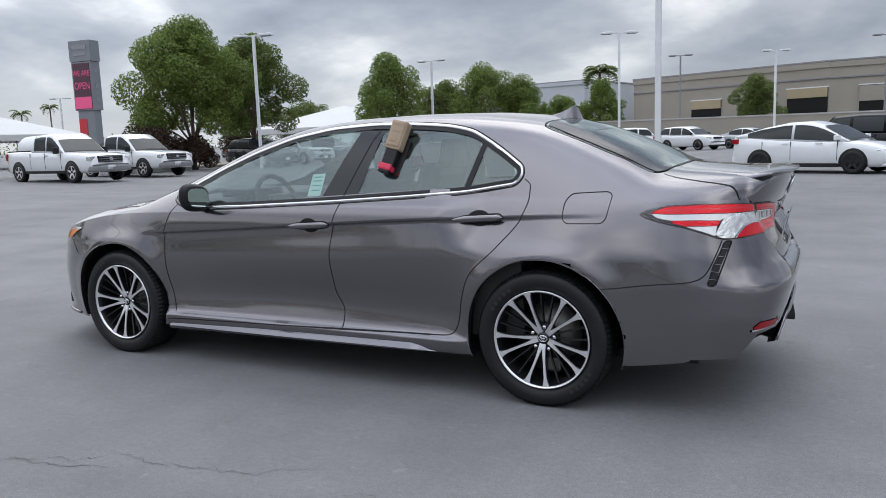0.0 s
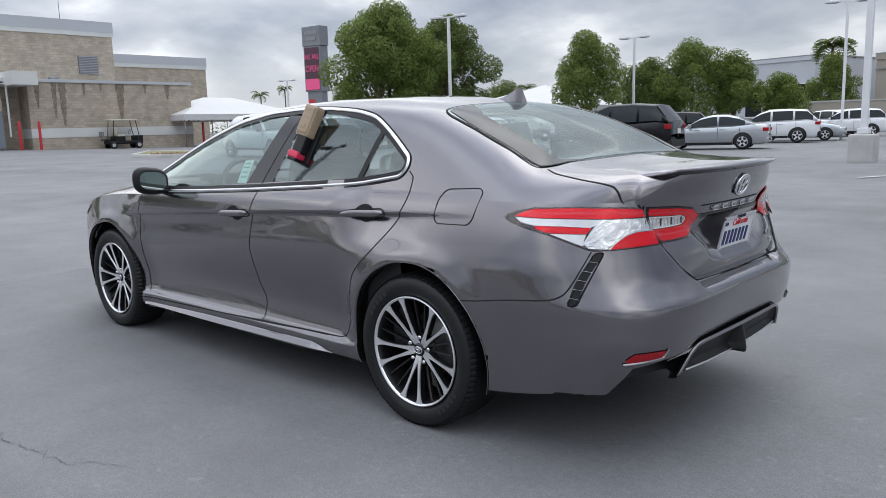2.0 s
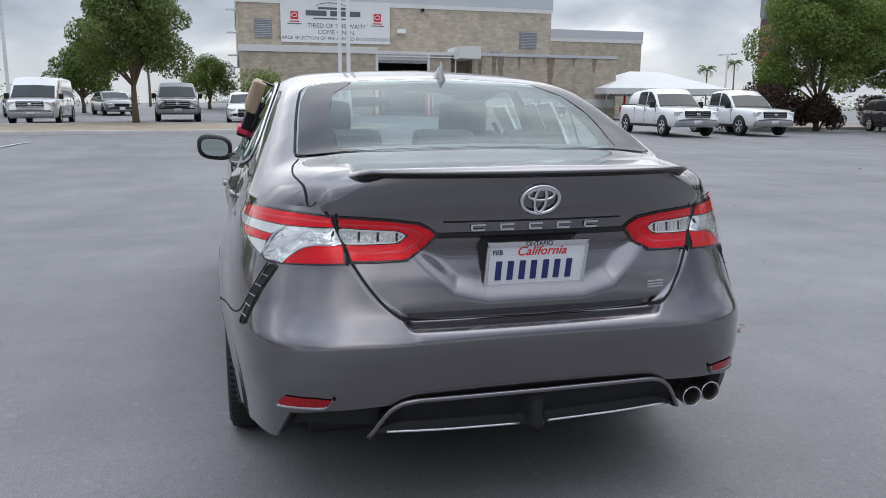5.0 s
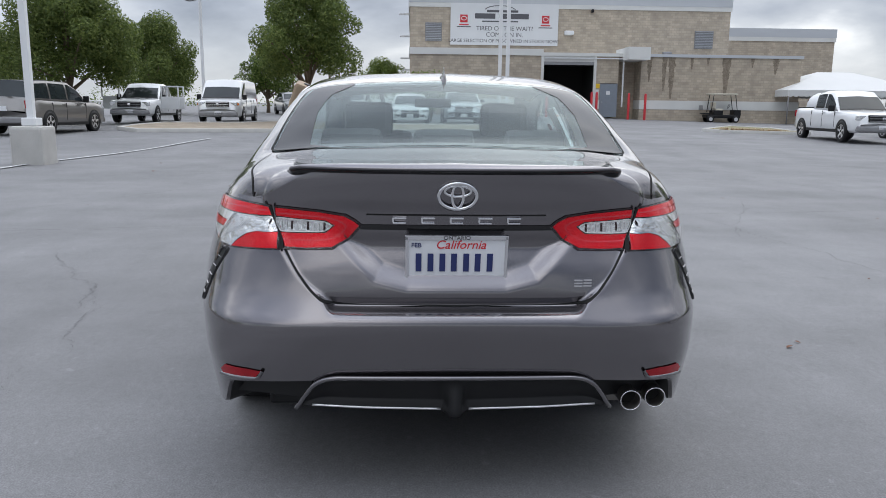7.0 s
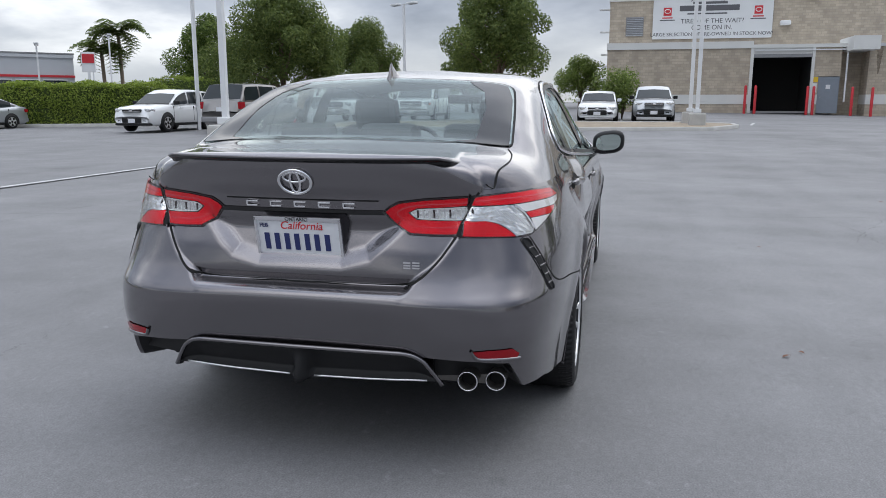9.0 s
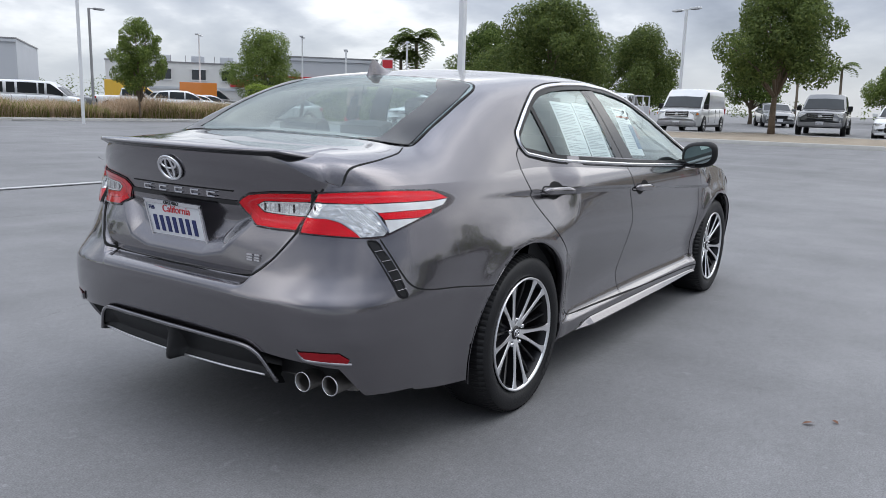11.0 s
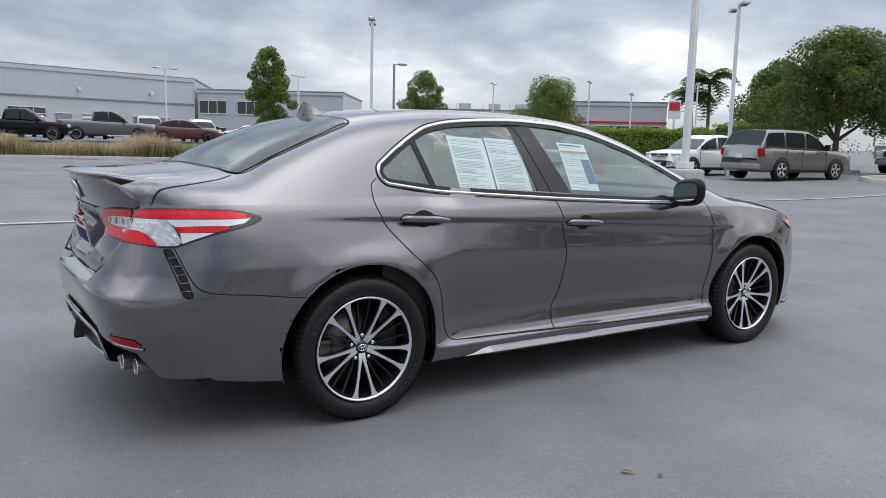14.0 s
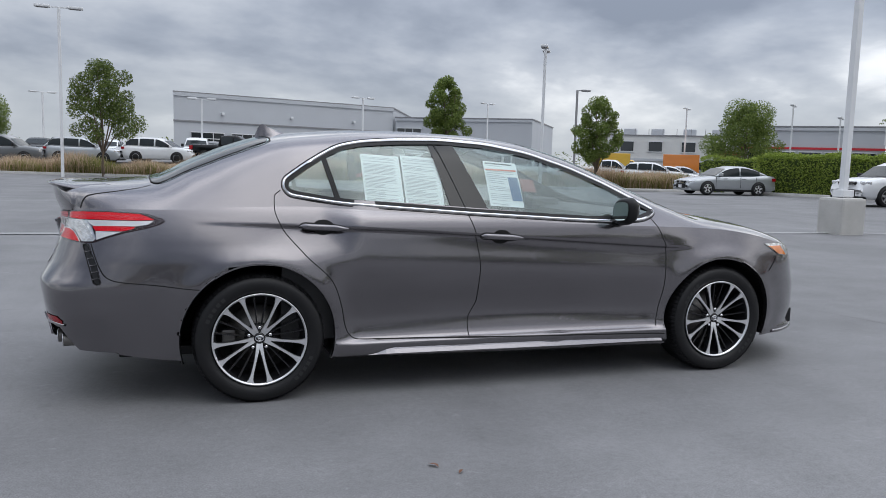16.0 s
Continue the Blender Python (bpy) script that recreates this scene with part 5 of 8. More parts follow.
def car_seat(y):
    st = new("front_seat")
    st.parent = car
    tagged(st, "black fabric front seat with a headrest")
    part("cushion", soft_box((0.10, y, 0.52), (0.52, 0.50, 0.16), 0.06), SEAT, st)
    part("backrest", soft_box((-0.22, y, 0.84), (0.15, 0.50, 0.62), 0.06, 0, (0, radians(-16))), SEAT, st)
    part("headrest", soft_box((-0.36, y, 1.205), (0.10, 0.27, 0.19), 0.045, 0, (0, radians(-10))), SEAT, st)
    for d in (-0.07, 0.07):
        part("headrest_post", mesh("headrest_post", *tube([(-0.31, y + d, 1.05), (-0.345, y + d, 1.15)], 0.007), CHROME), None, st)


car_seat(0.38)
car_seat(-0.38)
bench = new("rear_bench")
bench.parent = car
tagged(bench, "black fabric rear bench with headrests")
part("cushion", soft_box((-0.85, 0, 0.50), (0.55, 1.28, 0.18), 0.06), SEAT, bench)
part("backrest", soft_box((-1.22, 0, 0.80), (0.17, 1.30, 0.60), 0.06, 0, (0, radians(-20))), SEAT, bench)
for y in (-0.40, 0.0, 0.40):
    part("headrest", soft_box((-1.36, y, 1.115), (0.11, 0.27, 0.13), 0.045, 0, (0, radians(-15))), SEAT, bench)
part("parcel_shelf", boxes(((-1.66, 0, 1.035), (0.50, 1.26, 0.03)), bevel=0.01), CABIN, car, "dark parcel shelf")
part("dashboard", soft_box((0.93, 0, 0.86), (0.55, 1.36, 0.24), 0.07), CABIN, car, "dark dashboard")
part("instrument_hood", soft_box((0.72, 0.38, 0.985), (0.22, 0.36, 0.09), 0.035), CABIN, car, "dark instrument hood")
wheel_pts = [(0.52 + 0.07 * math.sin(a) * 0.9, 0.38 + 0.185 * math.cos(a), 0.93 + 0.17 * math.sin(a)) for a in np.linspace(0, 6.2832, 33)]
sw = part("steering_wheel", mesh("steering_wheel", *tube(wheel_pts, 0.016, 8, cap=False), CABIN), None, car, "black steering wheel")
part("wheel_boss", soft_box((0.535, 0.38, 0.925), (0.05, 0.15, 0.12), 0.02), CABIN, sw)
part("wheel_bar", boxes(((0.535, 0.38, 0.93), (0.02, 0.34, 0.03))), CABIN, sw)
part("inner_mirror", soft_box((0.42, 0, 1.30), (0.03, 0.24, 0.06), 0.012), CABIN, car, "dark interior mirror")
part("cabin_floor", boxes(((-0.1, 0, 0.30), (2.6, 1.5, 0.03))), CABIN, car)
for side in (1, -1):
    zz = np.linspace(0.30, 0.965, 6)
    xs = np.linspace(-1.30, 0.95, 12)
    vs = [(x, side * (float(half_width(np.array(x), np.array(z))) - 0.075), z) for x in xs for z in zz]
    fs = [(i * 6 + j, (i + 1) * 6 + j, (i + 1) * 6 + j + 1, i * 6 + j + 1) for i in range(11) for j in range(5)]
    part("door_card", mesh("door_card", vs, fs, CABIN), None, doors[("front_door_skin", side)], "dark inner door trim")
hx = np.linspace(-1.30, 0.20, 16)
ht = np.linspace(0.52, 1, 8)
hp = top(np.repeat(hx[:, None], 8, 1), np.repeat(ht[None], 16, 0)) - np.array([0, 0, 0.03])
hg = np.concatenate([hp * np.array([1, -1, 1]), hp[:, ::-1][:, 1:]], 1)
k = hg.shape[1]
part("headliner", mesh("headliner", hg.reshape(-1, 3), [(i * k + j, i * k + j + 1, (i + 1) * k + j + 1, (i + 1) * k + j) for i in range(15) for j in range(k - 1)], HEADLINER), None, car, "pale grey headliner")

# ---- papers in the side windows, and the key box hung on the far one ----
def sheet(name, label, x0, x1, z_top, z_bot, rows, side=-1, lift=-0.012, col=PRINT, head=None, lean=0.01):
    """A printed sheet of paper inside a side pane, its text as grey bars."""
    fl = lambda x, z: cabin_side(x, z, side)
    th = thing(name, label, "paper")
    quad = [(x0, z_top), (x1, z_top - lean * 1.0), (x1 + 0.008, z_bot - lean), (x0 + 0.008, z_bot)]
    part("sheet", mesh("sheet", *drape(quad, fl, lift, 0.06), PAPER), None, th)
    rnd = random.Random(name + str(x0))
    for k in range(rows):
        t = (k + 1.2) / (rows + 1.5)
        z = z_top + (z_bot - z_top) * t
        if rnd.random() < 0.12 or (k == 3):
            continue
        w = (x1 - x0) * (0.86 if rnd.random() < 0.7 else 0.55)
        part("text_bar", mesh("text_bar", *strip([(x0 + 0.012 + 0.008 * t, z), (x0 + 0.012 + w / 2, z - lean * 0.5), (x0 + 0.008 * t + w, z - lean)], fl, 0.0028 if k else 0.007, lift + 0.0015), col if k else BLACK), None, th)
    return th, fl


sheet("window_notice", "white printed notice taped inside the rear side window", -0.863, -0.648, 1.300, 1.040, 34)
sheet("window_notice", "white printed notice taped inside the rear side window", -0.638, -0.419, 1.296, 1.030, 34)
th, fl = sheet("window_sticker", "white price sticker with blue column inside the front side window", -0.145, 0.063, 1.282, 1.030, 22, lift=-0.012)
part("blue_column", mesh("blue_column", *drape([(-0.005, 1.190), (0.058, 1.188), (0.068, 1.055), (0.004, 1.058)], fl, -0.010, 0.06), BLUEPRINT), None, th, "dark blue printed column")
part("orange_line", mesh("orange_line", *drape([(-0.138, 1.237), (0.056, 1.231), (0.057, 1.222), (-0.137, 1.228)], fl, -0.010, 0.06), ORANGEPRINT), None, th, "orange printed line")
th = thing("window_tag", "small dark red tag inside the front side window", "tag")
part("sheet", mesh("sheet", *drape([(0.078, 1.195), (0.170, 1.188), (0.176, 1.115), (0.086, 1.120)], lambda x, z: cabin_side(x, z, -1), -0.03, 0.06), material("dark_red_card", (0.20, 0.035, 0.03), 0.6, vary=0.08)), None, th)
th = thing("window_tag", "small pale green sticker inside the front side window", "tag")
part("sheet", mesh("sheet", *drape([(-0.14, 1.135), (-0.055, 1.130), (-0.05, 1.012), (-0.135, 1.015)], lambda x, z: cabin_side(x, z, 1), -0.012, 0.06), material("green_card", (0.42, 0.62, 0.55), 0.6, vary=0.1)), None, th)
for z in (1.115, 1.095, 1.07, 1.045):
    part("text_bar", mesh("text_bar", *strip([(-0.125, z), (-0.10, z - 0.001), (-0.07, z - 0.002)], lambda x, z: cabin_side(x, z, 1), 0.006, -0.009), material("green_print", (0.05, 0.28, 0.20), 0.7)), None, th)

TAN = material("tan_plastic", (0.36, 0.27, 0.18), 0.55, vary=0.10, vary_scale=18, bump=0.1)
keybox = thing("key_box", "tan and black key lockbox hooked over the rear window", "lockbox")
kb_y = float(cabin_side(np.array([-0.585]), np.array([1.315]))[0, 1])
keybox.matrix_world = Matrix.Translation((-0.585, kb_y + 0.048, 1.318)) @ Euler((radians(21), radians(-13), 0)).to_matrix().to_4x4()
part("cover", boxes(((0, 0.0, 0.0), (0.094, 0.056, 0.158)), ((0, 0.008, 0.004), (0.078, 0.054, 0.140)), bevel=0.010), TAN, keybox, "tan plastic cover")
for z in (0.055, 0.018, -0.040):
    part("rib", boxes(((0, 0.035, z), (0.060, 0.004, 0.004))), TAN, keybox)
part("latch", boxes(((0, 0.035, -0.028), (0.034, 0.006, 0.018)), bevel=0.002), TAN, keybox)
part("housing", boxes(((0.0, -0.004, -0.120), (0.072, 0.044, 0.100)), bevel=0.008), BLACK, keybox, "black housing")
part("red_base", boxes(((0.004, 0.002, -0.178), (0.076, 0.056, 0.036)), bevel=0.009), material("red_plastic", (0.62, 0.03, 0.08), 0.4, vary=0.08), keybox, "red dial base")
part("dial", boxes(((0.004, 0.004, -0.202), (0.064, 0.046, 0.016)), bevel=0.006), BLACK, keybox)
part("back_plate", boxes(((-0.040, -0.030, -0.105), (0.060, 0.014, 0.200)), bevel=0.005), BLACK, keybox, "black back plate")
part("hook", boxes(((0, -0.035, 0.078), (0.03, 0.06, 0.010)), ((0, -0.062, 0.050), (0.03, 0.008, 0.06)), bevel=0.003), BLACK, keybox)

# ---- the lot round the car ----
def brick_material(name, c1, c2, mortar, scale=1.0, width=0.42, height=0.20):
    """Split-face concrete blocks for a wall that faces along x or y."""
    m = material(name, c1, 0.9, bump=0.5, bump_scale=14)
    n, l = m.node_tree.nodes, m.node_tree.links
    tc = n.new("ShaderNodeTexCoord")
    sp = n.new("ShaderNodeSeparateXYZ")
    l.new(tc.outputs["Object"], sp.inputs[0])
    ad = n.new("ShaderNodeMath")
    ad.operation = "ADD"
    l.new(sp.outputs[0], ad.inputs[0])
    l.new(sp.outputs[1], ad.inputs[1])
    cm = n.new("ShaderNodeCombineXYZ")
    l.new(ad.outputs[0], cm.inputs[0])
    l.new(sp.outputs[2], cm.inputs[1])
    br = n.new("ShaderNodeTexBrick")
    br.inputs["Scale"].default_value = 1.0
    br.inputs["Brick Width"].default_value, br.inputs["Row Height"].default_value = width, height
    br.inputs["Mortar Size"].default_value = 0.012
    br.inputs["Color1"].default_value, br.inputs["Color2"].default_value, br.inputs["Mortar"].default_value = (*c1, 1), (*c2, 1), (*mortar, 1)
    l.new(cm.outputs[0], br.inputs["Vector"])
    no = n.new("ShaderNodeTexNoise")
    no.inputs["Scale"].default_value, no.inputs["Detail"].default_value = 1.3, 6
    l.new(tc.outputs["Object"], no.inputs["Vector"])
    mr = n.new("ShaderNodeMapRange")
    mr.inputs["To Min"].default_value, mr.inputs["To Max"].default_value = 0.66, 1.3
    l.new(no.outputs["Fac"], mr.inputs["Value"])
    mx = n.new("ShaderNodeMix")
    mx.data_type, mx.blend_type = "RGBA", "MULTIPLY"
    mx.inputs[0].default_value = 1
    l.new(br.outputs["Color"], mx.inputs[6])
    l.new(mr.outputs["Result"], mx.inputs[7])
    l.new(mx.outputs[2], n["Principled BSDF"].inputs["Base Color"])
    return m


BLOCK = brick_material("tan_split_block", (0.50, 0.43, 0.34), (0.40, 0.34, 0.27), (0.36, 0.32, 0.27))
WHITEWALL = material("white_render", (0.66, 0.66, 0.64), 0.8, vary=0.07, vary_scale=0.7)
GREYWALL = material("pale_grey_cladding", (0.50, 0.52, 0.55), 0.7, vary=0.05, vary_scale=0.3)
CONCRETE = material("pale_concrete", (0.46, 0.45, 0.43), 0.9, vary=0.14, vary_scale=2.5, fine=0.08, fine_scale=60, bump=0.2, bump_scale=40)
WHITEPAINT = material("white_paint", (0.72, 0.73, 0.74), 0.5, vary=0.06, vary_scale=2)
LINEPAINT = material("road_line_paint", (0.48, 0.48, 0.48), 0.8, vary=0.25, vary_scale=6, fine=0.15, fine_scale=90)
DARKGLASS = material("dark_window", (0.025, 0.03, 0.035), 0.06, spec=0.8, vary=0.2, vary_scale=0.6)
# near-black colour stands in for the shade inside open bays and doorways
INTERIORSHADE = material("shaded_interior", (0.006, 0.006, 0.006), 0.9)
DOORGREY = material("grey_steel_door", (0.22, 0.25, 0.29), 0.5, vary=0.06)
REDPAINT = material("red_post_paint", (0.55, 0.03, 0.04), 0.45, vary=0.1)
CANVAS = material("white_canvas", (0.62, 0.62, 0.61), 0.7, vary=0.05, vary_scale=0.6)
BANNER = material("white_banner", (0.66, 0.67, 0.68), 0.6, vary=0.04, vary_scale=0.8)
INK = material("dark_grey_ink", (0.10, 0.10, 0.11), 0.7)
TANWALL = material("tan_concrete", (0.34, 0.31, 0.26), 0.9, vary=0.08, vary_scale=0.4)
YELLOW = material("yellow_print", (0.75, 0.50, 0.03), 0.6)
METALGREY = material("weathered_metal", (0.28, 0.28, 0.29), 0.5, 0.5, vary=0.15, vary_scale=3)
SOIL = material("dry_soil_and_mulch", (0.30, 0.25, 0.19), 1.0, vary=0.22, vary_scale=1.6, fine=0.2, fine_scale=30, bump=0.5, bump_scale=12)
TURF = material("dry_turf", (0.22, 0.20, 0.11), 1.0, vary=0.3, vary_scale=1.5, fine=0.2, fine_scale=40, bump=0.5, bump_scale=20)


def gz(x, y):
    return float(ground_z(x, y))


# ---- service building ----
BUILDING = Matrix.Translation((-0.554, 0, 0.156)) @ Matrix.Scale(0.877, 4)
bld = thing("service_building", "tan concrete-block service building with white bands", "building")
bld.matrix_world = BUILDING
def wall(name, x0, x1, y0, y1, z0, z1, mat, parent=bld, label=""):
    return part(name, boxes((((x0 + x1) / 2, (y0 + y1) / 2, (z0 + z1) / 2), (abs(x1 - x0), abs(y1 - y0), z1 - z0))), mat, parent, label)


wall("upper_wall", 61.5, 85, 0.32, -26.75, 5.3, 9.4, BLOCK, label="block wall")
wall("parapet", 61.42, 85.05, 0.40, -26.83, 9.40, 9.75, WHITEWALL, label="white band")
wall("parapet", 61.40, 85.05, 0.42, -26.85, 9.75, 10.6, GREYWALL, label="grey parapet")
wall("upper_wall", 74.0, 92, -26.9, -42.76, 0.2, 8.15, BLOCK, label="block wall of the rear wing")
wall("parapet", 73.92, 92.05, -26.9, -42.85, 8.15, 8.55, WHITEWALL, label="white band")
wall("parapet", 73.90, 92.05, -26.9, -42.87, 8.55, 9.40, GREYWALL, label="grey parapet")
# front wing with the roller door
for y0, y1 in ((0.30, -10.22), (-14.30, -14.80), (-16.25, -18.05)):
    for z0, z1, mt in ((0.2, 1.25, BLOCK), (1.25, 1.95, WHITEWALL), (1.95, 5.30, BLOCK)):
        d = 0.03 if mt is WHITEWALL else 0
        if y1 == -18.05 and mt is WHITEWALL:
            mt = BLOCK
        wall("front_wall", 57.0 - d + (1.8 if y1 == -18.05 else 0), 61.5, y0, y1, z0, z1, mt, label="block wall" if mt is BLOCK else "white painted band")
wall("front_wall", 57.0, 61.5, -10.22, -14.30, 4.86, 5.30, WHITEWALL, label="white lintel")
wall("front_wall", 57.02, 61.5, -14.80, -16.25, 3.25, 5.30, BLOCK, label="block wall")
wall("coping", 56.9, 61.5, 0.36, -10.20, 5.30, 5.80, WHITEWALL, label="white coping")
wall("coping", 56.9, 61.5, -10.20, -18.05, 5.30, 5.55, WHITEWALL, label="white coping")
wall("door_trim", 56.9, 57.1, -10.05, -10.26, 0.6, 5.3, WHITEWALL, label="white door trim")
wall("door_trim", 56.9, 57.1, -14.26, -14.45, 0.6, 5.3, WHITEWALL, label="white door trim")
wall("roller_box", 56.95, 57.3, -10.26, -14.26, 4.62, 4.86, METALGREY, label="rolled-up grey door")
# bay walls and ceiling carry the inner shade as near-black colour
wall("bay", 60.8, 61.3, -10.22, -14.30, 0.5, 4.9, INTERIORSHADE, label="near-black back wall for the shade in the open service bay")
for y in (-10.23, -14.29):
    wall("bay_side", 57.3, 61.0, y + 0.02, y - 0.02, 0.5, 4.9, INTERIORSHADE)
wall("bay_ceiling", 57.3, 61.0, -10.22, -14.30, 4.70, 4.85, INTERIORSHADE)
wall("bay_floor", 57.1, 61.0, -10.22, -14.30, 0.6, 0.735, METALGREY, label="dark bay floor")
sd = wall("steel_door", 57.05, 57.15, -14.82, -16.24, 0.6, 3.22, DOORGREY, label="grey steel door")
wall("sign_panel", 57.03, 57.06, -15.35, -15.65, 2.35, 2.65, WHITEPAINT, sd, "small white sign")
wall("handle", 56.98, 57.05, -14.95, -15.05, 1.75, 1.80, CHROME, sd)
wall("notice", 56.96, 57.0, -14.42, -14.72, 2.1, 2.75, WHITEPAINT, label="white notice")
wall("notice", 56.96, 57.0, -14.42, -14.78, 2.85, 3.2, YELLOW, label="yellow warning sign")
wall("canopy", 55.2, 59, -16.5, -18.2, 5.0, 5.95, WHITEWALL, label="white canopy")
wall("downpipe", 56.85, 56.95, -16.55, -16.65, 1.4, 5.2, WHITEPAINT, label="white pipe")
wall("conduit", 56.85, 56.93, -10.3, -16.6, 5.10, 5.18, WHITEPAINT, label="white pipe")
# right front wing
for z0, z1, mt, d in ((0.2, 1.25, BLOCK, 0), (1.25, 1.95, WHITEWALL, 0.03), (1.95, 5.32, BLOCK, 0)):
    wall("front_wall", 57.0 - d, 73.9, -18.05, -31.0 - d, z0, z1, mt, label="block wall" if mt is BLOCK else "white painted band")
wall("coping", 56.9, 74, -18.0, -31.1, 5.32, 5.55, GREYWALL, label="grey coping")
# rain stains below the coping
STAIN = material("dark_rain_stain", (0.24, 0.20, 0.155), 0.95, vary=0.45, vary_scale=3.5, fine=0.2, fine_scale=14)
for y, w, h in ((-24.9, 0.72, 2.9), (-19.9, 0.42, 2.6), (-20.5, 0.60, 3.2), (-22.1, 0.30, 0.9), (-28.9, 0.55, 1.2), (-18.7, 0.40, 1.9), (-27.0, 0.30, 0.7), (-23.4, 0.25, 0.6)):
    vs, fs = [], []
    rr = random.Random(int(y * 10))
    for k in range(25):
        t = k / 24
        o = rr.uniform(-0.02, 0.02)
        ww = w * (1 - 0.75 * t ** 1.5) * rr.uniform(0.72, 1.12)
        vs += [(56.988, y - ww / 2 + o, 5.30 - h * t), (56.988, y + ww / 2 + o, 5.30 - h * t)]
    fs = [(2 * k, 2 * k + 1, 2 * k + 3, 2 * k + 2) for k in range(24)]
    part("rain_stain", mesh("rain_stain", vs, fs, STAIN), None, bld, "dark rain stain")
for y0, y1, z0, z1 in ((-0.97, -2.36, 6.65, 8.15), (-23.78, -25.36, 6.35, 7.80)):
    v = wall("wall_vent", 61.40, 61.5, y0, y1, z0, z1, METALGREY, label="louvred vent")
    k = 11
    for i in range(k):
        z = z0 + (z1 - z0) * (i + 0.5) / k
        part("louvre", boxes(((61.37, (y0 + y1) / 2, z), (0.09, abs(y1 - y0) - 0.1, 0.03), 0.0)), GREYWALL, v)
part("wall_lamp", boxes(((61.2, -13.0, 7.45), (0.6, 0.75, 0.35)), bevel=0.1), WHITEPAINT, bld, "pale wall lamp hood")
part("wall_camera", boxes(((61.2, -14.9, 9.25), (0.5, 0.2, 0.25)), bevel=0.05), BLACK, bld, "small dark camera")
part("roof_cowl", boxes(((57.8, -20.3, 5.62), (0.5, 0.7, 0.35)), bevel=0.12), METALGREY, bld, "small rusty roof cowl")
for k in range(5):
    part("side_lamp", boxes(((62.5 + 3.5 * k, 0.75, (8.9, 7.4, 5.7, 4.8, 4.0)[k]), (0.3, 0.9, 0.14)), bevel=0.03), WHITEPAINT, bld, "white wall lamp on an arm")
part("roof_aerial", mesh("roof_aerial", *tube([(66, -24.5, 10.5), (66, -24.5, 13.5)], 0.03), METALGREY), None, bld)

banner = thing("banner", "white dealer banner with grey lettering on the block wall", "banner")
banner.matrix_world = BUILDING
part("cloth", boxes(((61.36, -7.58, 8.06), (0.03, 9.02, 3.36))), BANNER, banner)
fm = lambda y, z: Matrix.Translation((61.335, y, z)) @ facing_back
lettering("banner_words", "TIRED OF THE WAIT?", 0.50, INK, banner, fm(-7.6, 7.72), "grey capitals")
lettering("banner_words", "COME ON IN.", 0.50, INK, banner, fm(-7.6, 7.22), "grey capitals")
lettering("banner_words", "LARGE SELECTION OF PRE-OWNED IN STOCK NOW!", 0.385, INK, banner, fm(-7.55, 6.72), "grey capitals")
for y, z, w, h in ((-5.95, 8.72, 1.7, 0.42), (-8.35, 8.72, 2.5, 0.42), (-7.4, 9.12, 2.6, 0.18), (-7.2, 8.30, 3.0, 0.10)):
    part("name_bar", boxes(((61.338, y, z), (0.01, w, h))), INK, banner, "plain dark bar")
arc = [(61.335, -7.2 + 1.3 * math.cos(a), 9.15 + 0.42 * math.sin(a)) for a in np.linspace(0.25, 2.9, 20)]
part("arc", mesh("arc", *tube(arc, 0.03, 5), INK), None, banner)
for y in (-4.18, -11.02):
    lg = part("logo_panel", boxes(((61.335, y, 8.50), (0.02, 0.62, 0.62))), REDPAINT, banner, "red square with a white oval ring")
    part("logo_ring", mesh("logo_ring", *tube([(61.32, y + 0.22 * math.cos(a), 8.52 + 0.15 * math.sin(a)) for a in np.linspace(0, 6.2832, 20)], 0.03, 5, cap=False), WHITEPAINT), None, lg)
    part("small_bar", boxes(((61.338, y, 8.02), (0.01, 0.8, 0.09))), REDPAINT, banner)
    part("small_bar", boxes(((61.338, y, 7.84), (0.01, 1.15, 0.07))), INK, banner)


def red_post(x, y, h=2.1):
    th = thing("bollard", "red painted steel bollard", "bollard", "red bollards", at=(x, y, gz(x, y)))
    part("post", mesh("post", *lathe([(0.0, h + 0.05), (0.06, h + 0.03), (0.085, h - 0.04), (0.085, -0.15)], 14, "z"), REDPAINT), None, th)


for x, y in ((56.2, -9.75), (56.2, -10.45), (56.0, -13.95), (56.0, -14.35), (56.0, -16.9), (55.6, -18.1), (56.4, -31.6)):
    red_post(-0.554 + 0.877 * x, 0.877 * y, 1.75)

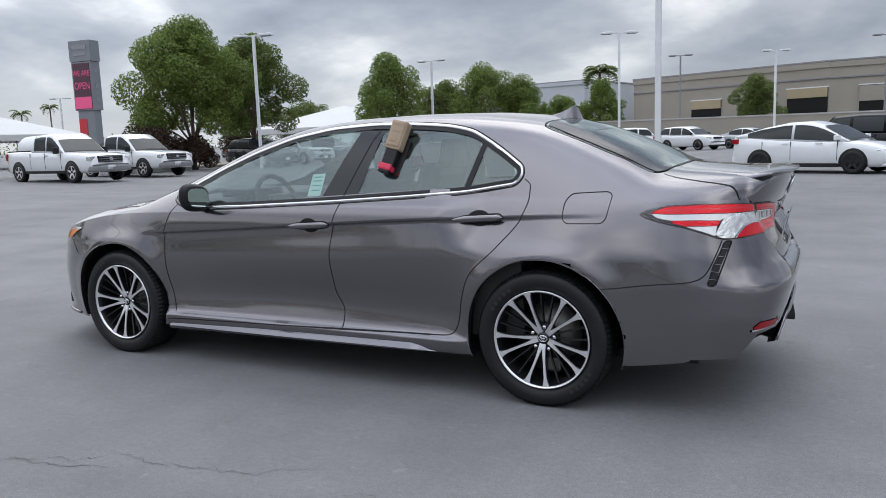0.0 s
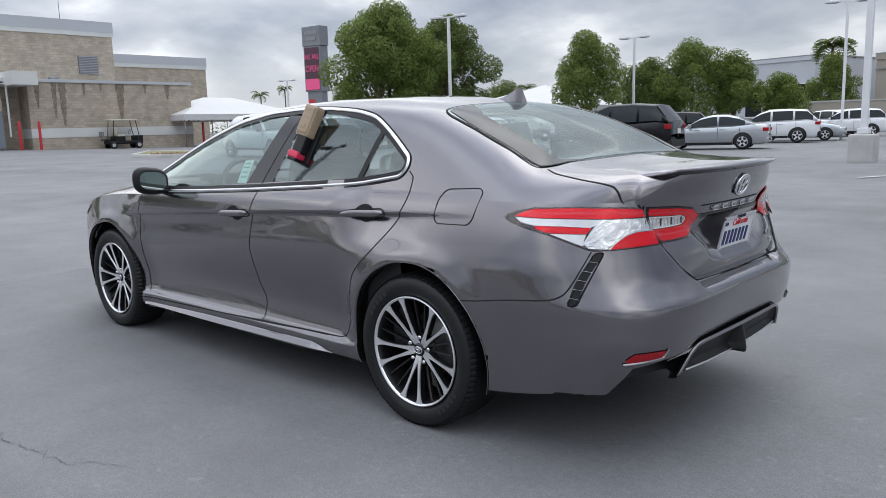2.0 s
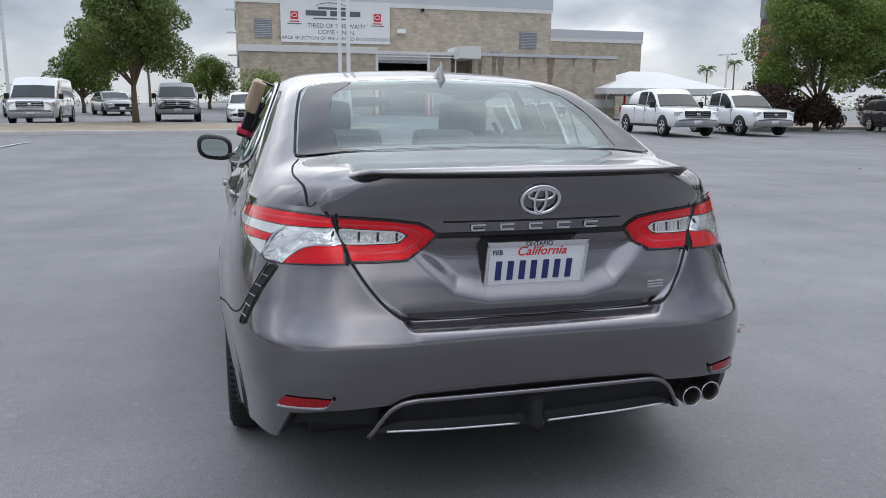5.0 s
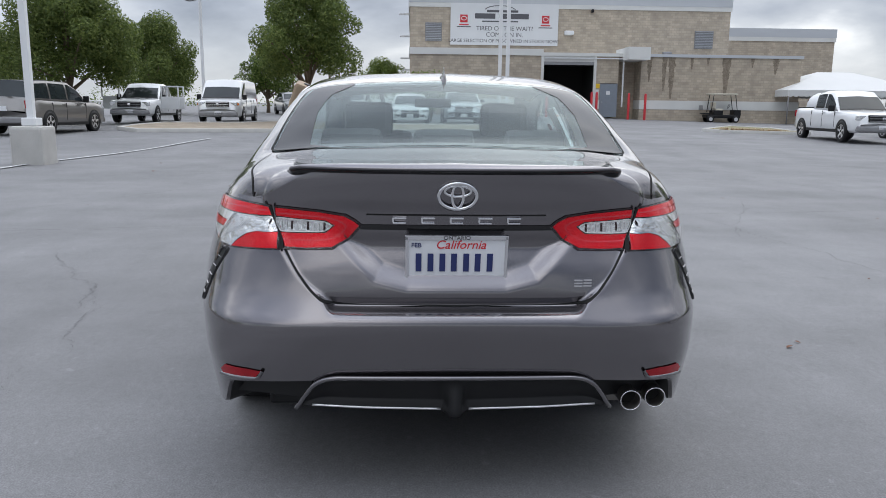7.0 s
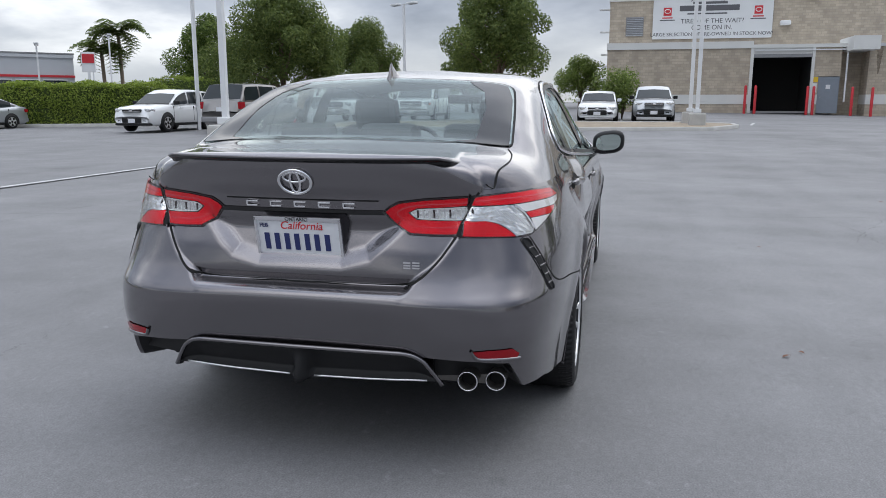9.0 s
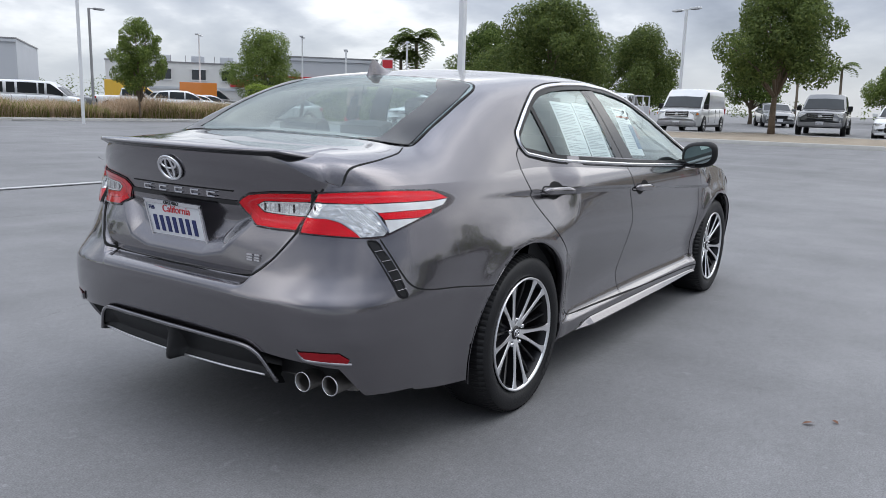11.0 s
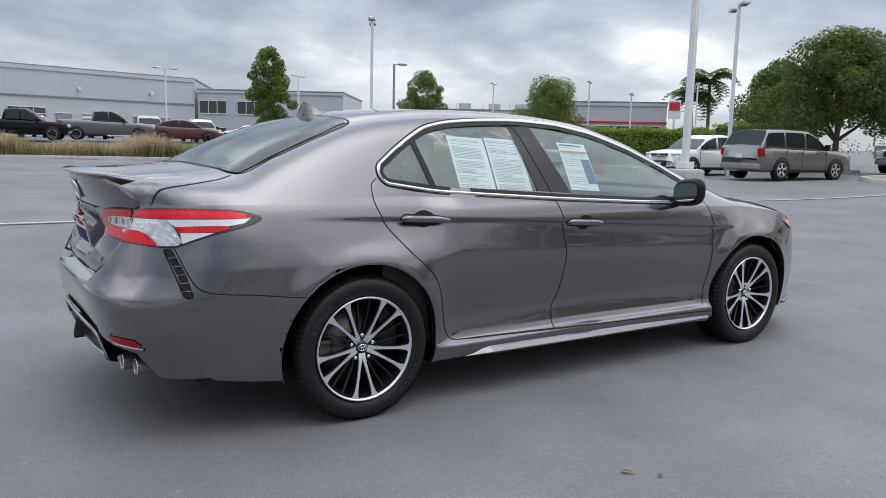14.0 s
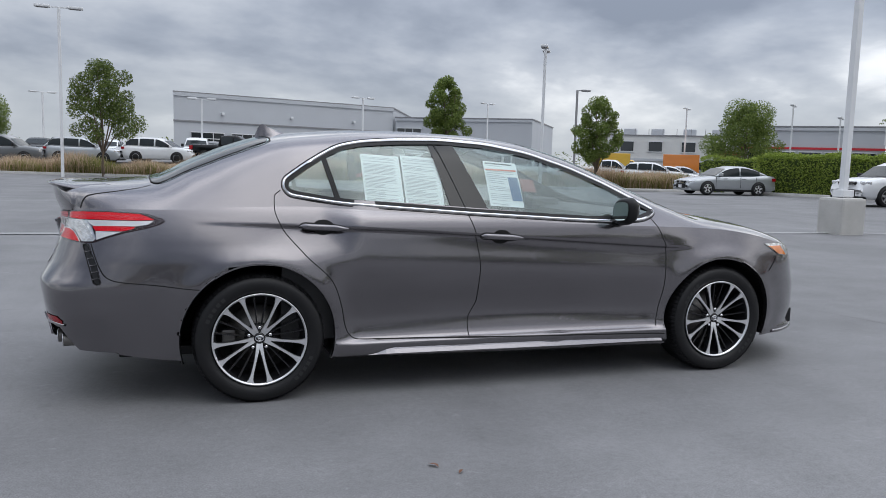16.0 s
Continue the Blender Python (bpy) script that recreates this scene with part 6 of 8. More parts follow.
# ---- white tent by the building ----
def tent(cx, cy, wx, wy, eave, peak, turn=0.0):
    z = gz(cx, cy)
    th = thing("marquee", "white canvas marquee with a scalloped edge", "tent", at=(cx, cy, z), turn=turn)
    n = 8
    vs, fs = [], []
    hx, hy = wx / 2, wy / 2
    for sx, sy in ((-1, -1), (1, -1), (1, 1), (-1, 1)):
        vs.append((sx * hx, sy * hy, eave))
    ridge = max(wy - wx, 0) / 2
    vs += [(0, -ridge - 0.01, peak), (0, ridge + 0.01, peak)]
    fs = [(0, 1, 4), (1, 2, 5, 4), (2, 3, 5), (3, 0, 4, 5)]
    part("canopy", mesh("canopy", vs, fs, CANVAS, False), None, th)
    for (ax_, ay_), (bx, by) in (((-hx, -hy), (-hx, hy)), ((-hx, hy), (hx, hy)), ((hx, -hy), (-hx, -hy)), ((hx, hy), (hx, -hy))):
        vs, fs = [], []
        m = 28
        for i in range(m * 4 + 1):
            t = i / (m * 4)
            d = 0.38 + 0.09 * abs(math.sin(math.pi * t * m))
            vs += [(ax_ + (bx - ax_) * t, ay_ + (by - ay_) * t, eave + 0.01), (ax_ + (bx - ax_) * t, ay_ + (by - ay_) * t, eave - d)]
        fs = [(2 * i, 2 * i + 2, 2 * i + 3, 2 * i + 1) for i in range(m * 4)]
        part("valance", mesh("valance", vs, fs, CANVAS), None, th)
    for i in range(4):
        for sx in (-1, 1):
            y = -hy + 0.1 + (wy - 0.2) * i / 3
            part("pole", mesh("pole", *tube([(sx * (hx - 0.1), y, 0), (sx * (hx - 0.1), y, eave)], 0.04), METALGREY), None, th)
    return th


tent(51.5, -30.7, 8.0, 10.5, 2.35, 3.75)
tent(33.5, -50.0, 11.0, 11.0, 2.5, 4.3)

# ---- lamp standards ----
def lamp_post(x, y, h, base=0.0, heads=2, turn=0.0, r=0.10, mat=WHITEPAINT):
    z = gz(x, y)
    th = thing("lamp_post", "white square lamp post on a concrete pier" if base else "tall car park lamp post with flat heads", "lamp post", "car park lamp posts", at=(x, y, z - 0.02), turn=turn)
    if base:
        part("pier", boxes(((0, 0, base / 2 - 0.05), (0.66, 0.66, base + 0.1)), bevel=0.06), CONCRETE, th, "stained concrete pier")
        part("foot", boxes(((0, 0, base + 0.09), (0.30, 0.30, 0.16)), bevel=0.02), mat, th)
    part("post", boxes(((0, 0, (h + base) / 2), (r * 2, r * 2, h - base)), bevel=0.015), mat, th)
    for k in range(heads):
        s = 1 if k == 0 else -1
        part("arm", boxes(((s * 0.28, 0, h - 0.02), (0.56, 0.06, 0.06))), mat, th)
        hd = part("lamp_head", boxes(((s * 0.75, 0, h), (0.72, 0.36, 0.13)), bevel=0.04), mat, th)
        part("lens", boxes(((s * 0.75, 0, h - 0.072), (0.5, 0.26, 0.02))), METALGREY, hd)
    return th


lamp_post(2.25, -20.6, 9.6, 0.78, 2, 0, 0.085)
lamp_post(11.66, 7.98, 10.0, 0.80, 2, 0, 0.068)
lamp_post(28.7, -3.95, 9.8, 0.62, 2, 90, 0.075)
lamp_post(30.3, -3.8, 9.8, 0.62, 2, 90, 0.075)
for x, y, h, turn in ((8.85, -42.60, 7.30, 20), (23.50, -46.50, 7.00, 0), (1.40, -62.40, 7.40, 30), (25.20, -29.10, 7.10, 10), (66.20, -48.40, 6.40, 20),
                      (44.00, 12.90, 7.00, 60), (49.20, 64.90, 7.60, 40), (52.70, 53.60, 7.40, 40), (14.40, 65.90, 6.30, 10), (72.60, 57.50, 7.80, 40), (15.50, 30.50, 7.10, 60),
                      (24.90, 16.50, 6.90, 50), (-7.41, 38.76, 8.49, 0), (30.73, 75.45, 7.93, 30), (51.16, 46.50, 5.86, 40), (-0.01, 60.86, 5.0, 0), (-13.13, 71.86, 5.65, 20), (58.44, 44.93, 7.07, 40), (52.11, 29.28, 5.86, 30)):
    lamp_post(x, y, h, 0, 2, turn, 0.07)
lamp_post(27.7, 49.5, 7.2, 0, 1, 0, 0.07, METALGREY)
for x, y, h in ((10.5, -73.5, 8.6), (-6.5, -69.0, 8.6)):
    lamp_post(x, y, h, 0, 2, 10, 0.08, METALGREY)

# ---- kerbed islands, lines and wheel stops ----
def island(name, label, outline, mat, h=0.15):
    ring = ring_round(np.array(outline, float), 5)
    th = thing(name, label, "kerb", kind="structure")
    z = [gz(x, y) for x, y in ring]
    inner = offset_ring(ring, 0.16)
    n = len(ring)
    vs = [(x, y, q - 0.1) for (x, y), q in zip(ring, z)] + [(x, y, q + h - 0.02) for (x, y), q in zip(ring, z)] + [(x * 0.9 + i * 0.1, y * 0.9 + j * 0.1, q + h) for (x, y), (i, j), q in zip(ring, inner, z)] + [(x, y, q + h) for (x, y), q in zip(inner, z)] + [(x, y, q) for (x, y), q in zip(inner, z)]
    fs = [(r * n + i, r * n + (i + 1) % n, (r + 1) * n + (i + 1) % n, (r + 1) * n + i) for r in range(4) for i in range(n)]
    part("kerb", mesh("kerb", vs, fs, CONCRETE), None, th, "pale concrete kerb")
    p, f = drape(inner, lambda u, v: np.stack([u, v, ground_z(u, v) + h - 0.03], 1), 0, 1.5)
    part("bed", mesh("bed", p, f, mat), None, th, "dry planted bed")


island("planting_island", "long kerbed island of dry mulch", [(28.6, -5.6), (26.4, -4.4), (25.2, 0), (25.0, 6), (24.7, 10.4), (26.5, 11.8), (29.0, 11.9), (31.4, 11.5), (31.4, 8), (33.0, 6.6), (33.0, 4.9), (31.5, 3.5), (31.0, 0), (31.2, -4.4), (30.2, -5.6)], SOIL)
island("planting_island", "small kerbed grass island", [(28.6, -17.4), (29.4, -13.6), (31.0, -13.4), (36.0, -16.8), (34.0, -18.2)], TURF)
island("planting_island", "kerbed island of mulch under the trees", [(28.6, -23.6), (35.0, -23.4), (35.5, -39.0), (31.6, -38.0), (30.6, -30.6)], SOIL)
island("planting_island", "kerbed strip of soil along the grasses", [(25.2, 30.4), (22.5, 31.6), (15.5, 35.0), (3.5, 39.4), (-16.0, 44.9), (-15.0, 49.0), (4.5, 43.8), (16.5, 39.6), (26.0, 34.6)], SOIL)
island("planting_island", "kerbed bed of the clipped hedge", [(26.4, 30.0), (28.4, 20.4), (31.4, 20.4), (30.0, 31.0)], SOIL)
island("planting_island", "small kerbed bed round a tree", [(29.8, 14.9), (30.0, 16.6), (32.6, 16.8), (32.8, 15.1)], SOIL)


def road_line(pts, w=0.10):
    pts = np.array(pts, float)
    d = (pts[-1] - pts[0]) / np.linalg.norm(pts[-1] - pts[0])
    n = np.array([-d[1], d[0]]) * w / 2
    k = 24
    rows = [pts[0] + (pts[-1] - pts[0]) * i / k for i in range(k + 1)]
    vs = [(*(p + s * n), gz(*p) + 0.022) for p in rows for s in (-1, 1)]
    fs = [(2 * i, 2 * i + 1, 2 * i + 3, 2 * i + 2) for i in range(k)]
    tagged(new("road_line", mesh("road_line", vs, fs, LINEPAINT)), "worn white painted line on the asphalt", "road marking", kind="structure")


road_line([(-9.0, 8.22), (12.0, 8.0)], 0.11)
road_line([(12.0, 8.0), (21.0, 6.75)], 0.11)
road_line([(0.2, -15.2), (0.7, -14.2)], 0.10)
road_line([(12.4, -21.9), (18.0, -21.2)], 0.10)
road_line([(31.0, -6.4), (33.5, -6.9)], 0.12)
road_line([(32.0, -0.9), (35.5, -0.9)], 0.1)
road_line([(32.0, -3.9), (35.5, -3.9)], 0.1)
road_line([(22.0, -27.0), (27.0, -27.3)], 0.1)
for x, y, a in ((9.6, 36.2, -20), (15.4, 34.4, -22), (3.2, 38.6, -18), (-6.0, 41.2, -16), (22.0, 31.4, -24)):
    th = thing("wheel_stop", "pale concrete wheel stop on asphalt", "wheel stop", "wheel stops", at=(x, y, gz(x, y)), turn=a)
    part("block", boxes(((0, 0, 0.06), (1.9, 0.16, 0.12)), bevel=0.03), CONCRETE, th)

# cracks: thin dark irregular seams
CRACK = material("dark_crack", (0.085, 0.085, 0.087), 0.95, vary=0.3, vary_scale=5)
def crack(p0, p1, seed, w=0.008, wander=0.13):
    rr = random.Random(seed)
    a, b = np.array(p0, float), np.array(p1, float)
    n = 90
    d = (b - a) / np.linalg.norm(b - a)
    nn = np.array([-d[1], d[0]])
    off, o = [], 0.0
    for i in range(n + 1):
        o = o * 0.97 + rr.uniform(-1, 1) * wander * 0.22
        off.append(o * min(1, 4 * i / n, 4 * (1 - i / n)) )
    vs = []
    for i in range(n + 1):
        t = i / n
        p = a + (b - a) * t + nn * off[i]
        ww = 0.5 * w * rr.uniform(0.25, 1.0) * min(1, 8 * t + 0.1, 8 * (1 - t) + 0.1)
        for s in (-1, 1):
            q = p + nn * s * ww / 2
            vs.append((q[0], q[1], gz(*q) + 0.003))
    fs = [(2 * i, 2 * i + 1, 2 * i + 3, 2 * i + 2) for i in range(n)]
    tagged(new("crack", mesh("crack", vs, fs, CRACK)), "thin dark crack in the asphalt", "crack", "cracks in the asphalt", kind="structure")


for i, (a, b, w) in enumerate((((1.9, 3.2), (-0.1, 2.2), .012), ((0.8, 2.4), (-0.9, 1.9), .009), ((-1.0, 2.1), (-2.0, 1.9), .007), ((-2.6, 2.6), (-3.1, 3.0), .006), ((5.5, -9), (2.0, 9.5), .02), ((3.6, -7), (14, -6.2), .018), ((9, -12), (10, 14), .02),
                           ((6.0, -4.6), (2.8, -3.2), .014), ((1.0, -3.7), (4.2, -3.3), .014), ((-6, 6.2), (4, 5.4), .02), ((-3, 11), (20, 12.5), .02), ((-8, -9), (12, -10.5), .02), ((-4, -14), (9, -15), .02), ((16, -14), (17, 10), .02), ((-0.6, -2.6), (0.3, -3.4), .006), ((8.2, 3), (1.9, 6.2), .016), ((3.2, 1.5), (3.0, 5.5), .012))):
    crack(a, b, i + 3, w)

# scattered leaves and specks on the asphalt
LEAF = material("dry_brown_leaf", (0.16, 0.075, 0.045), 0.8, vary=0.3, vary_scale=30)
def fallen_leaf(x, y, s, seed):
    rr = random.Random(seed)
    a = rr.uniform(0, 6.28)
    pts = [(-1, 0, 0), (-0.3, 0.45, 0.25), (0.5, 0.4, 0.3), (1.1, 0, 0.1), (0.5, -0.35, 0.45), (-0.3, -0.4, 0.35)]
    vs = [(x + s * (u * math.cos(a) - v * math.sin(a)), y + s * (u * math.sin(a) + v * math.cos(a)), gz(x, y) + 0.004 + s * w) for u, v, w in pts]
    tagged(new("fallen_leaf", mesh("fallen_leaf", vs, [(0, 1, 5), (1, 2, 4, 5), (2, 3, 4)], LEAF, False)), "small curled dry leaf on the asphalt", "leaf", "fallen leaves")


for i, (x, y, s) in enumerate(((-0.81, -1.93, 0.028), (-0.72, -2.02, 0.018), (0.9, -3.4, 0.016), (2.4, -2.3, 0.018), (3.4, -3.0, 0.016), (-4.3, 3.6, 0.02), (5.0, 4.2, 0.03), (7.5, 3.0, 0.03), (6.2, -4.4, 0.03), (3.0, 6.5, 0.03), (12, 5.5, 0.05), (10, 5.0, 0.05), (9, -12, 0.05), (4.2, -5.5, 0.025))):
    fallen_leaf(x, y, s, i)

# ---- trees, hedges and grasses ----
def foliage(name, base, dark, light):
    """Leaf surface: its tone differs from leaf to leaf and clump to clump."""
    m = bpy.data.materials.new(name)
    m.use_nodes = True
    n, l = m.node_tree.nodes, m.node_tree.links
    b = n["Principled BSDF"]
    g = n.new("ShaderNodeNewGeometry")
    r = n.new("ShaderNodeValToRGB")
    e = r.color_ramp.elements
    e[0].position, e[0].color, e[1].position, e[1].color = 0.0, (*dark, 1), 1.0, (*light, 1)
    k = e.new(0.55)
    k.color = (*base, 1)
    l.new(g.outputs["Random Per Island"], r.inputs["Fac"])
    l.new(r.outputs["Color"], b.inputs["Base Color"])
    b.inputs["Roughness"].default_value = 0.55
    tr = n.new("ShaderNodeBsdfTranslucent")
    l.new(r.outputs["Color"], tr.inputs["Color"])
    mx = n.new("ShaderNodeMixShader")
    mx.inputs[0].default_value = 0.5
    b.inputs["Specular IOR Level"].default_value = 0.25
    l.new(b.outputs[0], mx.inputs[1])
    l.new(tr.outputs[0], mx.inputs[2])
    l.new(mx.outputs[0], n["Material Output"].inputs[0])
    return m


LEAVES = foliage("green_leaves", (0.168, 0.228, 0.056), (0.100, 0.145, 0.036), (0.265, 0.33, 0.09))
DARKLEAVES = foliage("dark_green_leaves", (0.132, 0.178, 0.050), (0.080, 0.115, 0.033), (0.215, 0.26, 0.075))
BRIGHTLEAVES = foliage("light_green_leaves", (0.13, 0.19, 0.045), (0.05, 0.085, 0.02), (0.23, 0.29, 0.08))
PURPLELEAVES = foliage("purplish_leaves", (0.075, 0.045, 0.035), (0.03, 0.022, 0.018), (0.12, 0.08, 0.05))
HEDGELEAVES = foliage("hedge_leaves", (0.24, 0.32, 0.050), (0.13, 0.19, 0.03), (0.36, 0.43, 0.09))
BARK = material("rough_bark", (0.16, 0.12, 0.085), 0.95, vary=0.25, vary_scale=6, bump=0.7, bump_scale=18)
PALMTRUNK = material("palm_trunk", (0.20, 0.16, 0.12), 0.95, vary=0.25, vary_scale=5, bump=0.6, bump_scale=9)


def leaf_cloud(name, clumps, count, size, seed, mat):
    """Many small leaf blades on and in a set of clumps (x, y, z, radius)."""
    rr = np.random.RandomState(seed)
    cl = np.array(clumps, float)
    wts = cl[:, 3] ** 2
    which = rr.choice(len(cl), count, p=wts / wts.sum())
    d = rr.normal(size=(count, 3))
    d /= np.linalg.norm(d, axis=1)[:, None]
    rad = cl[which, 3] * (0.55 + 0.55 * rr.rand(count) ** 0.6)
    c = cl[which, :3] + d * rad[:, None] * np.array([1, 1, 0.86])
    nrm = d + rr.normal(size=(count, 3)) * 0.65 + np.array([0, 0, 0.35])
    nrm /= np.linalg.norm(nrm, axis=1)[:, None]
    u = np.cross(nrm, rr.normal(size=(count, 3)))
    u /= np.maximum(np.linalg.norm(u, axis=1), 1e-6)[:, None]
    v = np.cross(nrm, u)
    s = size * (0.6 + 0.8 * rr.rand(count))[:, None]
    pts = np.stack([c - u * s, c + v * s * 0.45 - u * s * 0.1, c + u * s * 0.9 - nrm * s * 0.25, c - v * s * 0.45 - u * s * 0.1], 1).reshape(-1, 3)
    me = bpy.data.meshes.new(name)
    me.vertices.add(count * 4)
    me.vertices.foreach_set("co", pts.ravel())
    me.loops.add(count * 4)
    me.loops.foreach_set("vertex_index", np.arange(count * 4))
    me.polygons.add(count)
    me.polygons.foreach_set("loop_start", np.arange(count) * 4)
    me.polygons.foreach_set("loop_total", np.full(count, 4))
    me.materials.append(mat)
    me.update()
    me.validate()
    return me


def crown_clumps(seed, w, h, z0, n, gap=0.0, upright=0.0):
    rr = random.Random(seed)
    out = []
    for i in range(n):
        t = (i + 0.5) / n
        z = z0 + h * (0.12 + 0.80 * t)
        prof = math.sin(math.pi * min(1, 0.12 + 0.88 * t) ** (0.75 + upright)) ** 0.62
        a = i * 2.39996 + rr.uniform(-0.4, 0.4)
        r = w / 2 * prof * rr.uniform(0.38, 0.90)
        rad = w * rr.uniform(0.085, 0.185) * (1 - gap)
        out.append((r * math.cos(a), r * math.sin(a), z, rad))
    out.append((0, 0, z0 + h * 0.5, w * 0.24 * (1 - gap)))
    return out


def tree(x, y, height, width, trunk_h, mat, seed, leaves=5200, leaf=0.16, gap=0.0, upright=0.0, trunk_r=0.16, label="green broadleaf tree with a full uneven crown", base_z=None):
    z = gz(x, y) if base_z is None else base_z
    th = thing("tree", label, "tree", "trees of the car park", at=(x, y, z), turn=seed * 47 % 360)
    rr = random.Random(seed)
    cl = crown_clumps(seed, width, height - trunk_h, trunk_h, 34, gap, upright)
    fork = trunk_h * 0.9
    pieces = [tube([(0, 0, -0.1), (0.03, 0.02, fork * 0.5), (rr.uniform(-0.1, 0.1), rr.uniform(-0.1, 0.1), fork), (0, 0, trunk_h + (height - trunk_h) * 0.45)], trunk_r, 8, taper=trunk_r * 0.35)]
    part("trunk", mesh("trunk", *pieces[0], BARK), None, th, "rough brown trunk")
    for i in range(0, len(cl) - 1, 4):
        cx, cy, cz, _ = cl[i]
        m = (cx * 0.45, cy * 0.45, fork + (cz - fork) * 0.55)
        part("limb", mesh("limb", *tube([(0, 0, fork * 0.88), m, (cx, cy, cz)], trunk_r * 0.45, 6, taper=0.02), BARK), None, th)
    part("crown", leaf_cloud("crown", cl, int(leaves * 5.2), leaf * 0.50, seed, mat), None, th, "crown of small leaves")
    return th


tree(28.9, -27.9, 7.85, 7.0, 1.70, LEAVES, 1, 9000, 0.17)
tree(28.6, -32.7, 7.90, 5.58, 1.77, DARKLEAVES, 2, 6500, 0.16, gap=0.06)
tree(24.9, -42.6, 7.24, 5.05, 1.80, LEAVES, 3, 5200, 0.16)
tree(24.9, -51.6, 5.80, 5.30, 1.41, DARKLEAVES, 4, 4200, 0.17)
tree(22.1, -52.9, 7.04, 6.37, 1.41, LEAVES, 5, 5200, 0.17)
tree(19.3, -53.8, 5.99, 4.42, 1.42, LEAVES, 6, 3500, 0.17)
tree(16.8, -56.4, 4.38, 3.97, 1.15, LEAVES, 7, 2500, 0.17)
tree(17.1, -69.8, 6.65, 4.76, 1.36, LEAVES, 8, 3000, 0.17, gap=0.1)
tree(3.7, -74.4, 6.37, 5.24, 1.52, DARKLEAVES, 9, 3500, 0.17, gap=0.12)
tree(32.3, 5.0, 6.78, 6.42, 2.14, DARKLEAVES, 10, 7000, 0.15, gap=0.14, trunk_r=0.17, label="broadleaf tree with an open leaning crown")
tree(31.2, 15.5, 6.10, 6.90, 1.86, DARKLEAVES, 11, 9500, 0.16, trunk_r=0.2)
tree(47.7, 17.0, 6.34, 5.83, 1.50, DARKLEAVES, 12, 5000, 0.17)
tree(41.8, 25.3, 6.72, 5.51, 1.60, BRIGHTLEAVES, 13, 4200, 0.17, gap=0.1)
tree(52.3, 10.5, 4.37, 4.39, 1.23, BRIGHTLEAVES, 14, 2400, 0.17)
tree(59.8, 2.6, 3.96, 4.30, 1.03, LEAVES, 15, 2200, 0.17)
tree(11.9, 34.7, 6.10, 2.7, 1.25, LEAVES, 16, 3600, 0.12, gap=0.04, upright=0.45, trunk_r=0.09, label="young upright tree in the grass strip")
tree(20.2, 33.1, 5.23, 2.9, 1.25, LEAVES, 17, 3000, 0.12, gap=0.04, upright=0.35, trunk_r=0.08, label="young upright tree in the grass strip")
tree(-5.7, 41.1, 6.37, 4.31, 1.53, DARKLEAVES, 18, 3000, 0.13, gap=0.16, upright=0.1, trunk_r=0.09, label="young tree with a sparse crown in the grass strip")
tree(45.9, 51.7, 7.30, 7.01, 1.29, LEAVES, 19, 5200, 0.17)
tree(-18.6, 73.5, 6.4, 6.24, 1.47, LEAVES, 20, 3500, 0.18)
tree(-26.0, 71.6, 7.1, 6.43, 1.47, BRIGHTLEAVES, 21, 3500, 0.18)
tree(53.5, 18.3, 4.69, 4.78, 1.04, BRIGHTLEAVES, 22, 2200, 0.18)
tree(39.0, -51.9, 4.84, 5.62, 1.04, DARKLEAVES, 23, 2500, 0.18)
tree(44.3, -49.9, 4.31, 4.30, 1.03, DARKLEAVES, 24, 2000, 0.18)
tree(36.4, -73.9, 4.66, 5.75, 0.99, LEAVES, 25, 2500, 0.2)


def shrub(x, y, w, d, h, mat, seed, label, n=2600):
    th = thing("shrub", label, "shrub", at=(x, y, gz(x, y) + 0.1))
    rr = random.Random(seed)
    cl = [(rr.uniform(-d, d) * 0.4, rr.uniform(-w, w) * 0.42, h * rr.uniform(0.25, 0.72), h * rr.uniform(0.22, 0.34)) for _ in range(12)]
    for k in range(4):
        part("stem", mesh("stem", *tube([(0, 0, -0.1), (rr.uniform(-0.4, 0.4), rr.uniform(-w, w) * 0.2, h * 0.5)], 0.04, 5, taper=0.015), BARK), None, th)
    part("crown", leaf_cloud("crown", cl, n * 2, 0.08, seed, mat), None, th)


shrub(29.0, -23.7, 2.6, 2.4, 2.3, PURPLELEAVES, 31, "dense purplish shrub beside the kerb", 3600)
shrub(29.6, -25.4, 2.6, 2.4, 2.5, PURPLELEAVES, 32, "dense purplish shrub beside the kerb", 3600)
shrub(28.6, -27.8, 2.4, 2.4, 1.9, PURPLELEAVES, 33, "dense purplish shrub beside the kerb", 2800)
shrub(29.8, -32.8, 2.4, 2.0, 1.9, PURPLELEAVES, 34, "low reddish shrub beside the kerb", 2400)
shrub(30.0, -36.6, 2.4, 2.0, 1.7, BRIGHTLEAVES, 35, "low green shrub beside the kerb", 2400)
shrub(36.9, -0.9, 1.8, 1.6, 2.6, LEAVES, 36, "rounded green shrub by the wall", 1800)


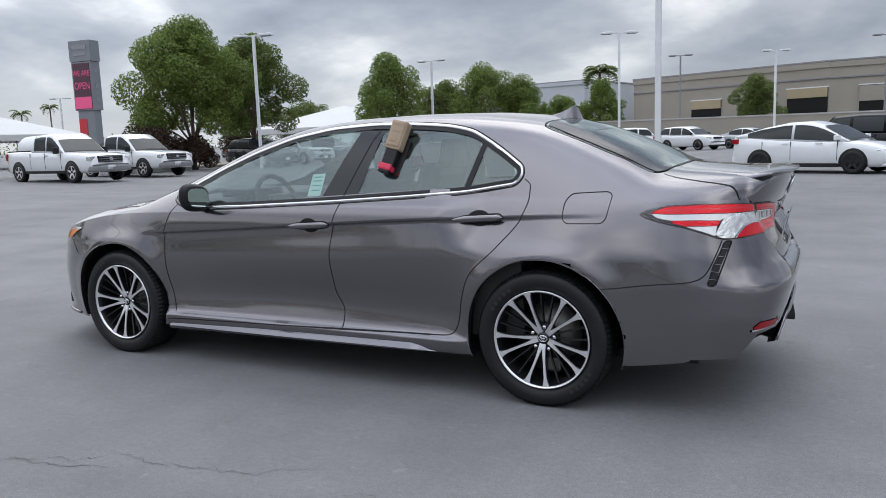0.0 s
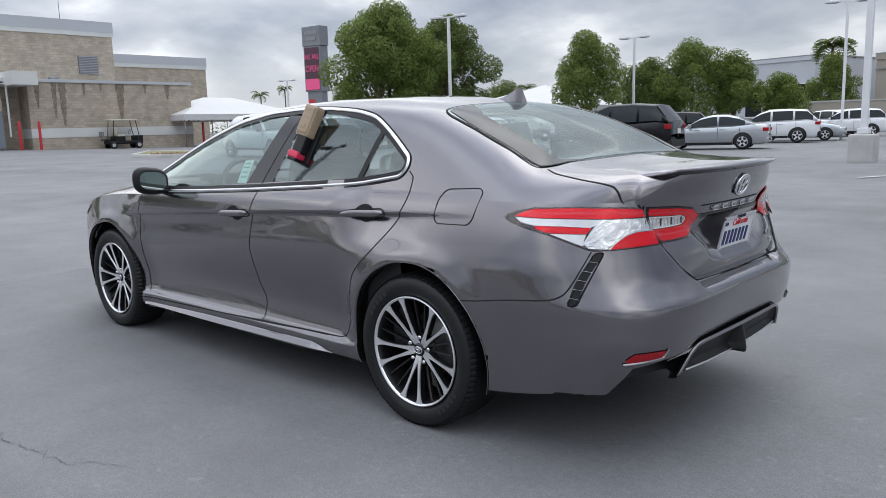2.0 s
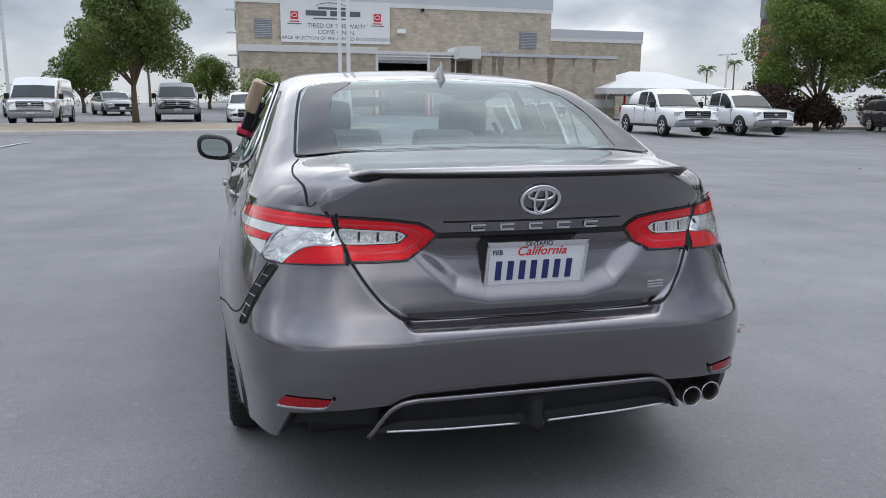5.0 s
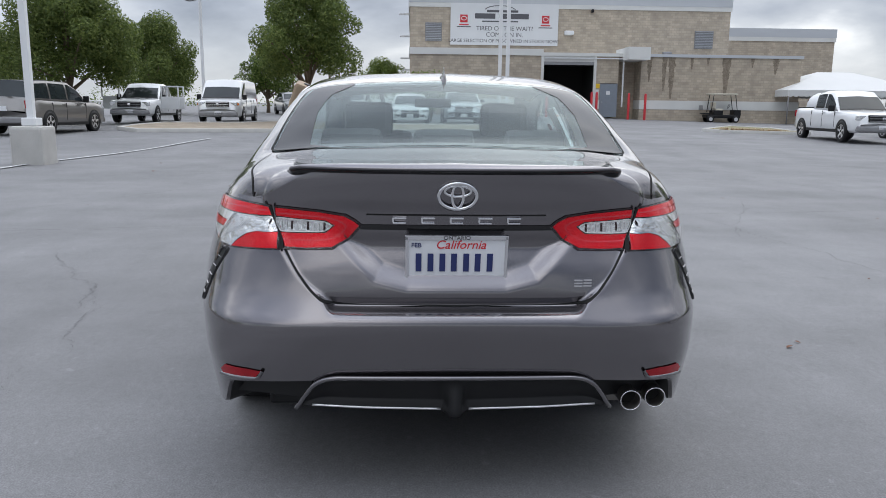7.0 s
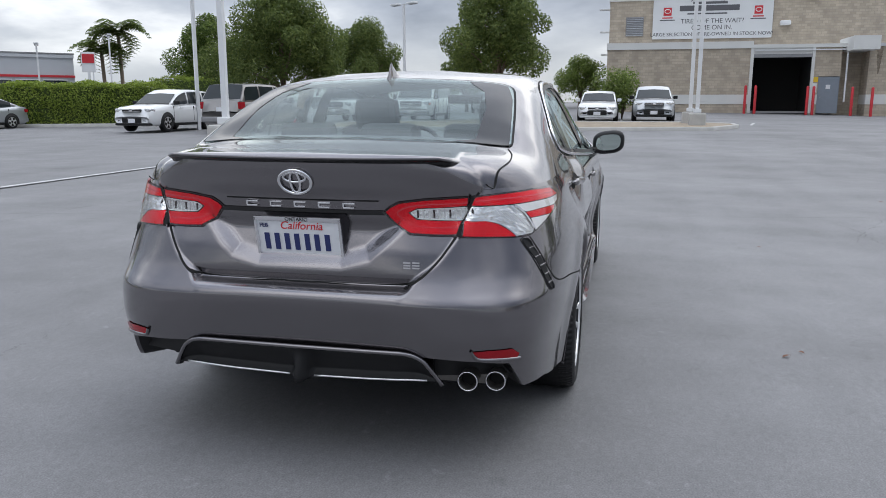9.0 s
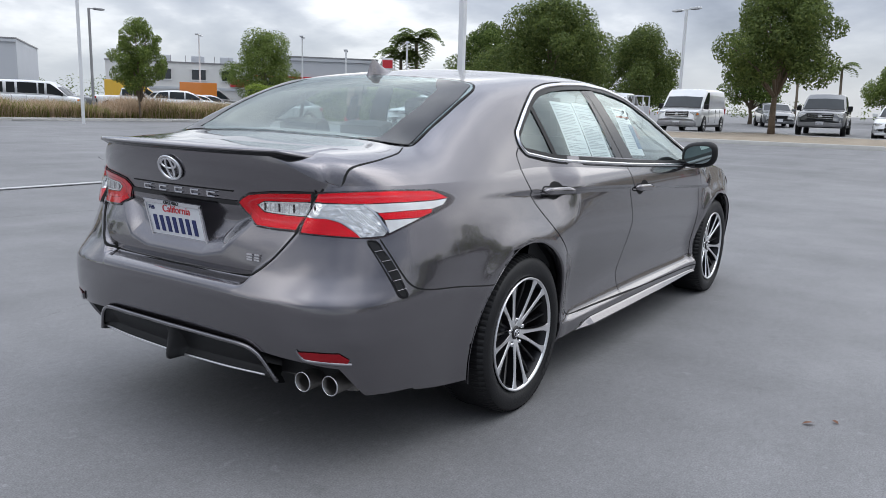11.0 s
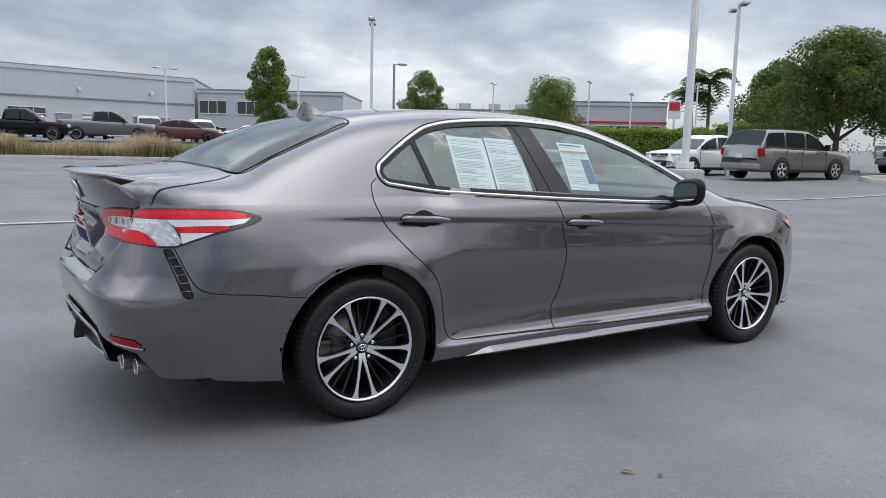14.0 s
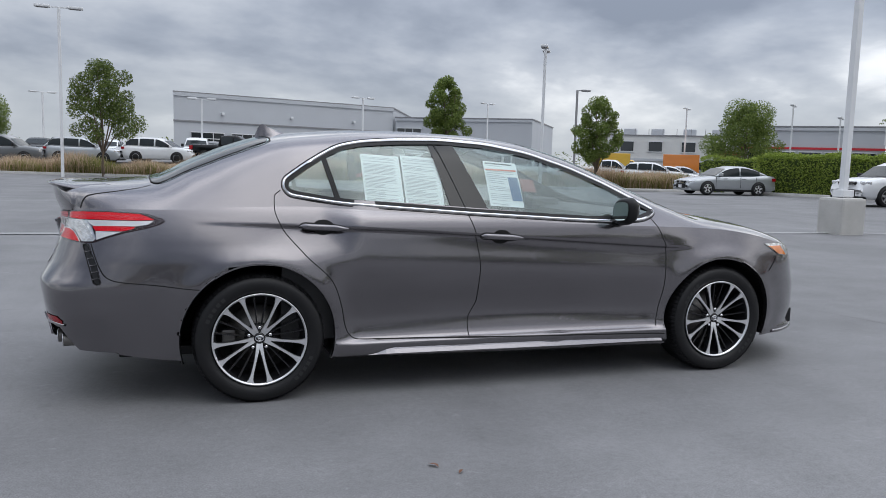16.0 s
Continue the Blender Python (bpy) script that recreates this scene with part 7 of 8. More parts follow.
def palm(x, y, h, spread, seed, trunk_r=0.17, fronds=38):
    th = thing("palm_tree", "palm with a slim trunk and drooping fronds", "palm", "palms", at=(x, y, gz(x, y)))
    rr = random.Random(seed)
    part("trunk", mesh("trunk", *tube([(0, 0, -0.1), (0.1, 0, h * 0.4), (0.05, 0.1, h * 0.86)], trunk_r, 8, taper=trunk_r * 0.8), PALMTRUNK), None, th)
    for i in range(fronds):
        a = i * 2.39996
        el = rr.uniform(-0.15, 1.35)
        L = spread * rr.uniform(0.8, 1.1)
        vs, fs = [], []
        n = 9
        p, d, z = 0.0, el, h * 0.86
        line = []
        for k in range(n):
            line.append((0.05 + p * math.cos(a), 0.1 + p * math.sin(a), z))
            p += L / n * math.cos(d)
            z += L / n * math.sin(d)
            d -= 0.27
        ca, sa = math.cos(a + math.pi / 2), math.sin(a + math.pi / 2)
        for k, (px, py, pz) in enumerate(line):
            for q in range(3):
                s = L * 0.30 * math.sin(math.pi * (0.12 + 0.85 * k / n)) * rr.uniform(0.8, 1.15)
                for side in (-1, 1):
                    b = len(vs)
                    o = L / n * 0.333 * q
                    bx, by = px + o * math.cos(a), py + o * math.sin(a)
                    vs += [(bx, by, pz), (bx + 0.085 * L / 2 * math.cos(a), by + 0.085 * L / 2 * math.sin(a), pz), (bx + side * ca * s + 0.3 * s * math.cos(a), by + side * sa * s + 0.3 * s * math.sin(a), pz - s * 0.45)]
                    fs.append((b, b + 1, b + 2))
        part("frond", mesh("frond", vs, fs, DARKLEAVES, False), None, th)


palm(63.4, 47.4, 8.90, 3.4, 1, 0.2)
palm(62.3, 48.6, 6.90, 3.2, 2, 0.2)
palm(49.9, 28.6, 5.02, 1.91, 3)
palm(18.3, -73.5, 8.78, 2.52, 4)
for k, (x, y, h) in enumerate(((120, -82, 9.0), (122, -89, 10.5), (78, -86, 7.0), (66, -92, 7.5), (72, -80, 7.0), (88, 14, 6.5), (86, 9.5, 6.2), (66, 88, 6.0))):
    palm(x, y, h, 2.2, 10 + k, 0.15, 18)

# ---- clipped hedge ----
def hedge(p0, p1, thick, h, seed, label, density=260):
    p0, p1 = np.array(p0, float), np.array(p1, float)
    L = np.linalg.norm(p1 - p0)
    ang = math.degrees(math.atan2(*(p1 - p0)[::-1]))
    c = (p0 + p1) / 2
    th = thing("hedge", label, "hedge", at=(c[0], c[1], gz(*c)), turn=ang)
    # solid core, coloured dark to stand for shade between the leaves
    part("inner_growth", boxes(((0, 0, h / 2 - 0.05), (L - 0.25, thick - 0.25, h - 0.15)), bevel=0.15), material("hedge_shade", (0.05, 0.075, 0.018), 1.0, vary=0.3), th, "inner growth with the shade put into its colour")
    rr = np.random.RandomState(seed)
    cnt = int(density * (L * h + L * thick * 0.6 + thick * h))
    f = rr.rand(cnt)
    pts, nr = np.zeros((cnt, 3)), np.zeros((cnt, 3))
    kind = rr.choice(4, cnt, p=[0.34, 0.22, 0.36, 0.08])
    pts[:, 0], pts[:, 1], pts[:, 2] = (rr.rand(cnt) - 0.5) * L, (rr.rand(cnt) - 0.5) * thick, rr.rand(cnt) * h
    for k, ax_, v in ((0, 1, thick / 2), (1, 1, -thick / 2), (2, 2, h), (3, 0, None)):
        m = kind == k
        if v is None:
            s = np.sign(rr.rand(m.sum()) - 0.5)
            pts[m, 0], nr[m, 0] = s * L / 2, s
        else:
            pts[m, ax_], nr[m, ax_] = v, np.sign(v)
    bumps = 0.07 * np.sin(pts[:, 0] * 2.1 + seed) + 0.05 * np.sin(pts[:, 0] * 5.3) + 0.05 * np.sin(pts[:, 2] * 4 + pts[:, 1] * 3)
    pts += nr * (bumps + rr.normal(size=cnt) * 0.05)[:, None]
    cl = np.concatenate([pts, np.full((cnt, 1), 0.03)], 1)
    part("leaves", leaf_cloud_at("leaves", cl[:, :3], nr, 0.055, seed, HEDGELEAVES), None, th, "small yellow-green leaves")


def leaf_cloud_at(name, c, nrm, size, seed, mat):
    rr = np.random.RandomState(seed)
    k = len(c)
    nrm = nrm + rr.normal(size=(k, 3)) * 0.6 + np.array([0, 0, 0.3])
    nrm /= np.linalg.norm(nrm, axis=1)[:, None]
    u = np.cross(nrm, rr.normal(size=(k, 3)))
    u /= np.maximum(np.linalg.norm(u, axis=1), 1e-6)[:, None]
    v = np.cross(nrm, u)
    s = size * (0.6 + 0.8 * rr.rand(k))[:, None]
    pts = np.stack([c - u * s, c + v * s * 0.5, c + u * s, c - v * s * 0.5], 1).reshape(-1, 3)
    me = bpy.data.meshes.new(name)
    me.from_pydata(pts.tolist(), [], np.arange(k * 4).reshape(-1, 4).tolist())
    me.materials.append(mat)
    return me


hedge((28.1, 28.7), (29.7, 21.4), 2.2, 2.0, 1, "long clipped yellow-green hedge on a kerbed bed", 900)
hedge((39.7, 27.7), (38.5, 23.6), 2.0, 2.5, 2, "clipped yellow-green hedge in the next row", 420)
hedge((26.6, 32.4), (28.9, 30.6), 1.4, 1.9, 3, "short clipped hedge at the end of the grasses", 420)

# ---- tall grasses along the edge of the lot ----
def grass_strip(name, line, depth, count, h, seed, mat, label):
    rr = np.random.RandomState(seed)
    ln = np.array(line, float)
    t = rr.rand(count) * (len(ln) - 1)
    i = np.minimum(t.astype(int), len(ln) - 2)
    f = (t - i)[:, None]
    base = ln[i] * (1 - f) + ln[i + 1] * f
    back = rr.rand(count) * depth
    base = base + np.stack([0.30 * back, back], 1)
    hh = h * (0.55 + 0.6 * rr.rand(count)) * (0.75 + 0.35 * np.sin(base[:, 0] * 1.3 + seed) * np.cos(base[:, 0] * 0.47))
    az = rr.rand(count) * 6.283
    lean = hh * (0.2 + 0.5 * rr.rand(count))
    z0 = ground_z(base[:, 0], base[:, 1]) + 0.10
    wdt = 0.007 + 0.010 * rr.rand(count)
    px, py = np.cos(az + 1.57) * wdt, np.sin(az + 1.57) * wdt
    p = lambda s, k: np.stack([base[:, 0] + np.cos(az) * lean * s ** 2 + px * k, base[:, 1] + np.sin(az) * lean * s ** 2 + py * k, z0 + hh * s], 1)
    pts = np.stack([p(0, -1), p(0, 1), p(0.55, 1), p(0.55, -1), p(1, 0)], 1).reshape(-1, 3)
    fs = [q for j in range(count) for q in ((5 * j, 5 * j + 1, 5 * j + 2, 5 * j + 3), (5 * j + 3, 5 * j + 2, 5 * j + 4))]
    me = bpy.data.meshes.new(name)
    me.from_pydata(pts.tolist(), [], fs)
    me.materials.append(mat)
    tagged(new(name, me), label, "grass", kind="stuff")


GRASSGREEN = foliage("grass_green", (0.26, 0.27, 0.075), (0.13, 0.15, 0.04), (0.38, 0.34, 0.13))
GRASSTAN = foliage("grass_tan", (0.56, 0.42, 0.29), (0.36, 0.27, 0.17), (0.70, 0.55, 0.42))
edge = [(25.0, 31.2), (16.0, 35.4), (4.0, 39.5), (-15.5, 45.0)]
grass_strip("tall_grass", edge, 3.2, 42000, 0.95, 1, GRASSGREEN, "strip of tall green ornamental grass")
grass_strip("grass_plumes", edge, 3.4, 46000, 1.15, 2, GRASSTAN, "pale tan plumes above the tall grass")
grass_strip("dry_grass", [(29.2, -16.8), (29.9, -14.2)], 0.6, 500, 0.2, 3, GRASSTAN, "short dry grass on the small island")

# ---- parked vehicles ----
def car_paint(name, c, metal=0.0):
    return material(name, c, 0.35, metal, coat=1.0, vary=0.03)


WHITECAR = car_paint("white_car_paint", (0.74, 0.75, 0.76))
SILVERCAR = car_paint("silver_car_paint", (0.42, 0.44, 0.46), 0.6)
BLACKCAR = material("black_car_paint", (0.005, 0.0055, 0.007), 0.18, spec=0.25, coat=0.1, vary=0.03)
GREYCAR = car_paint("grey_car_paint", (0.13, 0.135, 0.14), 0.4)
DARKBLUECAR = material("dark_blue_car_paint", (0.012, 0.017, 0.030), 0.25, spec=0.3, coat=0.4, vary=0.03)
REDCAR = car_paint("dark_red_car_paint", (0.10, 0.012, 0.014))
BROWNGREY = car_paint("warm_grey_car_paint", (0.17, 0.16, 0.15), 0.4)
CARGLASS = material("tinted_vehicle_glass", (0.022, 0.028, 0.031), 0.05, spec=0.35, vary=0.3, vary_scale=1.2)
VANGLASS = material("black_vehicle_glass", (0.010, 0.012, 0.014), 0.06, spec=0.3)
ORANGECAR = car_paint("orange_truck_paint", (0.70, 0.22, 0.03))
YELLOWCAR = car_paint("yellow_truck_paint", (0.70, 0.42, 0.03))

# kind: length, width, wheel radius, front and rear axle, ground clearance; lower profile (x, z) ; cabin (x, z) from the base of the windscreen over the roof; glass side span
KINDS = {
    "sedan": (4.75, 1.83, 0.325, 1.40, -1.38, 0.20, ((-2.37, 0.62), (-2.34, 0.98), (-1.75, 1.04), (-1.0, 0.97), (0.3, 0.93), (1.0, 0.92), (1.6, 0.86), (2.0, 0.78), (2.24, 0.68), (2.34, 0.56), (2.37, 0.46)), ((1.02, 0.92), (0.35, 1.33), (-0.1, 1.44), (-0.7, 1.44), (-1.15, 1.34), (-1.85, 1.05))),
    "hatch": (4.55, 1.78, 0.32, 1.38, -1.32, 0.19, ((-2.26, 0.62), (-2.22, 1.10), (-1.75, 1.05), (-1.0, 0.98), (0.3, 0.90), (1.1, 0.90), (1.7, 0.83), (2.0, 0.75), (2.18, 0.66), (2.25, 0.55), (2.275, 0.45)), ((1.25, 0.90), (0.45, 1.34), (0.0, 1.46), (-0.6, 1.45), (-1.3, 1.33), (-2.15, 1.10))),
    "suv": (4.70, 1.88, 0.36, 1.38, -1.34, 0.25, ((-2.34, 0.70), (-2.32, 1.12), (-1.8, 1.12), (-1.0, 1.08), (0.3, 1.05), (0.95, 1.06), (1.6, 1.03), (2.0, 0.97), (2.20, 0.90), (2.32, 0.76), (2.35, 0.58)), ((1.10, 1.05), (0.45, 1.50), (0.0, 1.66), (-0.9, 1.68), (-1.75, 1.62), (-2.25, 1.12))),
    "bigsuv": (5.15, 1.98, 0.39, 1.52, -1.48, 0.30, ((-2.56, 0.78), (-2.54, 1.18), (-1.8, 1.18), (-1.0, 1.15), (0.3, 1.12), (1.0, 1.13), (1.7, 1.11), (2.25, 1.04), (2.46, 0.97), (2.55, 0.82), (2.575, 0.62)), ((1.15, 1.12), (0.55, 1.62), (0.1, 1.83), (-1.1, 1.85), (-2.1, 1.80), (-2.50, 1.18))),
    "pickup": (5.60, 2.00, 0.39, 1.80, -1.75, 0.36, ((-2.79, 0.80), (-2.78, 1.22), (-1.0, 1.22), (-0.9, 1.20), (0.4, 1.16), (1.1, 1.14), (2.0, 1.10), (2.50, 1.05), (2.70, 0.99), (2.78, 0.84), (2.80, 0.66)), ((1.25, 1.13), (0.66, 1.66), (0.35, 1.86), (-0.3, 1.88), (-0.72, 1.82), (-0.90, 1.20))),
    "van": (5.70, 2.02, 0.37, 1.75, -1.70, 0.28, ((-2.84, 0.75), (-2.83, 1.20), (-1.0, 1.18), (0.3, 1.16), (1.3, 1.14), (1.9, 1.12), (2.4, 1.06), (2.70, 0.99), (2.82, 0.84), (2.85, 0.62)), ((2.05, 1.12), (1.45, 1.68), (1.05, 2.02), (-0.5, 2.08), (-2.3, 2.06), (-2.78, 1.20))),
}


def vehicle(kind, x, y, head, paint, label, name="parked_car", category="car", glass=None, scale=1.0, plate=True, simple=False, group="parked cars", truck_bed=False, lights_red=True):
    L, W, R, fa, ra, clr, low, cab = KINDS[kind]
    glass = glass or CARGLASS
    z0 = gz(x, y)
    th = thing(name, label, category, group, at=(x, y, z0), turn=head)
    w = W / 2
    # lower body: rings along x
    xs = np.unique(np.concatenate([np.linspace(low[0][0], low[-1][0], 44), [p[0] for p in low], [fa - R - 0.07, fa + R + 0.07, ra - R - 0.07, ra + R + 0.07]]))
    lz = np.interp(xs, [p[0] for p in low], [p[1] for p in low])
    e = np.abs((xs - (low[0][0] + low[-1][0]) / 2) / (L / 2))
    wide = w * (1 - 0.16 * np.clip((e - 0.72) / 0.28, 0, 1) ** 2.2)
    rings = []
    for xx, zz, ww in zip(xs, lz, wide):
        end = max(0, (abs(xx) - L / 2 + 0.22) / 0.22)
        bot = clr + 0.12 * end
        top_in = 0.10 if zz > 0.9 else 0.16
        rings.append([(xx, 0, bot), (xx, ww * 0.90, bot), (xx, ww * 0.985, bot + 0.10), (xx, ww, bot + (zz - bot) * 0.45), (xx, ww, bot + (zz - bot) * 0.72), (xx, ww * 0.965, zz - 0.05), (xx, ww * 0.90, zz), (xx, ww * 0.5, zz + 0.025), (xx, 0, zz + 0.035)])
    def hull(rs, caps=True):
        k = len(rs[0])
        vs, fs = [], []
        for r in rs:
            vs += r + [(a, -b, c) for a, b, c in r[-2:0:-1]]
        m = 2 * k - 2
        for i in range(len(rs) - 1):
            for j in range(m):
                fs.append((i * m + j, (i + 1) * m + j, (i + 1) * m + (j + 1) % m, i * m + (j + 1) % m))
        if caps:
            fs += [tuple(range(m))[::-1], tuple(range((len(rs) - 1) * m, len(rs) * m))]
        return vs, fs
    bv, bf = hull(rings)
    part("body", mesh("body", bv, bf, paint), None, th)
    # cabin: roof in paint, band of glass
    cx = np.array([p[0] for p in cab])[::-1]
    cz = np.array([p[1] for p in cab])[::-1]
    sx = np.unique(np.concatenate([np.linspace(cx[0], cx[-1], 16), cx]))
    sz = np.interp(sx, cx, cz)
    base = np.interp(sx, [p[0] for p in low], [p[1] for p in low])
    zmax = cz.max()
    crings = []
    for xx, zz, bb in zip(sx, sz, base):
        bb = bb - 0.03
        t = max(0.0, (zz - bb) / (zmax - bb))
        tumble = 0.80 if kind not in ("van",) else 0.90
        wr = w * (0.92 - (0.92 - tumble) * t)
        crings.append([(xx, 0, bb), (xx, w * 0.925, bb), (xx, w * 0.925 + (wr - w * 0.925) * 0.55, bb + (zz - bb) * 0.62), (xx, wr, bb + (zz - bb) * 0.90), (xx, wr * 0.90, zz - 0.01 * t), (xx, wr * 0.5, zz + 0.02 * t), (xx, 0, zz + 0.03 * t)])
    cv, cf = hull(crings)
    part("roof", mesh("roof", cv, cf, paint), None, th)
    # panes: draped a few millimetres proud of the cabin
    ns = len(sx)
    def side_pt(i_x, f, side, off=0.006):
        bb = np.interp(i_x, [p[0] for p in low], [p[1] for p in low]) - 0.03
        zz = np.interp(i_x, cx, cz)
        t = max(0.0, (zz - bb) / (zmax - bb))
        tumble = 0.80 if kind not in ("van",) else 0.90
        wr = w * (0.92 - (0.92 - tumble) * t)
        if f < 0.62:
            yy = w * 0.925 + (wr - w * 0.925) * 0.55 * f / 0.62
        else:
            y1 = w * 0.925 + (wr - w * 0.925) * 0.55
            yy = y1 + (wr - y1) * (f - 0.62) / 0.28
        return (i_x, side * (yy + off), bb + (zz - bb) * f)
    spans = {"sedan": ((-1.45, -0.42), (-0.34, 0.78)), "hatch": ((-1.75, -0.40), (-0.32, 0.98)), "suv": ((-2.02, -1.20), (-1.10, -0.16), (-0.06, 0.86)), "bigsuv": ((-2.28, -1.30), (-1.20, -0.20), (-0.10, 0.90)), "pickup": ((-0.70, 0.05), (0.13, 0.96)), "van": ((0.72, 1.72),)}[kind]
    if kind == "van" and name == "passenger_van":
        spans = ((-2.6, -2.25), (-2.15, -1.75), (-1.55, -1.05), (-0.9, 0.25), (0.35, 0.70), (0.85, 1.75))
    for a, b in spans:
        for side in (1, -1):
            vs, fs = [], []
            pts = np.linspace(a, b, 7)
            for xx in pts:
                vs += [side_pt(xx, 0.12, side), side_pt(xx, 0.60, side), side_pt(xx, 0.86, side)]
            fs = [(3 * i + j, 3 * i + j + 1, 3 * i + j + 4, 3 * i + j + 3) for i in range(6) for j in range(2)]
            part("side_pane", mesh("side_pane", vs, fs, glass), None, th)
    for front in (True, False):
        if front:
            (xa, za), (xb, zb) = cab[0], cab[1]
            (xb2, zb2) = cab[2]
        else:
            if kind == "van" and name != "passenger_van":
                pass
            (xa, za), (xb, zb) = cab[-1], cab[-2]
            (xb2, zb2) = cab[-2]
        f = 0.90
        s = 1 if front else -1
        q = []
        for t, wf in ((0.10, 0.84), (0.97, 0.74 if kind != "van" else 0.80)):
            xx, zz = xa + (xb - xa) * t, za + (zb - za) * t
            q += [(xx + s * 0.02, -w * wf, zz + 0.012), (xx + s * 0.02, 0, zz + 0.042), (xx + s * 0.02, w * wf, zz + 0.012)]
        part("windscreen" if front else "rear_pane", mesh("windscreen", q, [(0, 1, 4, 3), (1, 2, 5, 4)], glass), None, th)
    # wheels on flat black discs that stand for the shade in the arches
    for ax_ in (fa, ra):
        for side in (1, -1):
            yy = side * (w - 0.005)
            vs, fs = lathe([(0.0, 0.0), (R + 0.065, 0.0), (R + 0.065, -0.25)], 24, "y")
            vs = [(a + ax_, side * (w + 0.004) + side * b, max(c + R, clr + 0.005)) for a, b, c in vs]
            part("wheel_arch", mesh("wheel_arch", vs, fs, GAP), None, th, "flat black disc for the shaded wheel arch")
            wh = new("wheel")
            wh.parent = th
            wh.location = (ax_, side * (w + 0.012), R)
            tagged(wh, "wheel with a black tyre")
            vs, fs = lathe([(R * 0.64, 0.0), (R * 0.70, 0.012), (R * 0.93, 0.012), (R, -0.02), (R, -0.20), (R * 0.6, -0.20)], 24, "y")
            part("tyre", mesh("tyre", [(a, side * b, c) for a, b, c in vs], fs, RUBBER), None, wh)
            rm = DARKALLOY if "dark wheels" in label else SATIN
            vs, fs = lathe([(R * 0.66, -0.005), (R * 0.64, 0.004), (R * 0.58, -0.02), (R * 0.55, -0.05), (0, -0.05)], 20, "y")
            part("rim", mesh("rim", [(a, side * b, c) for a, b, c in vs], fs, DARKALLOY), None, wh)
            if not simple:
                pieces = []
                for k in range(5):
                    a = k * 2 * math.pi / 5 + 0.3
                    c, s_ = math.cos(a), math.sin(a)
                    p = lambda r, o, h: (c * r - s_ * o, side * h, s_ * r + c * o)
                    pieces.append(([p(0.02, -0.045, -0.01), p(0.02, 0.045, -0.01), p(R * 0.62, 0.035, 0.002), p(R * 0.62, -0.035, 0.002)], [(0, 1, 2, 3)]))
                for pv, pf in pieces:
                    part("spoke", mesh("spoke", pv, pf, rm, False), None, wh)
            vs, fs = lathe([(R * 0.67, 0.004), (R * 0.62, 0.006)], 20, "y")
            part("rim_lip", mesh("rim_lip", [(a, side * b, c) for a, b, c in vs], fs, rm), None, wh)
    # lamps, grille, bumpers, mirrors, plate
    big = kind in ("pickup", "van", "bigsuv")
    zf = low[-3][1] - (0.10 if big else 0.045)
    for side in (1, -1):
        fx = L / 2
        hl = part("headlamp", boxes(((fx - (0.13 if big else 0.21), side * w * 0.745, zf), (0.20 if big else 0.34, w * 0.30, 0.18 if big else 0.12), side * (-0.30 if big else -0.48)), bevel=0.03), LAMPCLEAR, th, "clear headlamp")
        if not simple:
            if kind == "van":
                part("turn_lens", boxes(((fx - (0.15 if big else 0.24), side * w * 0.885, zf - 0.01), (0.12, w * 0.10, 0.11 if big else 0.07), side * -0.6), bevel=0.015), AMBER, hl, "amber lens")
            part("fog_lamp", boxes(((fx - 0.03, side * w * 0.62, clr + 0.20), (0.06, 0.17, 0.09)), bevel=0.02), BLACK, th, "dark fog lamp recess")
        tz = low[1][1] - (0.16 if kind != "pickup" else 0.2)
        tl = boxes(((-fx + 0.135, side * (w * 0.83), tz), (0.24, w * 0.20, 0.15 if kind in ("sedan", "hatch", "suv") else 0.26), side * 0.30), bevel=0.02)
        part("tail_lamp", tl, LAMPDARKRED, th, "red tail lamp")
        mz = cab[0][1] + 0.10
        part("door_mirror", boxes(((cab[0][0] - 0.28, side * (w + 0.06), mz), (0.12, 0.20, 0.15 if kind in ("sedan", "hatch", "suv") else 0.24)), bevel=0.03), paint if kind in ("sedan", "hatch") else BLACK, th)
        if not simple:
            for hx in ((-0.55, 0.45) if kind != "pickup" else (0.2,)):
                part("door_handle", boxes(((hx, side * (w + 0.004), low[3][1] - 0.13), (0.20, 0.03, 0.035)), bevel=0.008), paint, th)
            for gx_ in ((-1.25, -0.38, 0.95) if kind != "pickup" else (-0.88, 0.10, 1.15)):
                part("panel_gap", boxes(((gx_, side * (w * 0.992), (low[3][1] + clr) / 2 + 0.06), (0.012, 0.025, low[3][1] - clr - 0.25))), GAP, th)
            part("side_skirt", boxes((((fa + ra) / 2, side * (w * 0.965), clr + 0.05), (fa - ra - 2 * R - 0.15, 0.08, 0.11)), bevel=0.02), BLACK, th)
    gw, gh, gzv = (w * 1.06, 0.25, zf - 0.02) if big else (w * 0.92, 0.13, zf - 0.02)
    gr = part("grille", boxes(((L / 2 - 0.035, 0, gzv), (0.10, gw, gh)), bevel=0.03), BLACK, th, "dark grille")
    if not simple:
        for q in ((-0.34, 0.0, 0.34) if big else (-0.3, 0.3)):
            part("grille_bar", boxes(((L / 2 + 0.018, 0, gzv + q * gh), (0.02, gw * 0.94, 0.022)), bevel=0.006), METALGREY if paint is WHITECAR and kind == "pickup" else CHROME, gr, "bright grille bar")
        part("badge", boxes(((L / 2 + 0.026, 0, gzv), (0.02, 0.15, 0.10)), bevel=0.03), CHROME, gr, "plain oval badge")
        if not big:
            part("lower_grille", boxes(((L / 2 - 0.02, 0, clr + 0.22), (0.07, gw * 1.05, 0.20)), bevel=0.03), BLACK, th, "dark lower grille")
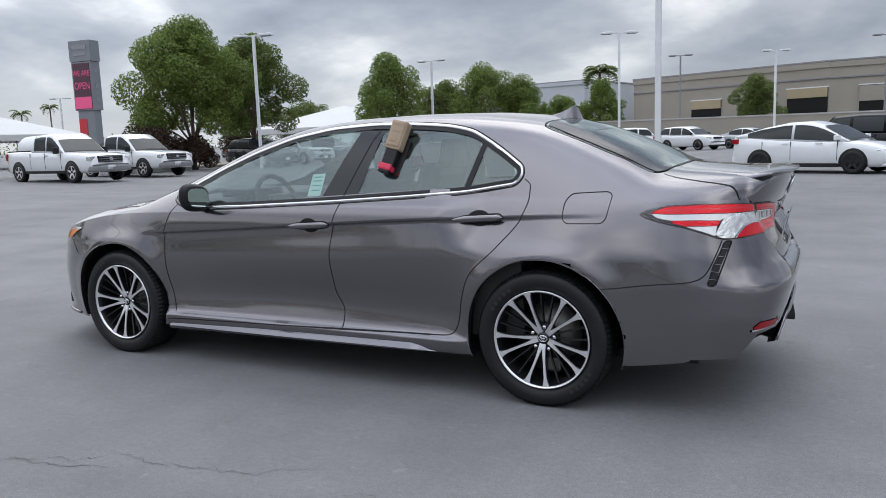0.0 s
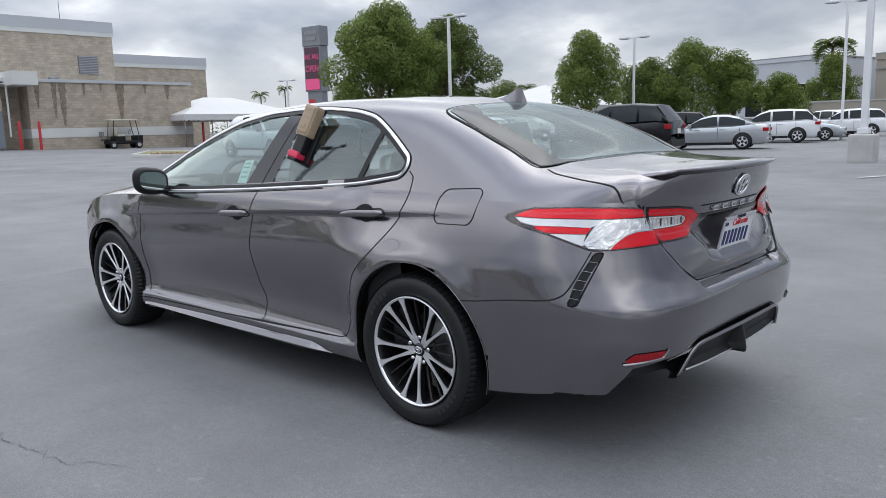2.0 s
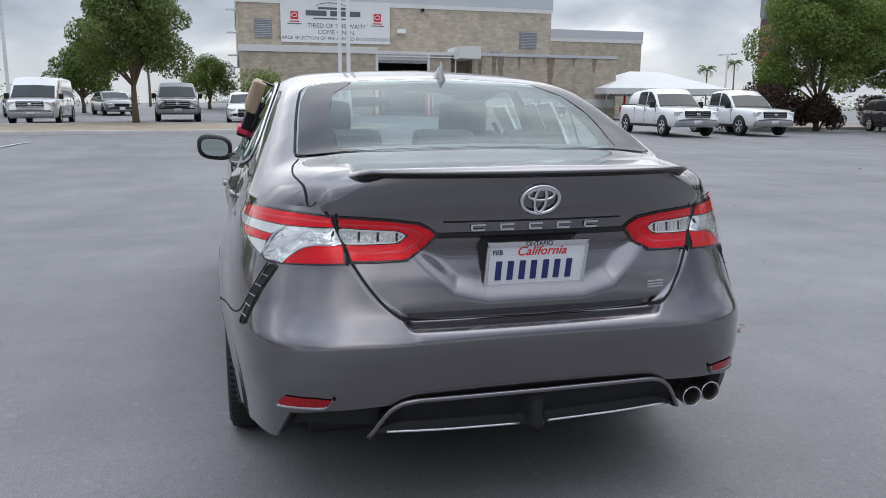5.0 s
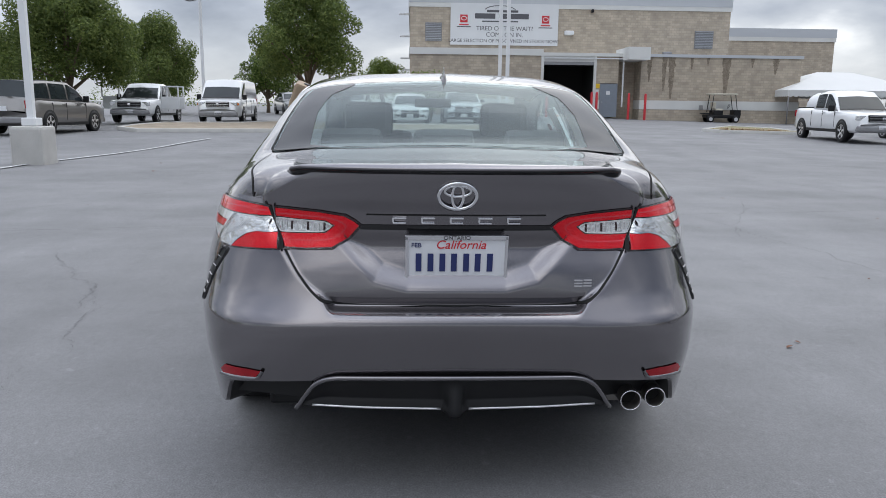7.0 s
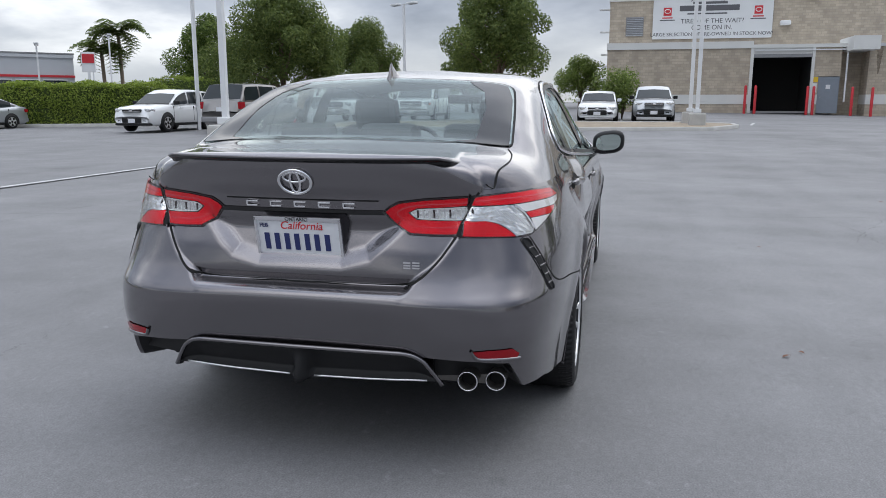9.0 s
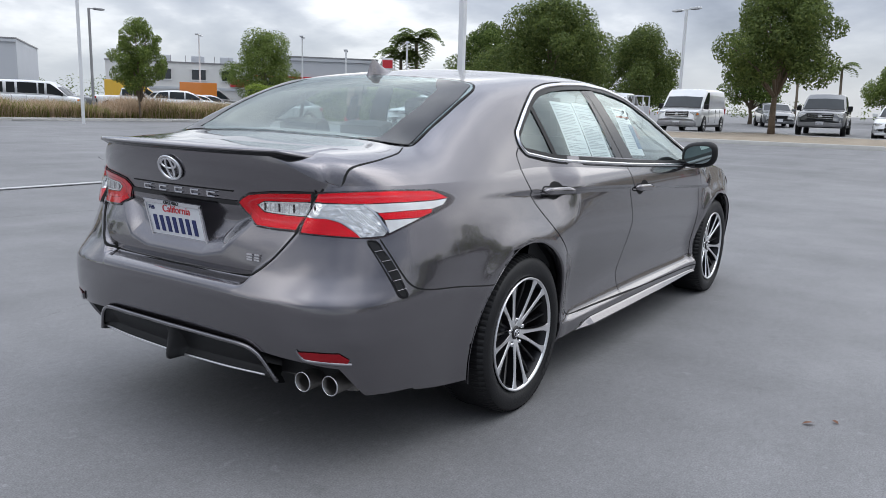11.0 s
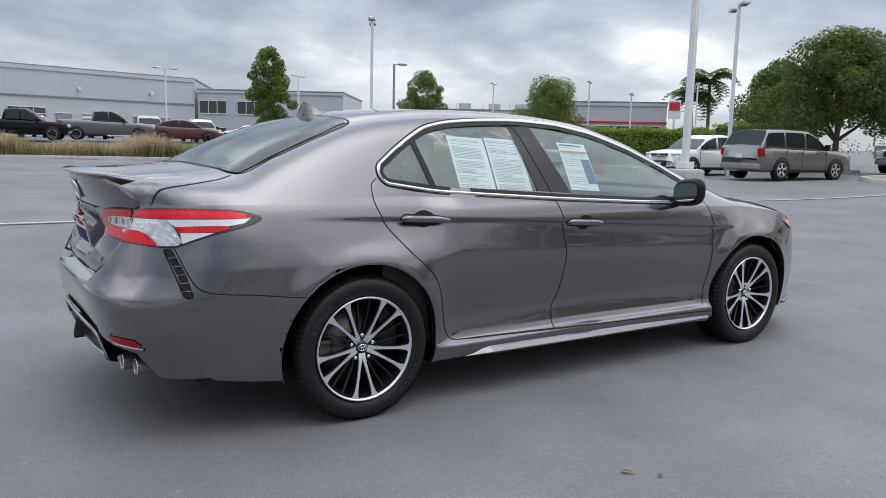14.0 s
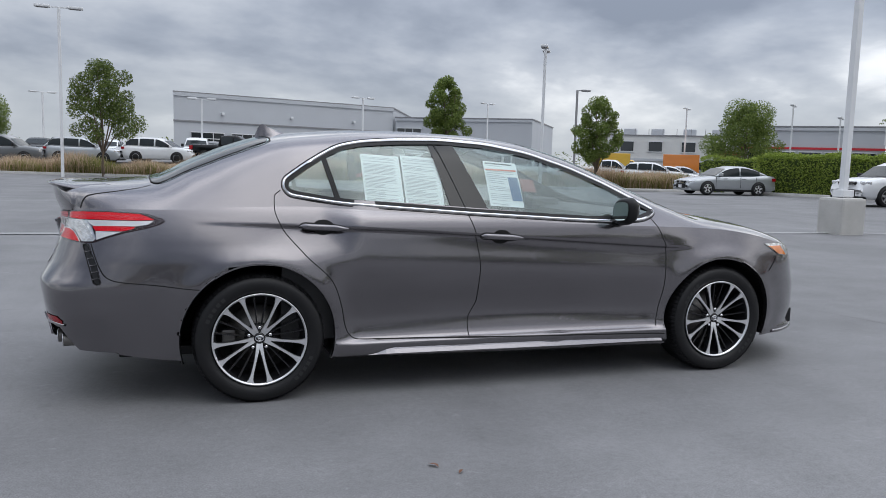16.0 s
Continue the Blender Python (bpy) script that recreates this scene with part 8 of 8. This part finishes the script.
    fb = boxes(((L / 2 - 0.10, 0, clr + 0.15), (0.26, W * 0.88, 0.21)), bevel=0.06) if big else boxes(((L / 2 - 0.14, 0, clr + 0.06), (0.26, W * 0.86, 0.10)), bevel=0.04)
    part("front_bumper", fb, (METALGREY if kind != "bigsuv" else paint) if big else (paint if kind in ("sedan", "hatch") else BLACK), th)
    part("rear_bumper", boxes(((-L / 2 + 0.10, 0, clr + 0.20), (0.24, W * 0.88, 0.22)), bevel=0.06), paint if kind in ("sedan", "hatch") else BLACK if kind == "suv" else METALGREY, th)
    # dark band round the windscreen and a wiper line
    if not simple:
        (xa, za), (xb, zb) = cab[0], cab[1]
        for t0, t1, wf in ((0.02, 0.11, 0.86),):
            q = []
            for t in (t0, t1):
                xx, zz = xa + (xb - xa) * t, za + (zb - za) * t
                q += [(xx + 0.026, -w * wf, zz + 0.016), (xx + 0.026, 0, zz + 0.046), (xx + 0.026, w * wf, zz + 0.016)]
            part("cowl", mesh("cowl", q, [(0, 1, 4, 3), (1, 2, 5, 4)], BLACK), None, th, "black cowl strip")
    if plate:
        part("number_plate", boxes(((L / 2 + 0.02, 0, clr + 0.20), (0.02, 0.32, 0.16)), bevel=0.004), WHITEPLATE, th, "white plate with a plain bar")
        part("number_plate", boxes(((-L / 2 - 0.03, 0, low[1][1] - 0.30), (0.02, 0.32, 0.16)), bevel=0.004), WHITEPLATE, th, "white plate with a plain bar")
    if kind == "pickup" and truck_bed:
        part("bed_well", boxes((((-2.72 - 0.95) / 2, 0, 1.245), (1.74, W * 0.80, 0.05))), BLACK, th, "dark open load bed")
    return th


# two white pickups by the tent
p1 = vehicle("pickup", 24.8, -16.75, 175, WHITECAR, "white single-cab pickup with a white tank on the bed", "pickup_truck", "pickup", truck_bed=True)
tk = lathe([(0.0, -0.9), (0.42, -0.88), (0.58, -0.6), (0.60, 0.0), (0.58, 0.6), (0.42, 0.88), (0.0, 0.9)], 20, "x")
part("load_tank", mesh("load_tank", [(a - 1.85, b, c + 1.28) for a, b, c in tk[0]], tk[1], WHITEPAINT), None, p1, "rounded white tank")
vehicle("pickup", 25.5, -20.7, 177, WHITECAR, "white crew-cab pickup beside the shrubs", "pickup_truck", "pickup", truck_bed=True)
# white hatch and dark SUV at the lamp pier
vehicle("hatch", -2.3, -20.9, 155, WHITECAR, "white liftback with dark wheels", "parked_car")
vehicle("suv", -4.6, -25.2, 158, BLACKCAR, "black sport utility parked behind the white liftback", "parked_suv", "suv")
vehicle("suv", 10.8, -22.0, 9, BLACKCAR, "black compact sport utility standing alone", "parked_suv", "suv").scale = (0.97, 1.0, 1.12)
vehicle("suv", 27.5, -31.9, 168, DARKBLUECAR, "dark blue family sport utility", "parked_suv", "suv")
vehicle("suv", 27.4, -35.5, 168, WHITECAR, "white family sport utility", "parked_suv", "suv")
vehicle("suv", 28.6, -40.2, 168, DARKBLUECAR, "dark sport utility in the row", "parked_suv", "suv")
vehicle("sedan", 10.5, -29.6, 15, SILVERCAR, "silver saloon parked in the row")
vehicle("suv", 15.1, -34.6, 15, BLACKCAR, "black sport utility parked in the row", "parked_suv", "suv")
vehicle("suv", 11.0, -38.0, 15, WHITECAR, "white sport utility parked in the row", "parked_suv", "suv")
vehicle("sedan", 10.7, -41.2, -165, SILVERCAR, "silver saloon nose-out in the row")
vehicle("suv", 10.3, -48.9, 15, WHITECAR, "white sport utility at the end of the row", "parked_suv", "suv")
for k, (x, y, kd, pt) in enumerate(((6.4, -53.6, "suv", WHITECAR), (2.3, -55.2, "sedan", SILVERCAR), (-1.7, -56.8, "suv", WHITECAR), (-6.1, -58.4, "sedan", WHITECAR), (-11.0, -58.3, "suv", GREYCAR), (-8.6, -33.7, "suv", WHITECAR), (11.3, -51.9, "suv", WHITECAR), (-13.7, -53.6, "sedan", SILVERCAR))):
    vehicle(kd, x, y, 150, pt, "car in the far row of the lot", simple=True)
# cars before the service building
vehicle("sedan", 34.3, 0.2, 180, WHITECAR, "white saloon parked nose-out by the building")
vehicle("suv", 34.4, -2.35, 180, SILVERCAR, "silver crossover parked nose-out by the building", "parked_suv", "suv")
vehicle("pickup", 36.4, 3.5, 184, GREYCAR, "dark grey full-size pickup", "pickup_truck", "pickup")
vehicle("sedan", 45.0, 12.4, 200, SILVERCAR, "grey saloon in the rear row")
vehicle("sedan", 47.5, 8.0, 200, GREYCAR, "grey saloon in the rear row", simple=True)
vehicle("van", 34.8, 9.25, 182, WHITECAR, "white cargo van parked on the kerb side", "cargo_van", "van")
tt = vehicle("pickup", 34.75, 13.25, 181, WHITECAR, "white crew-cab pickup with its doors open", "pickup_truck", "pickup")
for s_, hx in ((1, 1.02), (1, 0.08), (-1, 1.02)):
    part("open_door", boxes(((hx + 0.10 * s_, s_ * 1.42, 0.95), (0.08, 0.85, 0.60)), ((hx + 0.10, s_ * 1.00, 1.48), (0.05, 0.06, 0.55)), ((hx + 0.10, s_ * 1.80, 1.48), (0.05, 0.06, 0.55)), ((hx + 0.10, s_ * 1.42, 1.74), (0.05, 0.80, 0.05)), bevel=0.01), WHITECAR, tt, "open white door with its window frame")
vehicle("bigsuv", 24.3, 13.45, -6, BROWNGREY, "grey large sport utility with silver lower trim", "parked_suv", "suv")
vehicle("suv", 24.3, 17.5, 176, WHITECAR, "white three-row sport utility beside the lamp post", "parked_suv", "suv")
vehicle("sedan", 24.4, 27.6, 172, SILVERCAR, "silver compact saloon at the end of the hedge")
# vehicles beyond the grass
vehicle("van", 23.4, 49.0, -42, WHITECAR, "long white passenger van", "passenger_van", "van", glass=VANGLASS)
far_kinds = ["sedan", "pickup", "suv", "sedan", "pickup", "bigsuv", "sedan", "suv"]
far_paint = [SILVERCAR, WHITECAR, REDCAR, GREYCAR, BLACKCAR, WHITECAR, SILVERCAR, GREYCAR]
k = 0
for row, (y0, n, x0, dx, sl) in enumerate(((52.5, 8, -17.0, 4.7, -0.16), (63.0, 9, -16.0, 3.9, -0.14), (76.0, 9, -8.0, 4.6, -0.12))):
    for i in range(n):
        x = x0 + dx * i
        y = y0 + sl * (x - x0)
        if row == 0 and x > 19:
            continue
        kd, pt = far_kinds[(k * 5 + row) % 8], far_paint[(k * 3 + row) % 8]
        vehicle(kd, x, y, (-98 if row else -20) + (i % 3) * 4, pt, "parked vehicle in the lot beyond the grass", "parked_car", "car", simple=True, group="vehicles beyond the grass")
        k += 1
for i, (x, y, pt, kd) in enumerate(((31.3, 43.8, WHITECAR, "suv"), (34.9, 46.8, WHITECAR, "sedan"), (38.0, 49.3, SILVERCAR, "sedan"), (33.3, 53.1, WHITECAR, "pickup"), (40.3, 57.2, SILVERCAR, "suv"), (44.2, 60.5, WHITECAR, "sedan"), (28.7, 55.9, GREYCAR, "pickup"))):
    vehicle(kd, x, y, -40, pt, "parked vehicle in the lot beyond the grass", simple=True, group="vehicles beyond the grass")
for x, y, pt in ((42.2, 65.7, YELLOWCAR), (48.9, 63.3, ORANGECAR)):
    tv = vehicle("van", x, y, -35, GREYCAR if pt is ORANGECAR else pt, "rental truck with a coloured box body", "box_truck", "truck", simple=True, group="rental trucks")
    part("cargo_box", boxes(((-1.0, 0, 1.75), (3.6, 2.1, 1.9)), bevel=0.03), pt, tv, "coloured cargo box")
vehicle("sedan", 33.5, 33.0, 150, GREYCAR, "grey car beyond the hedge", simple=True)

# ---- golf cart ----
cart = thing("golf_cart", "dark golf cart with a cream roof", "golf cart", at=(48.4, -21.3, gz(48.4, -21.3)), turn=-95)
CREAM = material("cream_plastic", (0.62, 0.58, 0.48), 0.5, vary=0.05)
part("cart_body", boxes(((0, 0, 0.42), (2.3, 1.1, 0.22)), ((0.95, 0, 0.66), (0.45, 1.08, 0.42)), ((-0.35, 0, 0.66), (0.65, 1.1, 0.35)), ((-1.1, 0, 0.6), (0.5, 1.0, 0.1)), bevel=0.06), BLACK, cart)
part("cart_roof", boxes(((-0.05, 0, 1.92), (1.85, 1.15, 0.09)), bevel=0.04), CREAM, cart, "cream roof")
part("seat", boxes(((-0.30, 0, 0.88), (0.5, 1.05, 0.12)), bevel=0.04), CREAM, cart)
part("seat_back", boxes(((-0.60, 0, 1.15), (0.10, 1.05, 0.42)), bevel=0.04), CREAM, cart)
for cx_, s_ in ((0.85, 0.52), (0.85, -0.52), (-0.85, 0.52), (-0.85, -0.52)):
    part("roof_post", mesh("roof_post", *tube([(cx_ * 1.1 if cx_ > 0 else cx_, s_, 0.7), (cx_ * 0.85, s_, 1.9)], 0.025), BLACK), None, cart)
    vs, fs = lathe([(0.0, 0.0), (0.13, 0.02), (0.14, 0.0), (0.23, 0.0), (0.23, -0.18)], 18, "y")
    w_ = part("wheel", mesh("wheel", [(a + cx_, (1 if s_ > 0 else -1) * (0.58 + b), c + 0.23) for a, b, c in vs], fs, [RUBBER]), None, cart)
    part("hub", mesh("hub", [(cx_ + 0.13 * math.cos(a), (0.605 if s_ > 0 else -0.605), 0.23 + 0.13 * math.sin(a)) for a in np.linspace(0, 6.2832, 17)[:-1]], [tuple(range(16))], SATIN), None, w_)
part("steering_wheel", mesh("steering_wheel", *tube([(0.55 + 0.06 * math.sin(a), 0.25 + 0.17 * math.cos(a), 1.12 + 0.15 * math.sin(a)) for a in np.linspace(0, 6.2832, 20)], 0.015, cap=False), BLACK), None, cart)
part("rear_rack", boxes(((-1.25, 0, 0.85), (0.35, 0.9, 0.03)), ((-1.42, 0, 1.0), (0.03, 0.9, 0.3))), METALGREY, cart)

# ---- far buildings and the pylon sign ----
def long_block(name, label, corners, z1, mat, bands=(), z0=0.0):
    """A building along a front line from a to b, with depth behind it."""
    (ax_, ay_), (bx, by), depth = corners
    L = math.hypot(bx - ax_, by - ay_)
    th = thing(name, label, "building", at=(ax_, ay_, gz(ax_, ay_) - 0.3), turn=math.degrees(math.atan2(by - ay_, bx - ax_)))
    part("wall", boxes(((L / 2, depth / 2, z1 / 2), (L, abs(depth), z1))), mat, th)
    part("roof", boxes(((L / 2, depth / 2, z1 + 0.06), (L + 0.2, abs(depth) + 0.2, 0.14))), METALGREY, th)
    s = -1 if depth > 0 else 1
    for bz, bh, bm in bands:
        part("band", boxes(((L / 2, s * 0.06, bz), (L + 0.1, 0.14, bh))), bm, th)
    return th, s


def opening(th, s, x, w, z0, h, mat=DARKGLASS, bars=0):
    wd = part("window", boxes(((x, s * 0.05, z0 + h / 2), (w, 0.1, h))), mat, th)
    for zf in (z0, z0 + h):
        part("frame", boxes(((x, s * 0.08, zf), (w + 0.2, 0.12, 0.1))), WHITEPAINT, wd)
    for i in range(bars):
        part("bar", boxes(((x - w / 2 + w * (i + 1) / (bars + 1), s * 0.09, z0 + h / 2), (0.10, 0.1, h))), GREYWALL, wd)


g1, s1 = long_block("dealership_building", "long pale grey flat-roofed dealership", ((-2.3, 86.6), (25.0, 94.5), 26), 7.7, GREYWALL, ((4.6, 0.16, METALGREY), (7.5, 0.4, GREYWALL)))
# its end wall runs back at a slant to the front
for ob in g1.children:
    if ob.name.startswith(("wall", "roof")):
        for v in ob.data.vertices:
            v.co.x += 0.82 * max(v.co.y, 0.0)
GREENDOOR = material("green_grey_door", (0.22, 0.27, 0.27), 0.5, vary=0.1)
for x in (3.8, 8.5):
    opening(g1, s1, x, 3.7, 0.4, 3.0, DARKGLASS, 2)
    for q in range(3):
        part("door_rail", boxes(((x, s1 * 0.12, 1.1 + q * 0.8), (3.7, 0.06, 0.08))), WHITEPAINT, g1)
for i in range(5):
    opening(g1, s1, 12.3 + 2.95 * i, 1.7, 0.6, 2.3, GREENDOOR)
for x in (5.5, 14.0, 22.5):
    part("wall_lamp", boxes(((x, s1 * 0.2, 5.6), (0.3, 0.4, 0.3)), bevel=0.05), WHITEPAINT, g1, "small white wall lamp")
for x, w_ in ((9.0, 2.4), (19.0, 1.6)):
    part("roof_unit", boxes(((x + 6.5, 8.0, 8.1), (w_, 2.0, 0.8)), bevel=0.08), GREYWALL, g1, "pale roof unit")
g2, s2 = long_block("dealership_wing", "lower pale grey wing with a few windows", ((25.3, 94.2), (40.3, 84.0), 20), 7.3, GREYWALL, ((7.1, 0.3, GREYWALL),))
for x in (1.9, 6.6):
    opening(g2, s2, x, 3.2, 4.4, 1.6, DARKGLASS, 2)
    opening(g2, s2, x, 3.2, 0.9, 1.8, DARKGLASS, 2)
w1, sw1 = long_block("white_building", "white low building with roof railings", ((50.0, 83.0), (67.0, 70.0), 18), 5.6, WHITEWALL, ((2.6, 0.3, GREYWALL),))
for x in (3.0, 6.5, 10.5, 14.0):
    opening(w1, sw1, x, 1.6, 3.6, 1.3, DARKGLASS)
    part("roof_unit", boxes(((x, 4.0, 6.1), (1.6, 1.6, 1.1)), bevel=0.1), GREYWALL, w1)
for i in range(12):
    part("rail_post", boxes(((0.5 + i * 1.7, 0.2, 6.0), (0.06, 0.06, 1.0))), METALGREY, w1)
part("red_sign", boxes(((15.5, sw1 * 0.12, 3.4), (2.6, 0.1, 0.9))), REDPAINT, w1, "plain red sign")
gs, ss = long_block("glass_showroom", "grey showroom with a red stripe and tall windows", ((54.5, 62.5), (64.1, 53.3), 22), 6.1, GREYWALL, ((3.95, 0.22, REDPAINT), (5.9, 0.3, GREYWALL)))
for i in range(5):
    opening(gs, ss, 1.7 + 2.45 * i, 2.0, 0.6, 3.0, DARKGLASS)
ps = thing("pole_sign", "white pole sign with a red panel beyond the hedge", "sign", at=(54.7, 44.4, gz(54.7, 44.4)), turn=38)
part("pole", boxes(((0, 0, 2.0), (0.22, 0.22, 4.2))), WHITEPAINT, ps)
part("panel", boxes(((0, 0, 4.5), (0.25, 1.1, 1.7)), bevel=0.04), WHITEPAINT, ps)
part("red_panel", boxes(((-0.14, 0, 4.8), (0.04, 0.95, 0.75))), REDPAINT, ps, "plain red panel")
tn1, st = long_block("parking_building", "tan concrete building with dark openings", ((18.0, -87.0), (-2.4, -78.0), 30), 7.7, TANWALL, ((7.4, 0.5, TANWALL), (6.2, 0.12, METALGREY)))
SHUTTER = material("tan_roller_shutter", (0.40, 0.32, 0.20), 0.7, vary=0.06, vary_scale=1.0)
# flat near-black panels stand for the shade within the openings
for x, w_, z_top in ((9.4, 3.5, 4.9), (20.2, 3.9, 5.4)):
    opening(tn1, st, x, w_, 2.0, z_top - 2.0, INTERIORSHADE)
    part("shutter", boxes(((x, st * 0.14, z_top - 0.5), (w_, 0.06, 0.9))), SHUTTER, tn1, "half-raised tan shutter")
tn2, st2 = long_block("parking_building", "tan concrete building with dark openings", ((-2.4, -78.0), (-36.0, -74.0), 30), 7.7, TANWALL, ((7.4, 0.5, TANWALL), (6.2, 0.12, METALGREY)))
opening(tn2, st2, 6.0, 7.0, 2.0, 3.4, INTERIORSHADE)
opening(tn2, st2, 16.0, 7.0, 2.0, 3.4, INTERIORSHADE)
part("door_head", boxes(((6.0, st2 * 0.12, 4.6), (7.0, 0.1, 1.4))), TANWALL, tn2)
wg, sg = long_block("white_grey_building", "pale grey building with a ramp behind the trees", ((44.0, -89.0), (23.0, -84.0), 26), 7.7, GREYWALL, ((7.5, 0.4, GREYWALL),))
opening(wg, sg, 18.0, 9.0, 1.5, 3.4, INTERIORSHADE)
lowwall = thing("boundary_wall", "low tan block boundary wall", "wall", at=(20, -64, 0), turn=187)
part("wall", boxes(((30, 0, 1.2), (62, 0.3, 2.4))), TANWALL, lowwall)
part("coping", boxes(((30, 0, 2.45), (62.1, 0.4, 0.12))), CONCRETE, lowwall)

SIGN = 0.74
SIGNGREY = material("grey_sign_cladding", (0.22, 0.23, 0.25), 0.5, 0.3, vary=0.08, vary_scale=0.5)
sign = thing("pylon_sign", "tall grey pylon sign with a lit message panel", "sign", at=(110.0, -87.4, 0), turn=-84)
sign.scale = (SIGN * 0.9, SIGN * 0.8, SIGN)
part("lower_shaft", boxes(((0, 0, 5.6), (2.2, 6.0, 11.2)), bevel=0.05), SIGNGREY, sign)
part("red_panel", boxes(((-1.15, 1.4, 5.8), (0.15, 2.8, 7.0))), REDPAINT, sign, "red panel")
part("main_shaft", boxes(((0, 0, 16.6), (3.0, 7.0, 10.8)), bevel=0.05), SIGNGREY, sign)
part("cap", boxes(((0, 0, 24.4), (3.2, 7.6, 4.6)), bevel=0.05), SIGNGREY, sign)
part("cap_bar", boxes(((-1.65, 0, 25.2), (0.1, 5.0, 0.9)), ((-1.65, 0, 23.7), (0.1, 4.2, 0.7))), METALGREY, sign, "plain grey bars")
SCREEN = material("lit_dark_screen", (0.02, 0.005, 0.02), 0.4, emit=(0.03, 0.012, 0.016), emit_strength=1.0)
MAGENTA = material("lit_magenta", (0.3, 0.05, 0.12), 0.4, emit=(0.34, 0.03, 0.10), emit_strength=1.0)
scr = part("message_panel", boxes(((-1.56, 0, 16.6), (0.12, 6.0, 10.2))), SCREEN, sign, "dark lit message panel")
part("magenta_band", boxes(((-1.66, 0, 12.9), (0.1, 5.9, 2.6))), MAGENTA, scr, "magenta lower band")
lettering("message", "WE ARE", 1.75, MAGENTA, scr, Matrix.Translation((-1.68, 0, 19.4)) @ facing_back, "magenta capitals")
lettering("message", "OPEN", 2.2, MAGENTA, scr, Matrix.Translation((-1.68, 0, 16.6)) @ facing_back, "magenta capitals")
for z in (13.5, 16.6, 20.0):
    part("vent", boxes(((0, -3.55, z), (0.9, 0.12, 0.9))), METALGREY, sign)

# far hills of low trees and roofs along the horizon
rr = random.Random(7)
far = []
for i in range(150):
    a = i * 2 * math.pi / 150
    d = 260 + rr.uniform(0, 90)
    far.append((d * math.cos(a), d * math.sin(a), rr.uniform(0.3, 2.6), rr.uniform(5, 9)))
tagged(new("far_trees", leaf_cloud("far_trees", far, 40000, 0.5, 77, DARKLEAVES)), "low line of distant trees along the horizon", "trees", kind="stuff")
